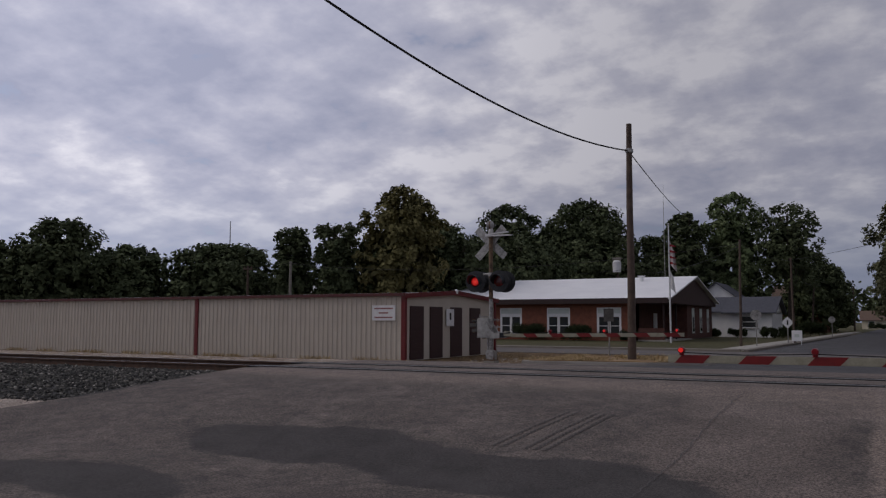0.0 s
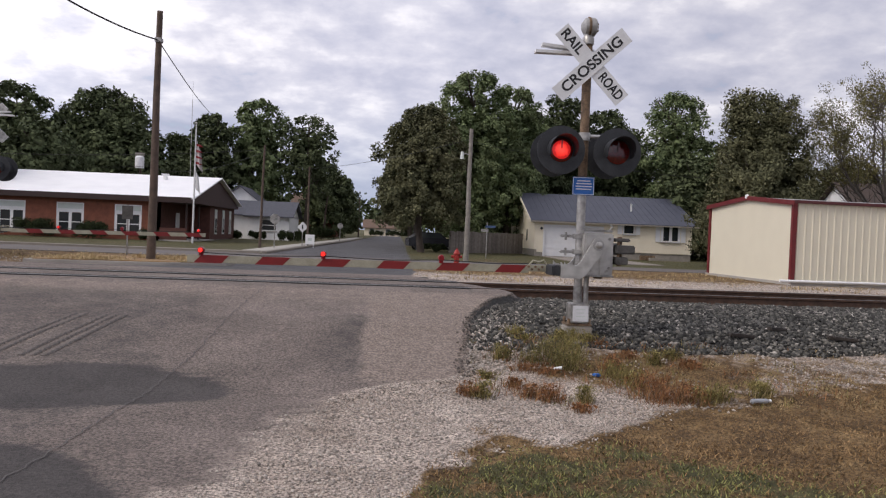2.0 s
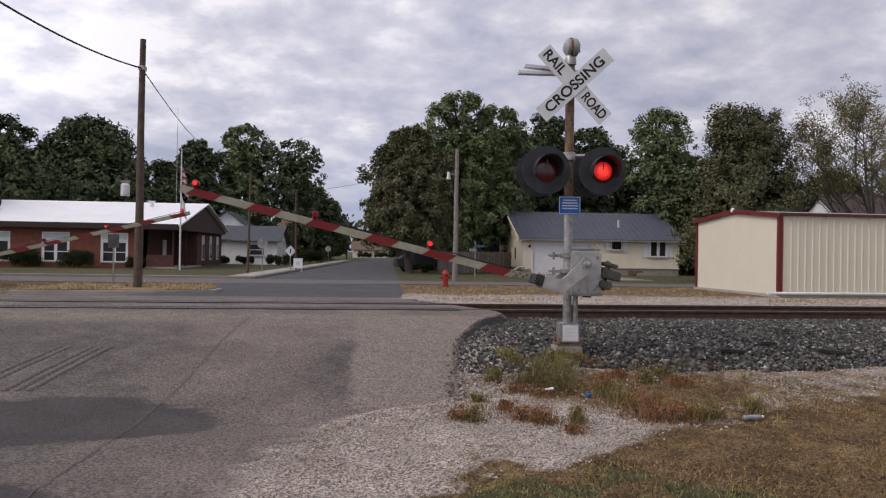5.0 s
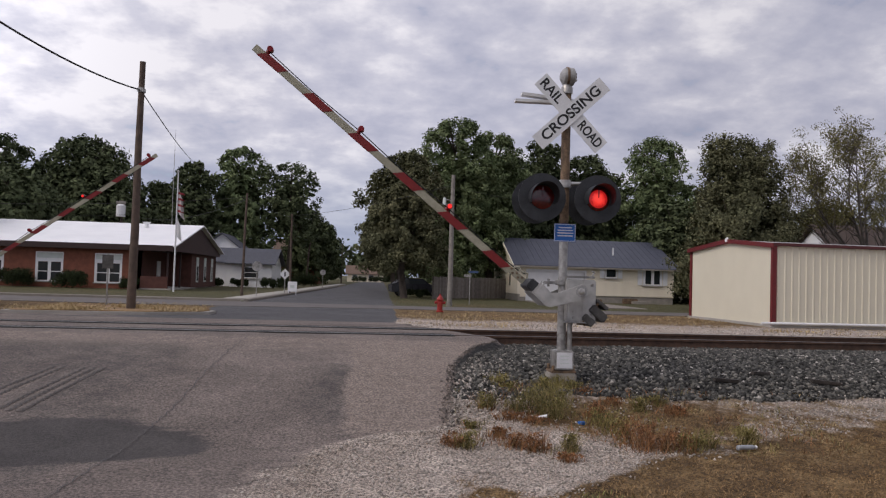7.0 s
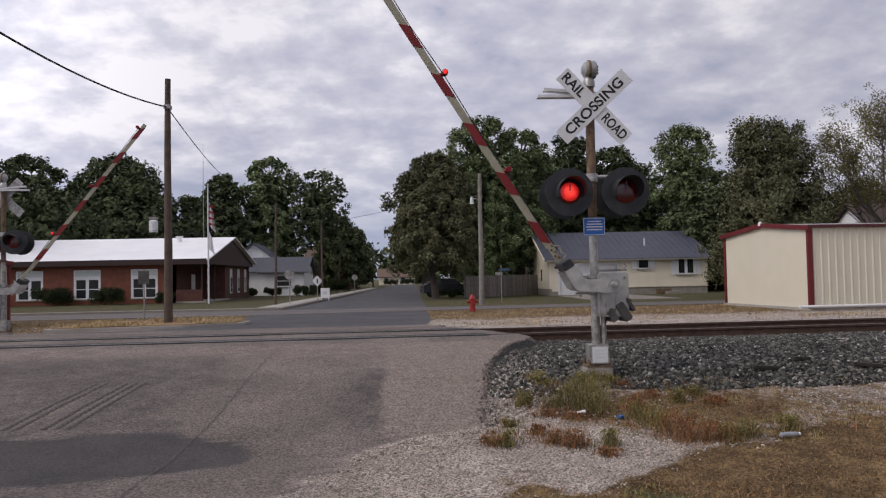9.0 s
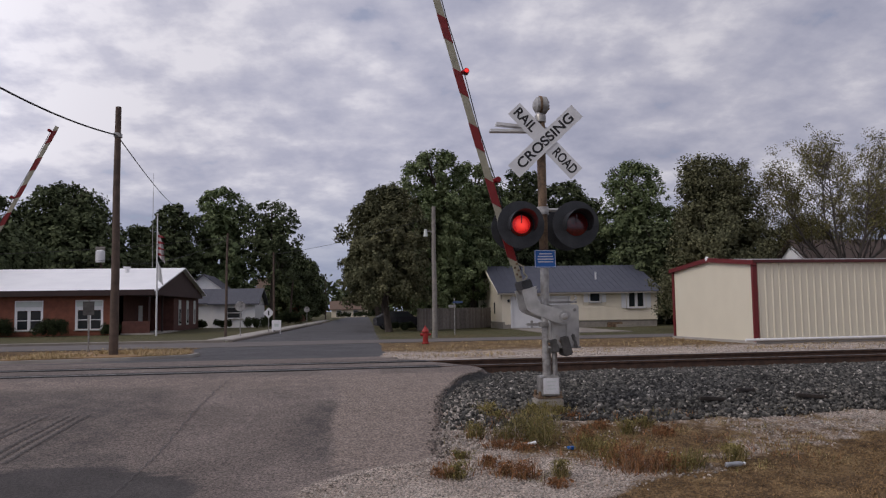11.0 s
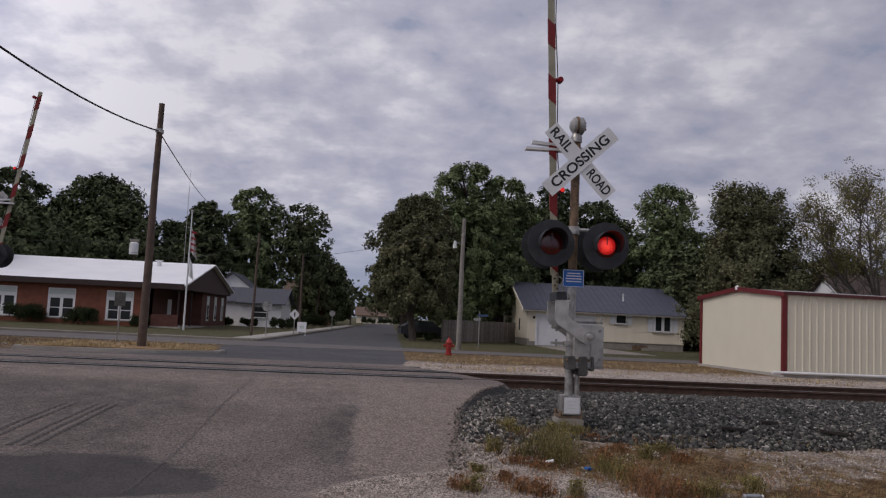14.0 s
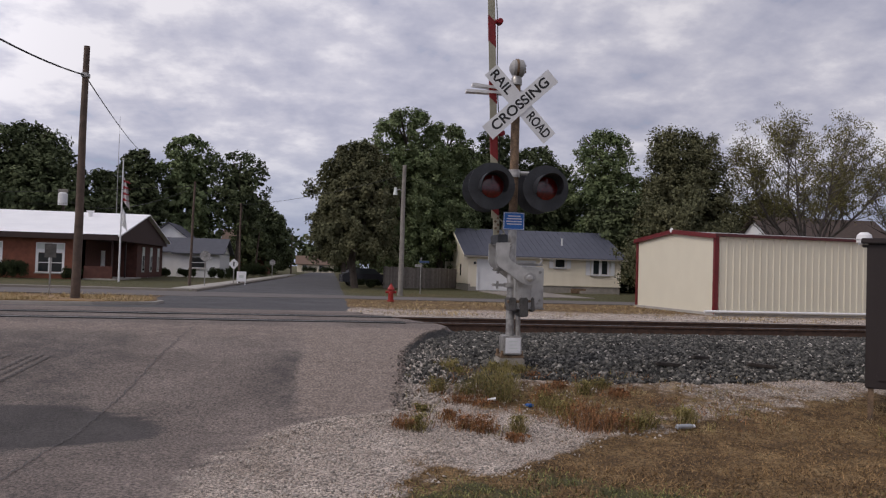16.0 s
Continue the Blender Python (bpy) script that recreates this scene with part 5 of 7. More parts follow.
# ---- fence, poles, signs ----
def fence(p, q, height, board_w=0.15):
    p, q = Vector(p), Vector(q)
    ln = (q - p).length
    ang = math.degrees(math.atan2(q.y - p.y, q.x - p.x))
    f = thing("board_fence", pose(p.x, p.y, 0, 0, 0, ang), "grey weathered wooden board fence", "fence")
    n = int(ln / (board_w + 0.012))
    r = random.Random(2)
    for k in range(n):
        h = height + r.uniform(-0.03, 0.03)
        x = k * (board_w + 0.012)
        part("board", Mesh().add([(x, 0, 0.03), (x + board_w, 0, 0.03), (x + board_w, 0, h - 0.04), (x + board_w / 2, 0, h), (x, 0, h - 0.04), (x, 0.025, 0.03), (x + board_w, 0.025, 0.03), (x + board_w, 0.025, h - 0.04), (x + board_w / 2, 0.025, h), (x, 0.025, h - 0.04)],
                             [(0, 1, 2, 3, 4), (9, 8, 7, 6, 5), (0, 5, 6, 1), (1, 6, 7, 2), (2, 7, 8, 3), (3, 8, 9, 4), (4, 9, 5, 0)]), M_FENCE, f)
    for z in (0.35, height - 0.4):
        part("rail", Mesh().box(0, ln, 0.025, 0.07, z, z + 0.09), M_FENCE, f)
    for k in range(int(ln / 2.4) + 1):
        part("post", Mesh().box(k * 2.4, k * 2.4 + 0.1, 0.07, 0.17, 0, height), M_FENCE, f)
    return f


fence((4.9, 57.5), (11.3, 63.6), 1.62)


def pole(name, x, y, h, r0, r1, mat, label, lean=0.0, category="utility pole"):
    p = thing(name, pose(x, y, -0.05, 0, lean, 0), label, category)
    part("shaft", Mesh().tube([(0, 0, 0), (0.01, 0, h * 0.33), (-0.015, 0.01, h * 0.66), (0, 0, h)], [r0, r0 * 0.67 + r1 * 0.33, r0 * 0.33 + r1 * 0.67, r1], 14), mat, p, smooth=True)
    return p


pole1 = pole("utility_pole", -8.15, 28.95, 8.9, 0.16, 0.10, M_WOODPOLE, "tall dark wooden utility pole on the island", 0.3)
part("cable_clamp", Mesh().box(-0.12, 0.12, -0.14, 0.14, 7.80, 7.96, b=0.02), M_GALV, pole1)
pole("utility_pole", -9.65, 3.0, 9.3, 0.16, 0.10, M_WOODPOLE, "wooden utility pole behind the road")
lamp_pole = pole("street_lamp", 4.55, 43.2, 7.2, 0.15, 0.10, M_GREYPOLE, "grey wooden pole with a small street lamp", 0.2, "street lamp")
part("lamp_arm", Mesh().tube([(0, 0, 5.75), (-0.25, 0, 5.85), (-0.45, 0, 5.8)], 0.03, 8), M_GALV, lamp_pole)
part("lamp_head", Mesh().tube([(-0.45, 0, 5.95), (-0.45, 0, 5.7), (-0.45, 0, 5.55)], [0.07, 0.10, 0.12], 14), M_PALEPANEL, lamp_pole, "pale lamp head", True)
pole2 = pole("utility_pole", -7.35, 48.6, 6.3, 0.085, 0.06, M_WOODPOLE, "dark wooden pole beside the street corner", 1.0)
pole3 = pole("utility_pole", -5.45, 58.6, 5.9, 0.085, 0.06, M_WOODPOLE, "dark wooden pole beside the street", -0.3)
pole4 = pole("utility_pole", -8.2, 110.0, 6.4, 0.14, 0.10, M_WOODPOLE, "leaning wooden pole beside the street", 4.5)
pole("utility_pole", -4.6, 150.0, 7.5, 0.14, 0.10, M_WOODPOLE, "distant wooden pole beside the street", 0)
pole5 = pole("utility_pole", -45.0, 54.0, 6.7, 0.15, 0.11, M_GREYPOLE, "grey pole behind the storage building")
pole6 = pole("utility_pole", -48.5, 52.5, 6.3, 0.12, 0.09, M_WOODPOLE, "pole with a crossarm behind the storage building")
part("crossarm", Mesh().box(-0.5, 0.5, -0.05, 0.05, 6.0, 6.12).box(-0.45, -0.35, -0.04, 0.04, 6.12, 6.3).box(0.35, 0.45, -0.04, 0.04, 6.12, 6.3), M_WOODPOLE, pole6)
tank = pole("transformer_pole", -26.8, 90.0, 9.0, 0.15, 0.11, M_WOODPOLE, "pole with a pale transformer can", 0, "utility pole")
part("transformer", Mesh().tube([(0, -0.35, 7.2), (0, -0.35, 8.4)], 0.48, 16).tube([(0, -0.35, 8.4), (0, -0.35, 8.55)], [0.48, 0.3], 16), M_SIGN, tank, "pale transformer can", True)
part("bushing", Mesh().box(-0.5, 0.5, -0.4, -0.3, 8.55, 8.9), M_GREYPOLE, tank)
mast_tower = pole("radio_mast", -140.0, 145.0, 26, 0.25, 0.10, M_GALV, "thin distant radio mast", 0, "radio mast")
part("antenna_bar", Mesh().box(-0.9, 0.9, -0.1, 0.1, 20, 20.3).box(-0.7, 0.7, -0.1, 0.1, 17, 17.3), M_GALV, mast_tower)


def cable(p, q, sag, r=0.02, n=24):
    p, q = Vector(p), Vector(q)
    pts = [p.lerp(q, k / n) - Vector((0, 0, sag * 4 * (k / n) * (1 - k / n))) for k in range(n + 1)]
    ob = new("overhead_cable", Mesh().tube(pts, r, 6).mesh("overhead_cable", M_WIRE, True))
    return tagged(ob, "black overhead cable strung between poles", "cable")


cable((-8.14, 28.95, 7.84), (-9.65, 3.0, 9.2), 1.24, 0.026)
cable((-8.14, 28.95, 7.84), (-20.9, 102.5, 14.4), 0.5, 0.022)
cable((-5.45, 58.6, 5.7), (4.55, 43.2, 6.6), 0.25, 0.010)
cable((-7.2, 48.6, 6.0), (-5.45, 58.6, 5.6), 0.2, 0.012)
cable((-5.45, 58.6, 5.5), (-8.0, 110.0, 6.2), 0.5, 0.012)
cable((-7.2, 48.6, 5.9), (-26.2, 89.6, 7.6), 1.0, 0.012)
cable((-7.2, 48.6, 6.0), (-45.0, 54.0, 6.5), 1.0, 0.012)
cable((-45.0, 54.0, 6.5), (-48.5, 52.5, 6.1), 0.1, 0.012)
cable((-45.0, 54.0, 6.4), (-26.2, 89.6, 7.4), 1.0, 0.014)
cable((4.55, 43.2, 6.5), (34.0, 52.0, 6.6), 1.1, 0.010)


def post_sign(name, x, y, h, shape, mat, label, category, back=M_GALV):
    p = thing(name, pose(x, y, 0), label, category)
    part("post", Mesh().tube([(0, 0, -0.1), (0, 0, h)], 0.035, 8), M_GALV, p)
    part("plate", shape, mat, p)
    return p


def ngon(n, r, z, turn, y0=-0.045, y1=-0.035):
    return Mesh().prism([(r * math.cos(radians(turn) + 2 * math.pi * k / n), z + r * math.sin(radians(turn) + 2 * math.pi * k / n)) for k in range(n)], y0, y1)


post_sign("stop_sign", -6.73, 50.4, 2.2, ngon(8, 0.33, 1.90, 22.5), M_GALV, "grey back of an octagonal sign on a post", "road sign")
dia = post_sign("warning_sign", -5.85, 58.8, 1.8, ngon(4, 0.40, 1.46, 0), M_SIGN, "pale diamond sign with a dark mark on a post", "road sign")
part("mark", Mesh().box(-0.05, 0.05, -0.05, -0.044, 1.3, 1.62), M_INK, dia)
post_sign("small_sign", -4.7, 88.0, 1.9, ngon(8, 0.33, 1.75, 22.5), M_GALV, "grey sign on a post down the street", "road sign")
yard = thing("yard_sign", pose(-5.15, 57.2, 0), "low white board sign on two posts", "sign")
part("board", Mesh().box(-0.32, 0.32, -0.03, 0.03, 0.25, 0.95, b=0.01), M_WHITE, yard)
part("mark", Mesh().box(-0.15, 0.15, -0.036, -0.029, 0.5, 0.7), M_PALEPANEL, yard)
for sx in (-0.25, 0.25):
    part("post", Mesh().box(sx - 0.03, sx + 0.03, 0.03, 0.07, 0, 0.9), M_WHITE, yard)
name_sign = thing("street_name_sign", pose(6.2, 47.5, 0), "blue street name sign on a thin post", "street sign")
part("post", Mesh().tube([(0, 0, 0), (0, 0, 2.2)], 0.03, 8), M_GALV, name_sign)
part("plate", Mesh().box(-0.1, 0.5, -0.03, -0.02, 1.87, 2.0), M_SLATE, name_sign)
part("plate", Mesh().box(-0.35, 0.1, 0.02, 0.03, 1.62, 1.78), M_GALV, name_sign)
post_sign("small_sign", -10.4, 33.5, 2.1, Mesh().box(-0.22, 0.22, -0.05, -0.04, 1.5, 2.05, b=0.003), M_IRON, "dull grey sign back on a post", "road sign")

hyd = thing("fire_hydrant", pose(3.33, 35.6, 0), "red fire hydrant on the gravel", "fire hydrant")
part("barrel", Mesh().tube([(0, 0, 0), (0, 0, 0.06), (0, 0, 0.07), (0, 0, 0.5), (0, 0, 0.52), (0, 0, 0.57), (0, 0, 0.6), (0, 0, 0.7), (0, 0, 0.75)], [0.17, 0.17, 0.12, 0.12, 0.16, 0.16, 0.13, 0.09, 0.03], 18), M_HYDRANT, hyd, smooth=True)
for a in ((-0.24, 0, 0.42), (0.24, 0, 0.42)):
    part("nozzle", Mesh().tube([(a[0] * 0.3, 0, 0.42), (a[0], 0, 0.42)], 0.065, 12), M_HYDRANT, hyd, smooth=True)
part("front_nozzle", Mesh().tube([(0, -0.05, 0.38), (0, -0.23, 0.38)], 0.08, 12), M_HYDRANT, hyd, smooth=True)
part("top_nut", Mesh().tube([(0, 0, 0.74), (0, 0, 0.81)], 0.035, 6), M_HYDRANT, hyd)

# flagpole with two limp flags
fp = thing("flagpole", pose(-13.4, 57.6, 0), "white flagpole with limp striped and white flags", "flagpole")
part("shaft", Mesh().tube([(0, 0, 0), (0, 0, 4), (0, 0, 8.4)], [0.07, 0.06, 0.04], 12), M_SIGN, fp, smooth=True)
part("finial", Mesh().ball((0, 0, 8.47), 0.09, 10), M_GALV, fp, smooth=True)


def limp(z0, z1, width, k0):
    s = Mesh()
    n = 14
    for i in range(n + 1):
        u = i / n
        for j in range(8):
            v = j / 7
            z = z1 + (z0 - z1) * v - u * 0.55 * (z1 - z0) * (1 - 0.3 * v)
            s.v.append((0.06 + width * u * (0.55 + 0.3 * v), 0.12 * math.sin(u * 9 + k0 + v) * (0.3 + u), z))
    s.f = [(i * 8 + j, i * 8 + j + 1, (i + 1) * 8 + j + 1, (i + 1) * 8 + j) for i in range(n) for j in range(7)]
    return s


M_STRIPES = material("striped_flag_cloth", (0.62, 0.58, 0.58), (0.5, 0.47, 0.47), 4, 0.8)
flag = part("flag", limp(5.6, 7.3, 0.6, 0), M_STRIPES, fp, "limp flag with red and white stripes", True)
for k in range(4):
    st = limp(5.6 + 0.42 * k, 5.78 + 0.42 * k, 0.6, 0)
    st.v = [(x, y - 0.02, z) for x, y, z in st.v]
    part("stripe", st, M_FLAGRED, flag, smooth=True)
part("flag", limp(3.9, 5.2, 0.5, 2), M_WHITE, fp, "limp white flag", True)
aerial = pole("aerial_mast", -20.0, 84.0, 14.2, 0.05, 0.025, M_GALV, "thin aerial mast behind the brick building", 0, "aerial")
part("whip", Mesh().tube([(0, 0, 14.1), (0, 0, 16.0)], 0.012, 6), M_GALV, aerial)

# dark cabinet beside the track
cab = thing("equipment_cabinet", pose(6.17, 8.10, -0.08, 0, 0, -37.3), "dark brown steel equipment cabinet on short legs", "cabinet")
part("body", Mesh().box(0, 1.5, 0, 1.1, 0.36, 2.0, b=0.015), M_CABINET, cab)
part("roof", Mesh().box(-0.06, 1.56, -0.06, 1.16, 2.0, 2.06, b=0.01), M_CABINET, cab)
part("door", Mesh().box(0.12, 1.38, -0.02, 0.005, 0.45, 1.9, b=0.008), M_CABINET, cab)
part("vent_cap", Mesh().tube([(-0.03, 0.06, 2.05), (-0.03, 0.06, 2.10), (-0.03, 0.06, 2.13)], [0.085, 0.075, 0.04], 14).box(-0.11, 0.05, 0.0, 0.12, 1.99, 2.06, b=0.02), M_WHITE, cab, "white vent cap")
for a in (0.03, 1.42):
    for c in (0.03, 1.02):
        part("leg", Mesh().box(a, a + 0.06, c, c + 0.06, 0, 0.38), M_RUST, cab)

# parked car under the street tree
car = thing("parked_car", pose(4.1, 62.8, 0, 0, 0, 8), "dark parked car under the tree", "car")
body = [(-2.2, 0.35), (2.2, 0.35), (2.25, 0.75), (1.5, 0.95), (0.75, 1.0), (0.2, 1.42), (-1.3, 1.45), (-2.0, 1.0), (-2.25, 0.9)]
part("body", Mesh().prism(body, -0.85, 0.85), M_CAR, car)
part("side_glass", Mesh().prism([(0.6, 1.0), (0.15, 1.36), (-1.25, 1.38), (-1.8, 1.02)], -0.86, -0.852), M_GLASS, car)
part("windscreen", Mesh().prism([(0.72, 1.0), (0.25, 1.38), (0.27, 1.39), (0.78, 1.0)], -0.7, 0.7), M_GLASS, car)
for wx in (-1.4, 1.4):
    for wy in (-0.86, 0.66):
        w = part("wheel", Mesh().tube([(wx, wy, 0.33), (wx, wy + 0.2, 0.33)], 0.33, 18), M_BLACK, car, smooth=True)
        part("rim", Mesh().tube([(wx, wy - 0.01, 0.33), (wx, wy + 0.21, 0.33)], 0.19, 14), M_GALV, w, smooth=True)

# litter
bot = thing("plastic_bottle", pose(3.80, 7.68, float(land(3.8, 7.68, BANK_Y, BANK_Z)) + 0.045, 0, 0, 12), "crushed clear plastic bottle on the grass", "bottle")
part("body", Mesh().tube([(-0.10, 0, 0), (-0.09, 0, 0), (-0.03, 0, 0.004), (0.03, 0, 0), (0.08, 0, 0), (0.11, 0, 0)], [0.018, 0.027, 0.023, 0.027, 0.025, 0.012], 12), M_BOTTLE, bot, smooth=True)
part("cap", Mesh().tube([(0.11, 0, 0), (0.13, 0, 0)], 0.016, 10), M_WHITE, bot)
wrap = new("snack_wrapper", Mesh().box(-0.05, 0.05, -0.03, 0.03, 0, 0.03, b=0.01).mesh("snack_wrapper", M_BLUE))
wrap.matrix_basis = pose(2.37, 8.5, float(land(2.37, 8.5, BANK_Y, BANK_Z)), 8, 5, 30)
tagged(wrap, "crumpled blue wrapper on the gravel", "litter")
cupm = Mesh().tube([(0, 0, 0), (0, 0, 0.09)], [0.013, 0.018], 12).mesh("paper_scrap", M_WHITE)
for x, y in ((1.92, 8.60),):
    ob = new("paper_scrap", cupm)
    ob.matrix_basis = pose(x, y, float(land(x, y, BANK_Y, BANK_Z)) + 0.04, 80, 0, 40 * x)
    tagged(ob, "white paper scrap on the gravel", "litter")


# ---- trees and bushes ----
def leaf_cloud(name, rs, centres, radii, count, size, mat, parent, flat=1.0):
    """Many small leaf sprays on the shells of a set of clumps."""
    centres, radii = np.asarray(centres), np.asarray(radii)
    k = rs.choice(len(centres), count, p=radii ** 2 / (radii ** 2).sum())
    d = rs.normal(size=(count, 3))
    d /= np.linalg.norm(d, axis=1)[:, None]
    p = centres[k] + d * (radii[k] * rs.uniform(0.35, 1.12, count))[:, None] * np.array([1, 1, flat])
    u = rs.normal(size=(count, 3)) + 0.6 * d
    u /= np.linalg.norm(u, axis=1)[:, None]
    v = np.cross(u, rs.normal(size=(count, 3)))
    v /= np.linalg.norm(v, axis=1)[:, None]
    s = (size * rs.uniform(0.5, 1.3, count))[:, None]
    quad = np.stack([p - u * s, p + v * s * 0.6, p + u * s, p - v * s * 0.6], 1).reshape(-1, 3)
    ob = new(name, raw_mesh(name, quad, 4, mat))
    ob.parent = parent
    return ob


def crown_leaves(rs, centres, radii, middle, count, size, mat, parent):
    """Leaf sprays that face outwards on the clumps of a crown, with coarser ones filling the inside."""
    c, r = np.asarray(centres, dtype=float), np.asarray(radii, dtype=float)
    k = rs.choice(len(c), count, p=r ** 2 / (r ** 2).sum())
    out = c[k] - np.asarray(middle)
    out /= np.linalg.norm(out, axis=1)[:, None] + 1e-6
    d = rs.normal(size=(count, 3)) * 0.8 + 0.35 * out + np.array([0, 0, 0.22])
    d /= np.linalg.norm(d, axis=1)[:, None]
    p = c[k] + d * (r[k] * rs.uniform(0.2, 1.25, count))[:, None] * np.array([1, 1, 1.05])
    s = size * rs.uniform(0.55, 1.3, count)
    inner = rs.uniform(0, 1, count) < 0.16
    p[inner] = np.asarray(middle) + (p[inner] - np.asarray(middle)) * rs.uniform(0.35, 0.8, (inner.sum(), 1))
    s[inner] *= 2.2
    nrm = 0.6 * d + 0.5 * out + 0.65 * rs.normal(size=(count, 3)) + np.array([0, 0, 0.3])
    u = np.cross(nrm, rs.normal(size=(count, 3)))
    u /= np.linalg.norm(u, axis=1)[:, None]
    v = np.cross(nrm, u)
    v /= np.linalg.norm(v, axis=1)[:, None]
    s = s[:, None]
    quad = np.stack([p - u * s, p + v * s * 0.62 + u * s * 0.2, p + u * s, p - v * s * 0.62 - u * s * 0.1], 1).reshape(-1, 3)
    ob = new("crown", raw_mesh("crown", quad, 4, mat))
    ob.parent = parent
    return ob


def tree(x, y, h, w, leaf, label, seed, low=0.16, leaves=5200, size=0.26, cone=0.0, bark=None, sparse=False, name="tree"):
    rs = np.random.RandomState(seed)
    t = thing(name, pose(x, y, -0.05, 0, 0, float(rs.uniform(0, 360))), label, "tree")
    bark = bark or M_BARK
    s = Mesh()
    r = 0.022 * h + 0.05
    bend = rs.uniform(-0.03, 0.03, (5, 2)) * h
    spine = [Vector((bend[i, 0] * (i > 0), bend[i, 1] * (i > 0), h * f)) for i, f in enumerate((0, 0.2, 0.45, 0.7, 0.9))]
    if sparse:
        s.tube([spine[0], Vector((0, 0, 0.12 * h)), Vector((0, 0, 0.3 * h))], [r, r * 0.8, r * 0.35], 9)
    else:
        s.tube(spine, [r, r * 0.8, r * 0.55, r * 0.3, r * 0.08], 9)
    ends = []
    n = 0 if sparse else 13
    if sparse:
        # a vase of upright limbs with fine twigs
        for i in range(11):
            ang = i * 2.4 + rs.uniform(-0.3, 0.3)
            q = math.sqrt((i + 0.6) / 11)
            a = Vector((0, 0, h * rs.uniform(0.10, 0.26)))
            e = Vector((math.cos(ang) * w * 0.44 * q, math.sin(ang) * w * 0.44 * q, h * rs.uniform(0.86, 0.97) * (1 - 0.30 * q ** 2)))
            m = a.lerp(e, 0.5) + Vector((math.cos(ang), math.sin(ang), 0)) * w * 0.05
            s.tube([a, a.lerp(m, 0.5) + Vector((0, 0, -0.1)), m, m.lerp(e, 0.5), e], [r * 0.34, r * 0.26, r * 0.18, r * 0.11, r * 0.03], 6)
            for k in range(22):
                u = rs.uniform(0.22, 0.97)
                b0 = a.lerp(m, u * 2) if u < 0.5 else m.lerp(e, u * 2 - 1)
                b1 = b0 + Vector((rs.uniform(-1, 1) * 0.11 * w + math.cos(ang) * 0.05 * w, rs.uniform(-1, 1) * 0.11 * w + math.sin(ang) * 0.05 * w, rs.uniform(0.3, 0.9) * 0.17 * h))
                b1.z = min(b1.z, h * (1 - 0.38 * min(1.0, b1.xy.length / (0.5 * w)) ** 2))
                s.tube([b0, b0.lerp(b1, 0.5) + Vector((rs.uniform(-0.1, 0.1), rs.uniform(-0.1, 0.1), -0.08)), b1], [r * 0.12, r * 0.08, r * 0.03], 5)
                ends += [b1, b0.lerp(b1, 0.6)]
                for g in range(2):
                    c0 = b0.lerp(b1, rs.uniform(0.4, 0.9))
                    c1 = c0 + Vector((rs.uniform(-1, 1) * 0.07 * w, rs.uniform(-1, 1) * 0.07 * w, rs.uniform(0.3, 1.0) * 0.10 * h))
                    s.tube([c0, c1], [r * 0.05, r * 0.02], 4)
                    ends.append(c1)
    for i in range(n):
        f = rs.uniform(0.18, 0.8)
        j = int(np.searchsorted((0, 0.2, 0.45, 0.7, 0.9), f)) - 1
        a = spine[j].lerp(spine[j + 1], 0.5)
        ang, up = rs.uniform(0, 6.28), rs.uniform(0.35, 0.9)
        reach = w * 0.5 * rs.uniform(0.5, 0.85) * (1 - max(0.5, cone) * f)
        e = a + Vector((math.cos(ang) * reach, math.sin(ang) * reach, reach * up + 0.10 * h))
        e.z = min(e.z, h * 0.96)
        m = a.lerp(e, 0.5) + Vector((0, 0, -0.06 * reach))
        s.tube([a, m, e], [r * 0.32, r * 0.2, r * 0.06], 6)
        ends.append(e)
    part("trunk", s, bark, t, smooth=True)
    # clumps on the shell of an egg-shaped, domed or conical crown with a broken outline
    cs, rr = [], []
    for i in range(30 if sparse else 300):
        f = rs.uniform(0, 1) ** 0.85
        z = h * (low + (0.97 - low) * f)
        if cone:
            rad = w * 0.5 * (1 - f * cone) * (0.75 + 0.25 * math.sin(min(f * 6, 1.57)))
        else:
            rad = w * 0.54 * math.sqrt(max(0.04, 1 - abs(2 * (f - 0.42) / 1.18) ** 2.5))
        ang, q = rs.uniform(0, 6.28), math.sqrt(rs.uniform(0.22, 1))
        rad *= 1 + 0.07 * math.sin(7 * f + 3 * ang + 2 * x) + 0.05 * math.sin(5 * ang - 11 * f) + rs.uniform(-0.10, 0.10)
        cr = w * rs.uniform(0.035, 0.085)
        reach = max(rad * q - cr * 0.3, 0)
        cs.append((math.cos(ang) * reach, math.sin(ang) * reach, min(z, h - cr * 0.75)))
        rr.append(cr)
    if sparse:
        cs = [tuple(e) for e in ends if e.z > 0.45 * h]
        rr = [w * rs.uniform(0.02, 0.045) for e in cs]
        leaf_cloud("crown", rs, cs, rr, leaves * 7, size * 0.44, LEAF[leaf], t, 0.85)
    else:
        crown_leaves(rs, cs, rr, (0, 0, h * (low + 0.4 * (1 - low))), int(leaves * 2.2), size * 0.80, LEAF[leaf], t)
    return t


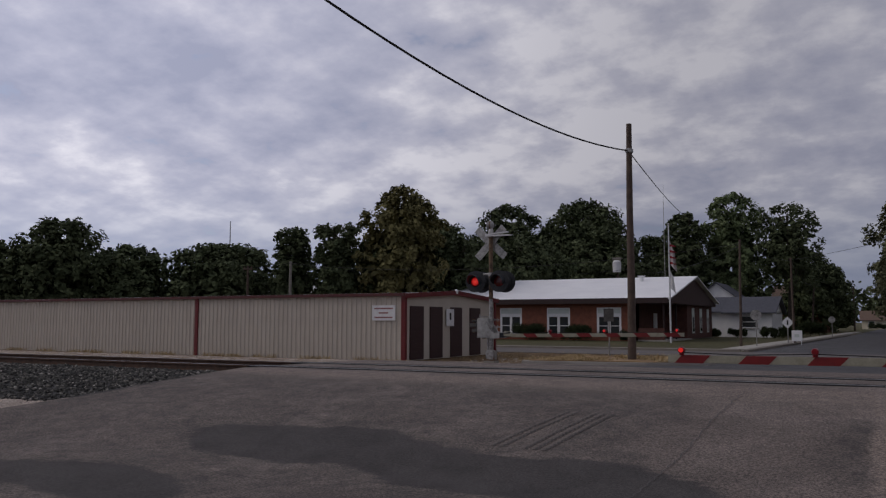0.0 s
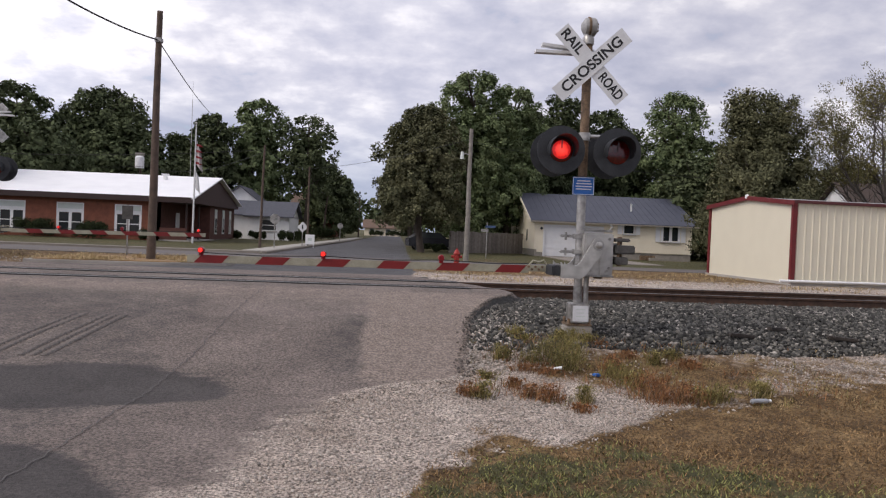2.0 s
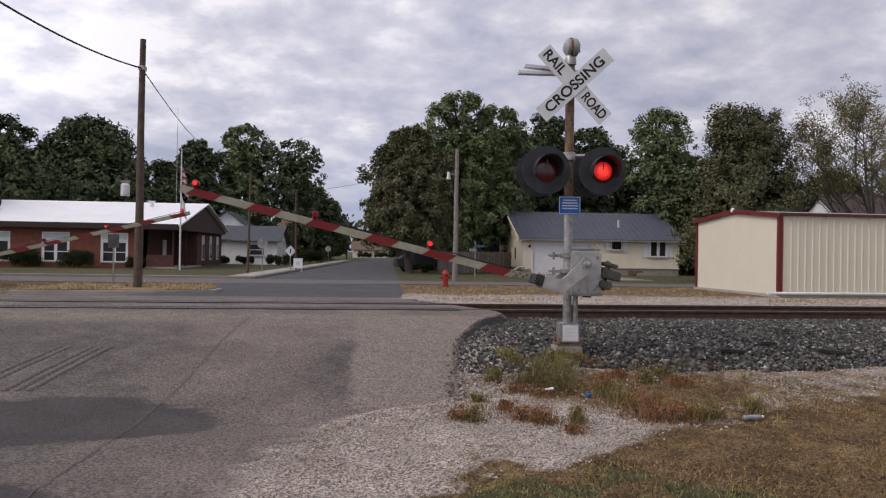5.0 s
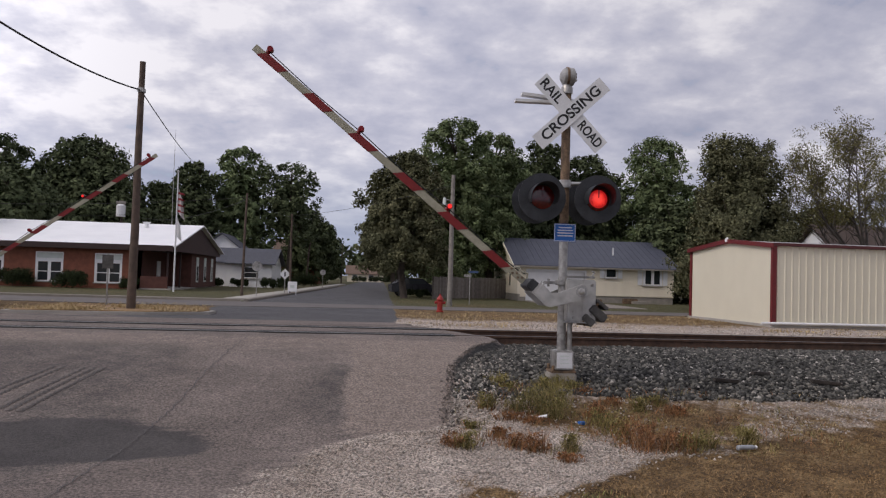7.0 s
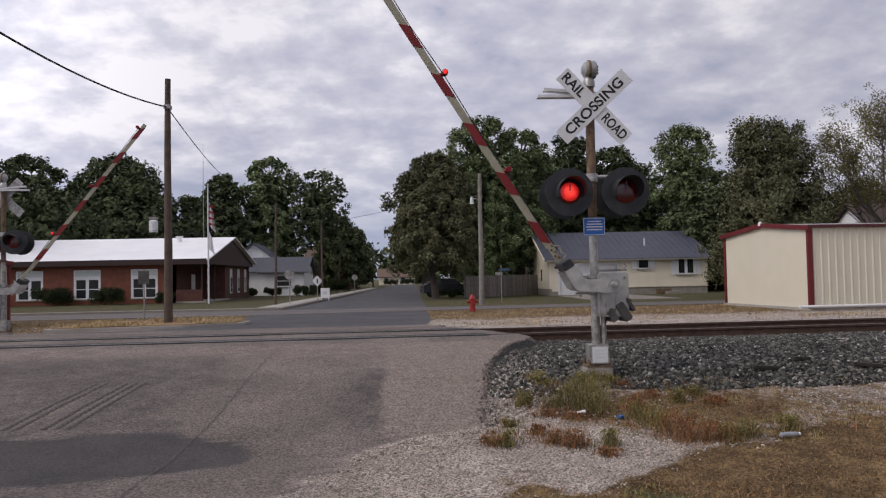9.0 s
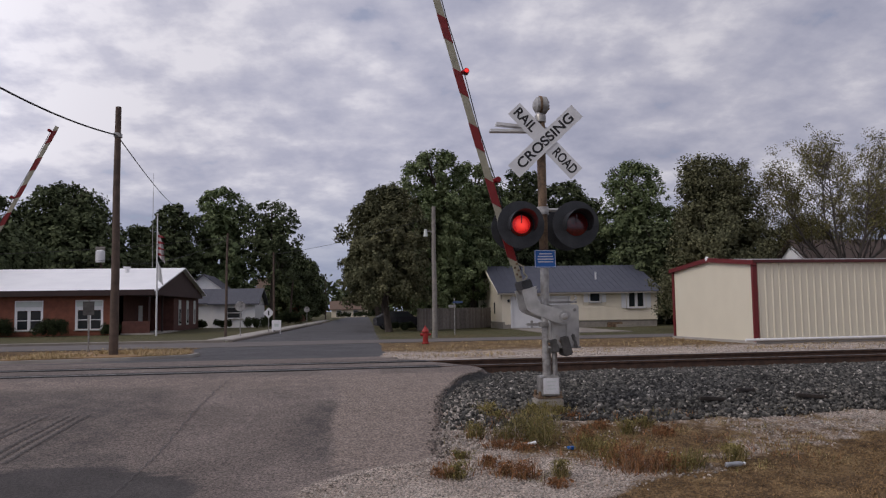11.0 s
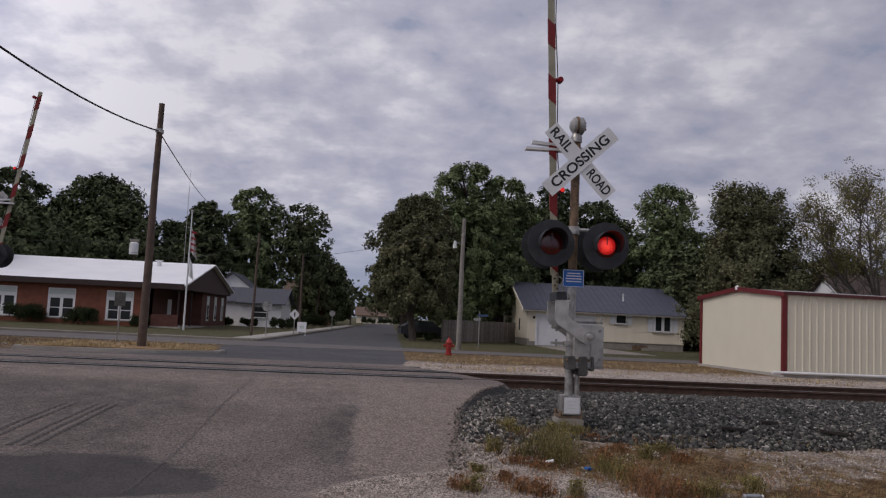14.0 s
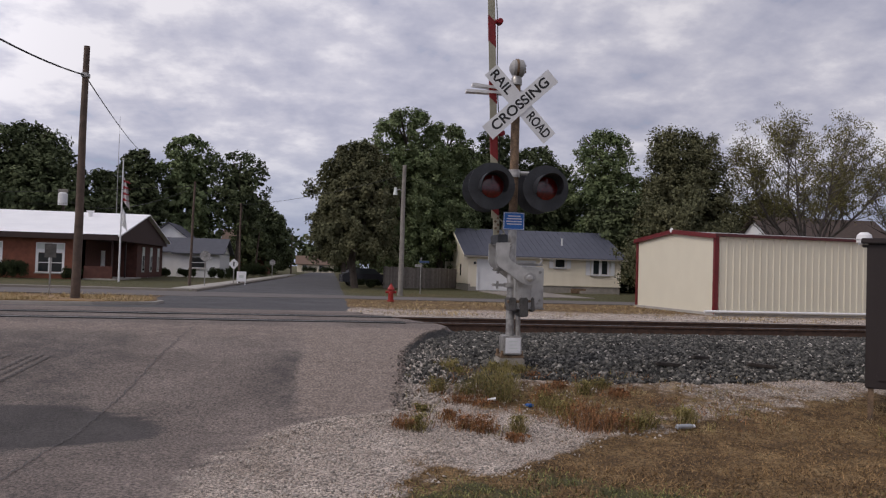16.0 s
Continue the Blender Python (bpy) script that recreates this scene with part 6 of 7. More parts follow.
GREEN, DARK, BRONZE = "full green street tree in late summer leaf", "dense dark green tree", "dense tree with bronzed green leaves"
TREES = [
    # along the street on the right hand
    (2.75, 57.3, 10.5, 5.9, "brown", BRONZE, 0.17, 18000, 0.125, 0.0, None),
    (7.1, 66.0, 15.0, 7.6, "green", GREEN, 0.08, 19000, 0.145, 0.0, None),
    (10.5, 67.5, 14.2, 6.6, "green", GREEN, 0.08, 14000, 0.145, 0.0, None),
    (3.3, 76.0, 12.4, 8.0, "brown", BRONZE, 0.16, 10000, 0.20, 0.0, None),
    (13.0, 73.0, 13.0, 7.5, "dark", DARK, 0.08, 9000, 0.20, 0.0, None),
    (17.0, 76.0, 15.1, 7.4, "dark", "dark evergreen tree with drooping boughs", 0.06, 9500, 0.195, 0.55, None),
    (21.6, 78.0, 14.2, 7.8, "dark", DARK, 0.06, 8000, 0.22, 0.0, None),
    (27.7, 75.0, 15.9, 8.2, "green", GREEN, 0.05, 14000, 0.165, 0.0, None),
    (32.5, 82.0, 12.5, 8.0, "dark", DARK, 0.12, 5000, 0.26, 0.0, None),
    (23.4, 48.2, 10.9, 9.8, "brown", BRONZE, 0.02, 30000, 0.11, 0.60, None),
    (26.2, 66.0, 8.5, 6.5, "dark", DARK, 0.03, 4500, 0.24, 0.0, None),
    (31.5, 68.0, 8.0, 7.0, "brown", BRONZE, 0.03, 4500, 0.24, 0.0, None),
    (4.2, 98.0, 12.0, 9.6, "brown", BRONZE, 0.20, 6500, 0.27, 0.0, None),
    (4.6, 130.0, 12.5, 9.8, "brown", BRONZE, 0.24, 5000, 0.32, 0.0, None),
    (5.4, 165.0, 12.0, 9.5, "dark", DARK, 0.24, 3500, 0.36, 0.0, None),
    # behind the brick building and the white house
    (-43.8, 98.0, 17.0, 11.5, "dark", DARK, 0.08, 7500, 0.32, 0.0, None),
    (-34.0, 100.0, 17.2, 12.0, "dark", DARK, 0.08, 8500, 0.31, 0.0, None),
    (-27.0, 106.0, 12.8, 8.5, "dark", DARK, 0.06, 5500, 0.31, 0.0, None),
    (-22.3, 104.0, 15.4, 7.6, "dark", DARK, 0.06, 6500, 0.29, 0.0, None),
    (-17.0, 108.0, 18.4, 8.6, "green", "broad tree with gaps in its green crown", 0.12, 7000, 0.28, 0.0, None),
    (-10.3, 108.0, 16.6, 8.0, "dark", "open tree with sky showing through its crown", 0.34, 2600, 0.28, 0.0, None),
    (-9.6, 126.0, 11.6, 8.4, "dark", DARK, 0.06, 5000, 0.31, 0.0, None),
    (-8.4, 146.0, 11.0, 7.6, "dark", DARK, 0.06, 4000, 0.34, 0.0, None),
    (-9.6, 172.0, 11.0, 8.4, "dark", DARK, 0.08, 3400, 0.38, 0.0, None),
    (-53.0, 92.0, 15.0, 13.0, "dark", DARK, 0.08, 6000, 0.34, 0.0, None),
    (-30.5, 96.0, 13.0, 10.0, "dark", DARK, 0.08, 5000, 0.34, 0.0, None),
    (-39.5, 104.0, 14.5, 12.0, "dark", DARK, 0.08, 5500, 0.34, 0.0, None),
    (-24.0, 100.0, 9.5, 8.0, "dark", DARK, 0.06, 4200, 0.32, 0.0, None),
    (-48.5, 88.0, 12.5, 11.0, "dark", DARK, 0.08, 5000, 0.34, 0.0, None),
    (-8.6, 134.0, 9.5, 7.0, "dark", DARK, 0.08, 3600, 0.33, 0.0, None),
    (10.5, 84.0, 13.5, 9.0, "dark", DARK, 0.08, 5000, 0.3, 0.0, None),
    (24.5, 86.0, 13.5, 9.0, "dark", DARK, 0.06, 5200, 0.3, 0.0, None),
    (37.5, 78.0, 10.5, 9.0, "dark", DARK, 0.06, 4500, 0.3, 0.0, None),
    (44.0, 74.0, 9.5, 9.0, "brown", BRONZE, 0.06, 4500, 0.3, 0.0, None),
    # behind the long storage building
    (-39.8, 64.0, 14.3, 8.0, "yellow", "tall tree with yellowing upper leaves", 0.1, 7500, 0.26, 0.0, None),
    (-36.0, 69.0, 9.6, 8.0, "dark", DARK, 0.06, 5000, 0.28, 0.0, None),
    (-45.2, 61.0, 10.6, 6.5, "dark", DARK, 0.05, 5000, 0.26, 0.4, None),
    (-49.8, 60.0, 10.4, 6.0, "dark", DARK, 0.05, 4500, 0.26, 0.5, None),
    (-42.5, 66.0, 10.0, 9.0, "dark", DARK, 0.05, 5200, 0.28, 0.0, None),
    (-57.5, 60.0, 9.0, 10.0, "dark", DARK, 0.05, 5200, 0.3, 0.0, None),
    (-33.0, 78.0, 10.5, 9.0, "dark", DARK, 0.06, 5000, 0.3, 0.0, None),
    (-54.5, 54.0, 8.4, 9.0, "dark", DARK, 0.05, 5500, 0.27, 0.0, None),
    (-60.0, 50.0, 8.2, 8.0, "dark", DARK, 0.05, 5000, 0.27, 0.0, None),
    (-64.0, 45.5, 10.4, 9.0, "dark", DARK, 0.05, 5500, 0.28, 0.0, None),
    (-69.0, 42.0, 8.4, 8.0, "dark", DARK, 0.05, 5000, 0.28, 0.0, None),
    (-77.0, 38.0, 9.4, 10.0, "dark", DARK, 0.05, 5000, 0.3, 0.0, None),
]
for k, (x, y, h, w, leaf, label, low, n, size, cone, bark) in enumerate(TREES):
    tree(x, y, h, w, leaf, label, 100 + k, low, n, size, cone, bark)
BARE = "half-bare tree with pale branches and few yellow leaves"
for k, (x, y, h, w, n) in enumerate(((30.9, 46.5, 12.2, 12.4, 7500), (38.8, 45.5, 12.2, 10.0, 4600))):
    tree(x, y, h, w, "yellow", BARE, 300 + k, 0.2, n, 0.125, 0.0, M_PALEBARK, True)

# far woods close the horizon
rs = np.random.RandomState(9)
cs, rr = [], []
for k in range(150):
    a = radians(-75 + 150 * k / 149 + rs.uniform(-0.4, 0.4))
    d = rs.uniform(215, 260) if abs(math.degrees(a)) < 8 else rs.uniform(150, 230)
    for j in range(5):
        cs.append((d * math.sin(a) + rs.uniform(-4, 4), d * math.cos(a) + rs.uniform(-4, 4), rs.uniform(1.0, 8.5)))
        rr.append(rs.uniform(2.4, 4.4))
woods = leaf_cloud("far_woods", rs, cs, rr, 42000, 0.85, LEAF["dark"], None, 0.85)
tagged(woods, "distant dark belt of trees along the horizon", "woods", kind="stuff")


def bush(x, y, w, h, seed, depth=None):
    rs = np.random.RandomState(seed)
    b = thing("bush", pose(x, y, -0.02), "clipped dark green bush in front of the wall", "bush", "bushes along the buildings")
    n = max(10, int(w * 9))
    c = [(rs.uniform(-0.38, 0.38) * w, rs.uniform(-0.2, 0.2) * (depth or w), h * rs.uniform(0.25, 0.70)) for i in range(n)]
    r = [h * rs.uniform(0.22, 0.30) for i in range(n)]
    leaf_cloud("foliage", rs, c, r, int(2200 * w), 0.06, LEAF["bush"], b, 0.95)
    part("stem", Mesh().tube([(0, 0, 0), (0.05, 0, h * 0.5)], [0.05, 0.02], 6), M_BARK, b)
    return b


for k, (x, y, w, h) in enumerate(((-25.6, 60.9, 3.2, 1.55), (-21.4, 60.9, 2.8, 1.45), (-17.4, 61.2, 1.5, 1.0), (-30.5, 60.9, 2.6, 1.2), (-12.6, 82.6, 2.2, 1.0), (-15.4, 83.6, 2.0, 1.0),
                                  (-9.0, 79.0, 2.4, 1.2), (-8.3, 84.0, 1.6, 1.3), (-36.0, 60.9, 2.6, 1.2), (-7.3, 96.0, 3.5, 1.8), (3.9, 60.5, 2.4, 0.7), (-1.6, 193.5, 4, 1.6), (2.4, 193.5, 4, 1.5))):
    bush(x, y, w, h, 500 + k)


# ---- loose stones, grass and weeds ----
M_STRAW = material("straw", (0.46, 0.355, 0.195), (0.33, 0.25, 0.135), 0.7, 0.85, spread=0.4, island=True, spec=0.15)

def stones(name, rs, x, y, z, size, mat, label, category, parent=None):
    """Small angular stones: squashed, turned octahedra."""
    n = len(x)
    base = np.array([(1, 0, 0), (0, 1, 0), (-1, 0, 0), (0, -1, 0), (0, 0, 0.75), (0, 0, -0.75)], dtype=float)
    tri = np.array([(0, 1, 4), (1, 2, 4), (2, 3, 4), (3, 0, 4), (1, 0, 5), (2, 1, 5), (3, 2, 5), (0, 3, 5)])
    v = base[None] * rs.uniform(0.55, 1.25, (n, 6, 3)) * size[:, None, None]
    a, b = rs.uniform(0, 6.28, n), rs.uniform(-0.9, 0.9, n)
    ca, sa, cb, sb = np.cos(a), np.sin(a), np.cos(b), np.sin(b)
    X = v[..., 0] * cb[:, None] + v[..., 2] * sb[:, None]
    Z = -v[..., 0] * sb[:, None] + v[..., 2] * cb[:, None]
    w = np.stack([X * ca[:, None] - v[..., 1] * sa[:, None], X * sa[:, None] + v[..., 1] * ca[:, None], Z], -1) + np.stack([x, y, z], -1)[:, None]
    verts = w.reshape(-1, 3)
    idx = (tri[None] + 6 * np.arange(n)[:, None, None]).reshape(-1)
    me = bpy.data.meshes.new(name)
    me.vertices.add(len(verts))
    me.vertices.foreach_set("co", verts.astype(np.float32).ravel())
    me.loops.add(len(idx))
    me.loops.foreach_set("vertex_index", idx.astype(np.int32))
    me.polygons.add(len(idx) // 3)
    me.polygons.foreach_set("loop_start", np.arange(0, len(idx), 3, dtype=np.int32))
    me.materials.append(mat)
    me.update(calc_edges=True)
    return tagged(new(name, me), label, category, kind="stuff")


rs = np.random.RandomState(21)


def bank_z(x, y):
    return land(x, y, BANK_Y, BANK_Z) + 0.012 * waves(x, y, 1.3)


def ballast(x0, x1, n, keep, size=0.028):
    x = rs.uniform(x0, x1, n)
    v = rs.uniform(9.3, 17.0, n)
    y = v + SLANT * x
    d = np.abs(v - TRACK_Y)
    ok = (d > 0.80) & (rs.uniform(0, 1, n) < keep(v)) & (v + 0.12 * waves(x, y, 1.0) > 9.38)
    x, y = x[ok], y[ok]
    east = x > np.interp(y, EDGE_Y, EDGE_X) - 0.05
    west = x < np.interp(y, WEST_Y, WEST_X) + 0.05
    ok = east | west
    x, y = x[ok], y[ok]
    s = size * rs.uniform(0.6, 1.5, len(x))
    stones("ballast_stones", rs, x, y, bank_z(x, y) + s * 0.25, s, M_STONE, "dark angular ballast stones beside the rails", "ballast")


near_side = lambda v: np.where(v < 13.6, 1.0, 0.15)
ballast(0.9, 12.5, 62000, near_side, 0.031)
ballast(-24, -11.2, 24000, near_side, 0.032)
n = 40000
x, y = rs.uniform(-1.6, 8.5, n), rs.uniform(3.6, 10.0, n)
mk = masks(x, y)
ok = (rs.uniform(0, 1, n) < mk[:, 1] * (1 - 0.9 * mk[:, 3]) * (1 - np.clip(1.6 * mk[:, 0], 0, 1)) * np.where(x > 3.5, 0.8 * (mk[:, 1] > 0.4), 1.0))
x, y = x[ok], y[ok]
s = 0.0095 * rs.uniform(0.5, 2.0, len(x)) * np.where(x > 3.0, 1.2, 1.0)
onr = (x < np.interp(y, EDGE_Y, EDGE_X) + 0.3)
stones("gravel_chips", rs, x, y, np.where(onr, land(x, y, LAND_Y, ROAD_Z), bank_z(x, y)) + s * 0.3, s, M_PEBBLE, "pale limestone chips strewn over the verge", "gravel")


x, y = rs.uniform(0.95, 2.0, 2600), rs.uniform(8.6, 11.6, 2600)
ok = (x > np.interp(y, EDGE_Y, EDGE_X) + 0.08) & (rs.uniform(0, 1, 2600) < 0.6 - 0.4 * (x - np.interp(y, EDGE_Y, EDGE_X)))
x, y = x[ok], y[ok]
s = 0.02 * rs.uniform(0.5, 1.6, len(x))
stones("edge_gravel", rs, x, y, bank_z(x, y) + s * 0.5, s, M_PEBBLE, "pale stones mixed into the ballast beside the road", "gravel")


y = rs.uniform(8.3, 12.9, 800)
x = np.interp(y, EDGE_Y, EDGE_X) + rs.normal(0.07, 0.06, 800)
s = 0.016 * rs.uniform(0.5, 1.7, 800)
M_CRUMB = material("broken_asphalt", (0.20, 0.17, 0.148), (0.08, 0.068, 0.06), 9, 0.9, 0.2, 50, spread=0.5, island=True)
stones("asphalt_crumbs", rs, x, y, np.where(x < np.interp(y, EDGE_Y, EDGE_X) + 0.03, land(x, y, LAND_Y, ROAD_Z), bank_z(x, y)) + s * 0.3, s, M_CRUMB, "dark crumbs of broken asphalt along the road's edge", "gravel")


def blades(name, rs, x, y, z, height, lean, width, mat, label="", category="", parent=None):
    """Bent blades of grass, two triangles each."""
    n = len(x)
    a = rs.uniform(0, 6.28, n)
    l = rs.uniform(0.1, 1.0, n) * lean
    h = height * rs.uniform(0.45, 1.2, n)
    b = np.stack([x, y, z], -1)
    side = np.stack([np.cos(a), np.sin(a), 0 * a], -1) * width
    d = a + rs.uniform(-1, 1, n) + 1.57
    tip = b + np.stack([np.cos(d) * l * h, np.sin(d) * l * h, h], -1)
    quad = np.stack([b - side, b + side, tip + side * 0.15, tip - side * 0.15], 1).reshape(-1, 3)
    ob = new(name, raw_mesh(name, quad, 4, mat))
    if parent is not None:
        ob.parent = parent
        return ob
    return tagged(ob, label, category, kind="stuff")


def verge_points(n, x0, x1, y0, y1):
    x, y = rs.uniform(x0, x1, n), rs.uniform(y0, y1, n)
    mk = masks(x, y)
    free = (1 - mk[:, 0]) * (1 - mk[:, 1]) * (1 - mk[:, 3])
    return x, y, free, mk[:, 2]


x, y, free, green = verge_points(130000, -1.0, 9.5, 3.2, 9.0)
patch = 0.5 + 0.5 * waves(x, y, 1.7, 2.0)
ok = rs.uniform(0, 1, len(x)) < free * (0.35 + 0.65 * patch)
ok &= rs.uniform(0, 1, len(x)) > 0.85 * green
blades("dry_grass", rs, x[ok], y[ok], bank_z(x[ok], y[ok]) - 0.004, np.where(y[ok] > 6.3, 0.020, 0.030), 2.0, 0.005, M_DRY, "short dry brown grass on the verge", "grass")
x, y, free, green = verge_points(120000, -1.0, 9.5, 3.2, 8.0)
ok = rs.uniform(0, 1, len(x)) < free * green * 0.9
blades("green_grass", rs, x[ok], y[ok], bank_z(x[ok], y[ok]) - 0.004, 0.026 + 0.018 * np.clip(waves(x[ok], y[ok], 3.1, 2.0), -0.5, 1), 1.9, 0.006, M_LAWN, "short green grass on the verge", "grass")

TUFTS = [  # x, y, spread, height, colour
    (2.30, 9.55, 0.20, 0.22, "pale"), (2.05, 9.30, 0.20, 0.28, "pale"), (2.22, 9.05, 0.22, 0.28, "green"), (1.98, 8.85, 0.20, 0.30, "green"), (2.15, 8.72, 0.16, 0.28, "pale"),
    (1.72, 10.0, 0.20, 0.17, "green"), (1.80, 9.75, 0.16, 0.12, "green"), (1.42, 9.02, 0.12, 0.24, "green"), (1.75, 8.95, 0.20, 0.26, "green"), (1.62, 8.62, 0.22, 0.12, "rust"), (1.85, 8.55, 0.18, 0.10, "rust"),
    (2.60, 8.75, 0.16, 0.22, "rust"), (2.58, 8.45, 0.22, 0.24, "green"), (2.66, 8.20, 0.20, 0.22, "green"), (2.85, 8.05, 0.26, 0.24, "rust"), (2.80, 7.75, 0.24, 0.24, "rust"), (3.05, 7.70, 0.22, 0.26, "rust"),
    (3.25, 7.72, 0.20, 0.22, "green"), (3.42, 7.75, 0.18, 0.24, "green"), (0.90, 7.72, 0.15, 0.16, "rust"), (1.02, 7.68, 0.12, 0.20, "pale"), (1.14, 8.30, 0.10, 0.12, "green"),
    (1.50, 7.75, 0.16, 0.18, "rust"), (1.68, 7.65, 0.16, 0.22, "rust"), (1.40, 8.05, 0.10, 0.13, "rust"), (2.02, 7.62, 0.09, 0.22, "pale"), (1.92, 7.32, 0.14, 0.11, "rust"),
    (3.20, 9.05, 0.12, 0.22, "green"), (3.50, 9.35, 0.15, 0.16, "green"), (3.60, 8.95, 0.15, 0.13, "rust"), (2.95, 9.30, 0.18, 0.10, "rust"), (3.92, 7.90, 0.12, 0.24, "pale"), (4.05, 8.25, 0.16, 0.09, "pale"),
    (5.9, 7.3, 0.13, 0.14, "green"), (2.7, 9.75, 0.2, 0.08, "rust"), (2.42, 9.85, 0.15, 0.22, "pale"), (2.62, 9.85, 0.15, 0.16, "pale"), (2.25, 9.85, 0.15, 0.18, "green"),
]
for k, (x0, y0, spread, h, kind) in enumerate(TUFTS):
    h *= 0.85
    r2 = np.random.RandomState(700 + k)
    t = thing("weed_tuft", pose(0, 0, 0), {"rust": "rust-brown weeds on the gravel", "green": "dull green weeds on the gravel", "pale": "straw-coloured grass tuft on the gravel"}[kind], "weeds", "weeds round the signal")
    n = 95
    x, y = x0 + r2.normal(size=n) * spread * 0.42, y0 + r2.normal(size=n) * spread * 0.36
    mat = {"rust": M_RUSTWEED, "green": M_GREENBLADE, "pale": M_GREENBLADE}[kind]
    z = bank_z(x, y) - 0.01
    tagged(blades("blade_clump", r2, x, y, z, h, 0.8, 0.0036, mat, parent=t), kind="stuff")
    m2 = M_DRY if kind != "pale" else M_STRAW
    tagged(blades("dead_clump", r2, x[:50], y[:50], z[:50], h * 0.85, 1.3, 0.0034, m2, parent=t), kind="stuff")
    # small leaves and seed heads up the stalks
    stalk = [(x0 + r2.normal() * spread * 0.4, y0 + r2.normal() * spread * 0.35, float(bank_z(x0, y0)) + h * r2.uniform(0.15, 0.85)) for i in range(22)]
    clump = leaf_cloud("leaf_clump", r2, stalk, [h * 0.16] * 22, 420, 0.011, mat, t)
    tagged(clump, kind="stuff")
# loose weeds between the tufts, and straw on the far strip
r3 = np.random.RandomState(61)
for mat, n, name, label in ((M_RUSTWEED, 1500, "low_weeds", "thin rust-brown weeds over the gravel"), (M_GREENBLADE, 900, "low_weeds", "thin olive weeds over the gravel"), (M_STRAW, 7000, "straw", "pale dead stalks over the gravel")):
    x, y = r3.uniform(1.0, 5.2 if n < 7000 else 9.5, n * 3), r3.uniform(7.5, 9.9, n * 3)
    ok = (waves(x, y, 1.9, 4.0 + n * 0.001) + 0.5 * waves(x, y, 5.0, 1.0) > 0.25) & (r3.uniform(0, 1, n * 3) < (np.clip(1.2 - 0.3 * np.abs(x - 2.6), 0, 1) if n < 7000 else step(2.2, 4.0, x)))
    blades(name, r3, x[ok], y[ok], bank_z(x[ok], y[ok]) - 0.005, 0.08 if n < 7000 else 0.03, 1.4, 0.0045, mat, label, "weeds")
x, y = r3.uniform(-16, 30, 30000), r3.uniform(19.5, 37.0, 30000)
mk = masks(x, y)
ok = (mk[:, 0] < 0.2) & (waves(x, y, 0.45, 2.0) + 0.5 * waves(x, y, 1.6) > 0.42 - 0.3 * step(28.5, 31, y)) & ~((x < -15.5) & (y > 25)) & ~((x > 15.5) & (y > 29.5))
blades("straw_grass", r3, x[ok], y[ok], land(x[ok], y[ok], BANK_Y, BANK_Z), 0.09, 1.6, 0.014, M_STRAW, "short straw-coloured grass beyond the track", "grass")
x = r3.uniform(-60, -16.2, 5000)
y = 25.45 + 0.0087 * (x + 15.9) - np.abs(r3.normal(0, 0.18, 5000))
ok = waves(x, y * 0.2, 0.8, 3.0) > -0.1
blades("wall_grass", r3, x[ok], y[ok], land(x[ok], y[ok], BANK_Y, BANK_Z), 0.16, 1.2, 0.012, M_STRAW, "dead grass along the foot of the storage wall", "grass")
x, y = r3.uniform(-11.2, -5.6, 5000), r3.uniform(26.9, 31.0, 5000)
ok = (y > 27.0 + 0.25 * (x + 9)) & (y < 31.0 - 0.6 * np.clip(x + 7.2, 0, 9)) & (waves(x, y, 0.9, 1.0) > 0.0)
blades("island_straw", r3, x[ok], y[ok], 0.128 + 0 * x[ok], 0.10, 1.6, 0.014, M_STRAW, "straw-coloured grass on the island", "grass")
x, y = r3.uniform(-14, 28, 16000), r3.uniform(16.8, 30.0, 16000)
mk = masks(x, y)
ok = (mk[:, 0] < 0.3) & (waves(x, y, 0.7, 5.0) > -0.35) & ~((x < -15.5) & (y > 25)) & ~((x > 15.5) & (y > 29.4))
x, y = x[ok], y[ok]
s = 0.022 * r3.uniform(0.5, 1.6, len(x))
stones("far_gravel", r3, x, y, land(x, y, BANK_Y, BANK_Z) + s * 0.3, s, M_PEBBLE, "pale gravel beyond the track", "gravel")
# leaf-like old boards of driftwood on the stones
for x0, y0, a in ((4.75, 10.15, 12), (6.15, 10.2, -8), (5.45, 10.6, 30)):
    ob = new("wood_scrap", Mesh().box(-0.2, 0.2, -0.035, 0.035, 0, 0.05, b=0.012).mesh("wood_scrap", M_TIE))
    ob.matrix_basis = pose(x0, y0, float(bank_z(x0, y0)) + 0.03, 4, 5, a)
    tagged(ob, "dark broken tie scrap on the ballast", "wood")


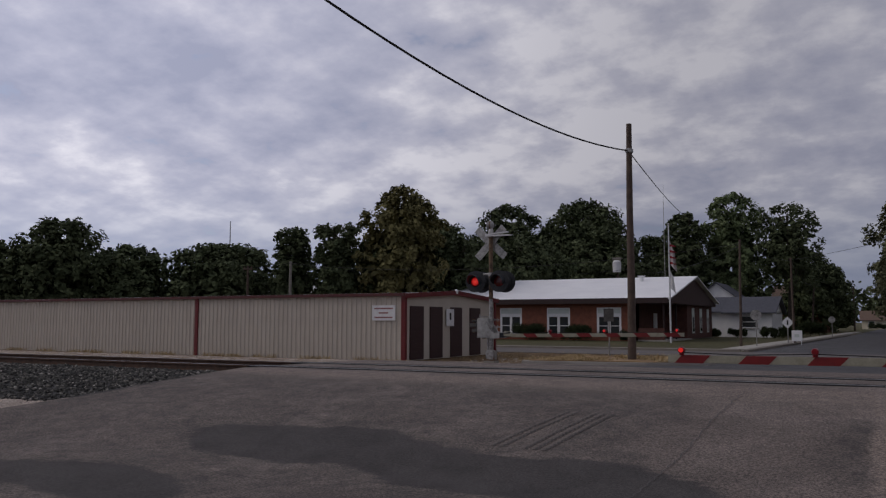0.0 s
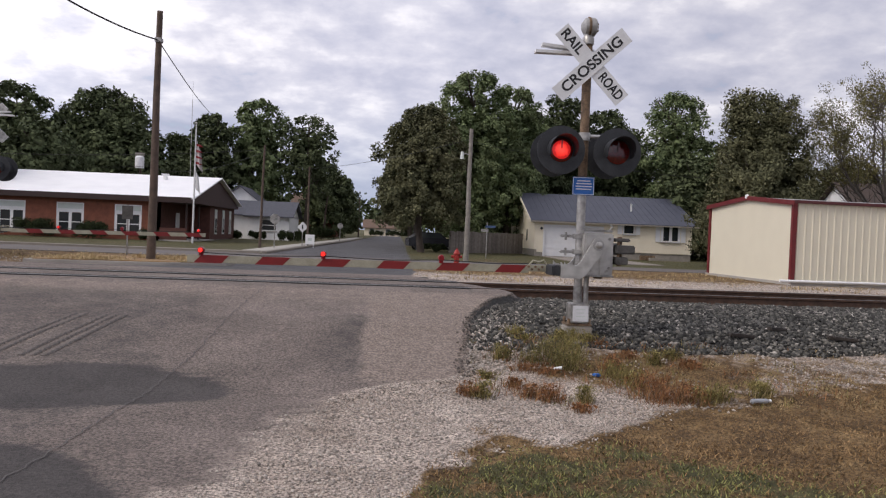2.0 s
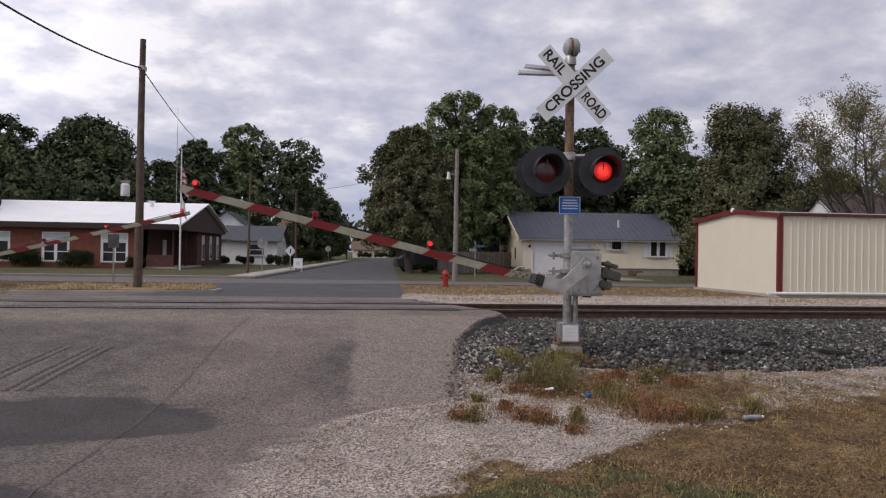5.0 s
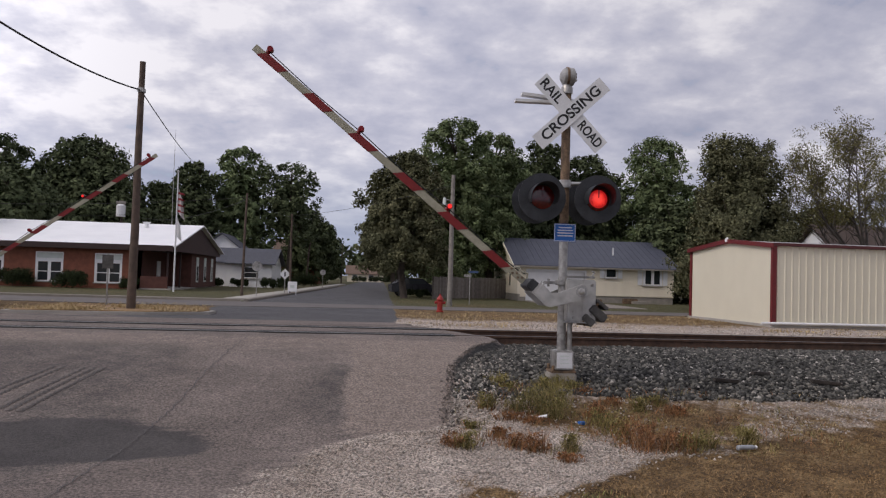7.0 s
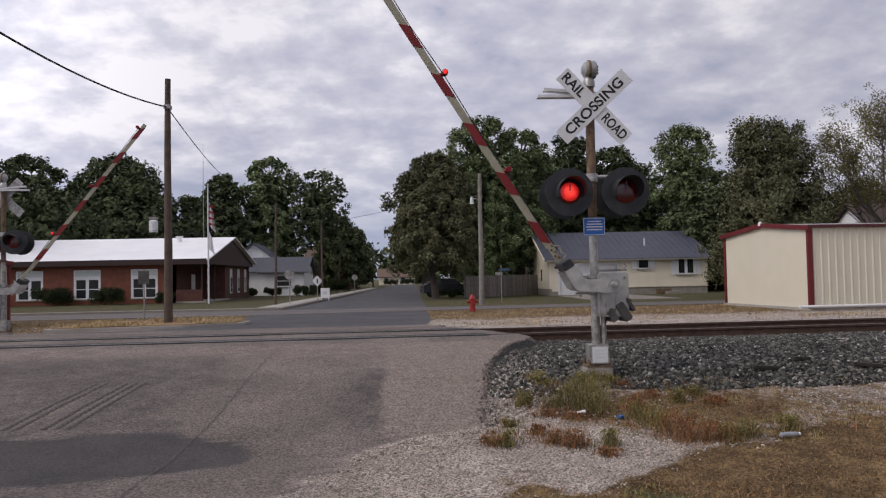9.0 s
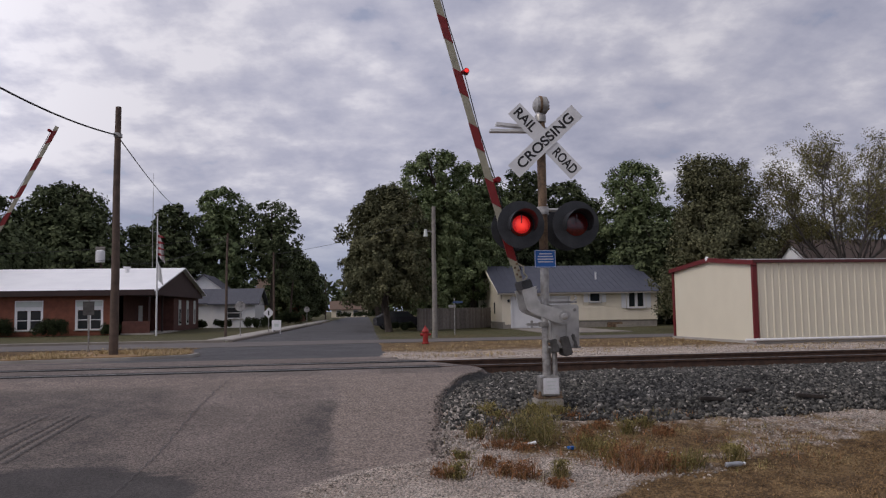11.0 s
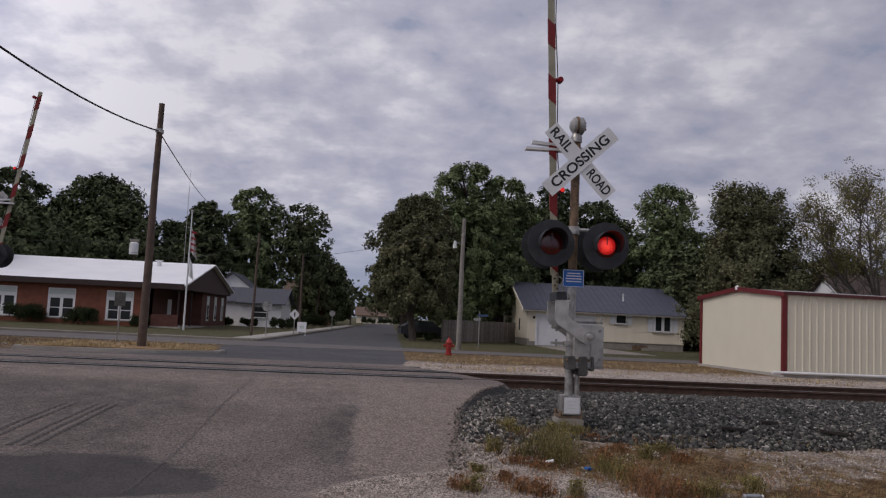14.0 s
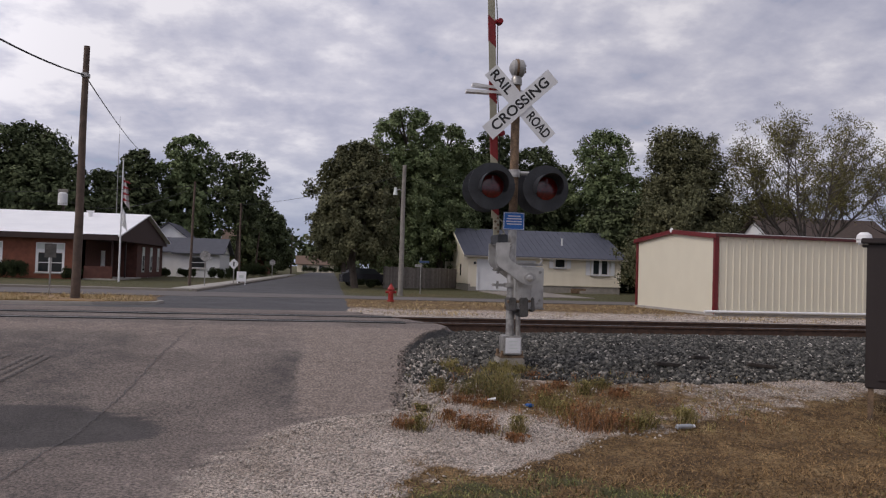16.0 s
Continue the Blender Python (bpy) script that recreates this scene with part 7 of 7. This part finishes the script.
# ---- what moves ----
LEFT_LIT = [(0.62, 1.24), (1.84, 2.40), (2.88, 3.60), (4.2, 4.75), (5.3, 5.90), (6.34, 6.97), (7.54, 8.12), (8.68, 9.25), (9.8, 10.3), (10.9, 11.55), (12.12, 12.77), (13.28, 13.92), (14.38, 14.72)]
RIGHT_LIT = [(0.06, 0.60), (1.26, 1.82), (2.42, 2.90), (3.62, 4.16), (4.8, 5.25), (5.92, 6.32), (6.93, 7.52), (8.14, 8.66), (9.3, 9.75), (10.35, 10.85), (11.6, 12.08), (12.79, 13.26), (13.95, 14.36)]
NEAR_GATE = [(0, -0.2), (3.7, -0.2), (4.1, 1.1), (4.6, 7.5), (5.2, 16.6), (5.8, 25.3), (6.0, 28.6), (6.5, 34.4), (7.0, 39.3), (7.5, 44.2), (8.0, 49.1), (8.5, 53.7), (9.0, 58.0), (10.2, 67.7), (11.5, 78.8), (12.0, 82.1), (12.5, 85.9), (13.0, 88.2), (13.5, 87.2), (14.0, 87.5), (16.0, 87.5)]
FAR_GATE = [(0, 0.8), (3.7, 0.8), (4.1, 2), (4.6, 9.0), (5.2, 16.0), (6.0, 26.2), (6.5, 31.4), (7.0, 36.1), (7.5, 39.6), (8.0, 43.7), (8.5, 48.2), (9.0, 52.2), (10.5, 60.8), (12.5, 72.3), (13.0, 75), (13.5, 78), (14.0, 81), (14.5, 83.6), (15.0, 85.5), (15.4, 86.5), (16.0, 87)]


def blink(lit, on, off):
    """Rows that bring a lamp face forward while it is lit."""
    rows = [(0.0, on if lit and lit[0][0] <= 0 else off)]
    for a, b in lit:
        for t, m in ((a, off), (a + 0.04, on), (b - 0.02, on), (b + 0.02, off)):
            if t > rows[-1][0] + 0.01:
                rows.append((t, m))
    if rows[-1][0] < 16:
        rows.append((16.0, rows[-1][1]))
    return rows


def motions():
    left0 = [(0.0, 0.04)] + LEFT_LIT
    for (sig, lamps, arm, gate_lamps), rows in ((near_signal, NEAR_GATE), (far_signal, FAR_GATE)):
        walk(arm, [(t, pose(*PIVOT, 0, a, 0)) for t, a in rows])
        flip = sig is far_signal[0]
        for (key, face), lamp in lamps.items():
            # on each face the lamp to the viewer's left flashes with the near left lamp
            seen_left = (key == "a") != flip
            walk(lamp, blink(left0 if seen_left else RIGHT_LIT, pose(0, -0.004, 0), pose(0, 0.06, 0)))
        for lamp, lx, face in gate_lamps:
            on, off = pose(lx, 0.37 + face * 0.055, -0.235), pose(lx, 0.37 + face * 0.02, -0.235)
            if lx < -4.5:
                walk(lamp, blink([(0.0, 5.3)], on, off))
            else:
                lit = left0 if (lx == GATE_LAMPS[1]) != flip else RIGHT_LIT
                walk(lamp, blink([(max(a - 0.15, 0), b - 0.15) for a, b in lit if b > 0.25], on, off))


motions()
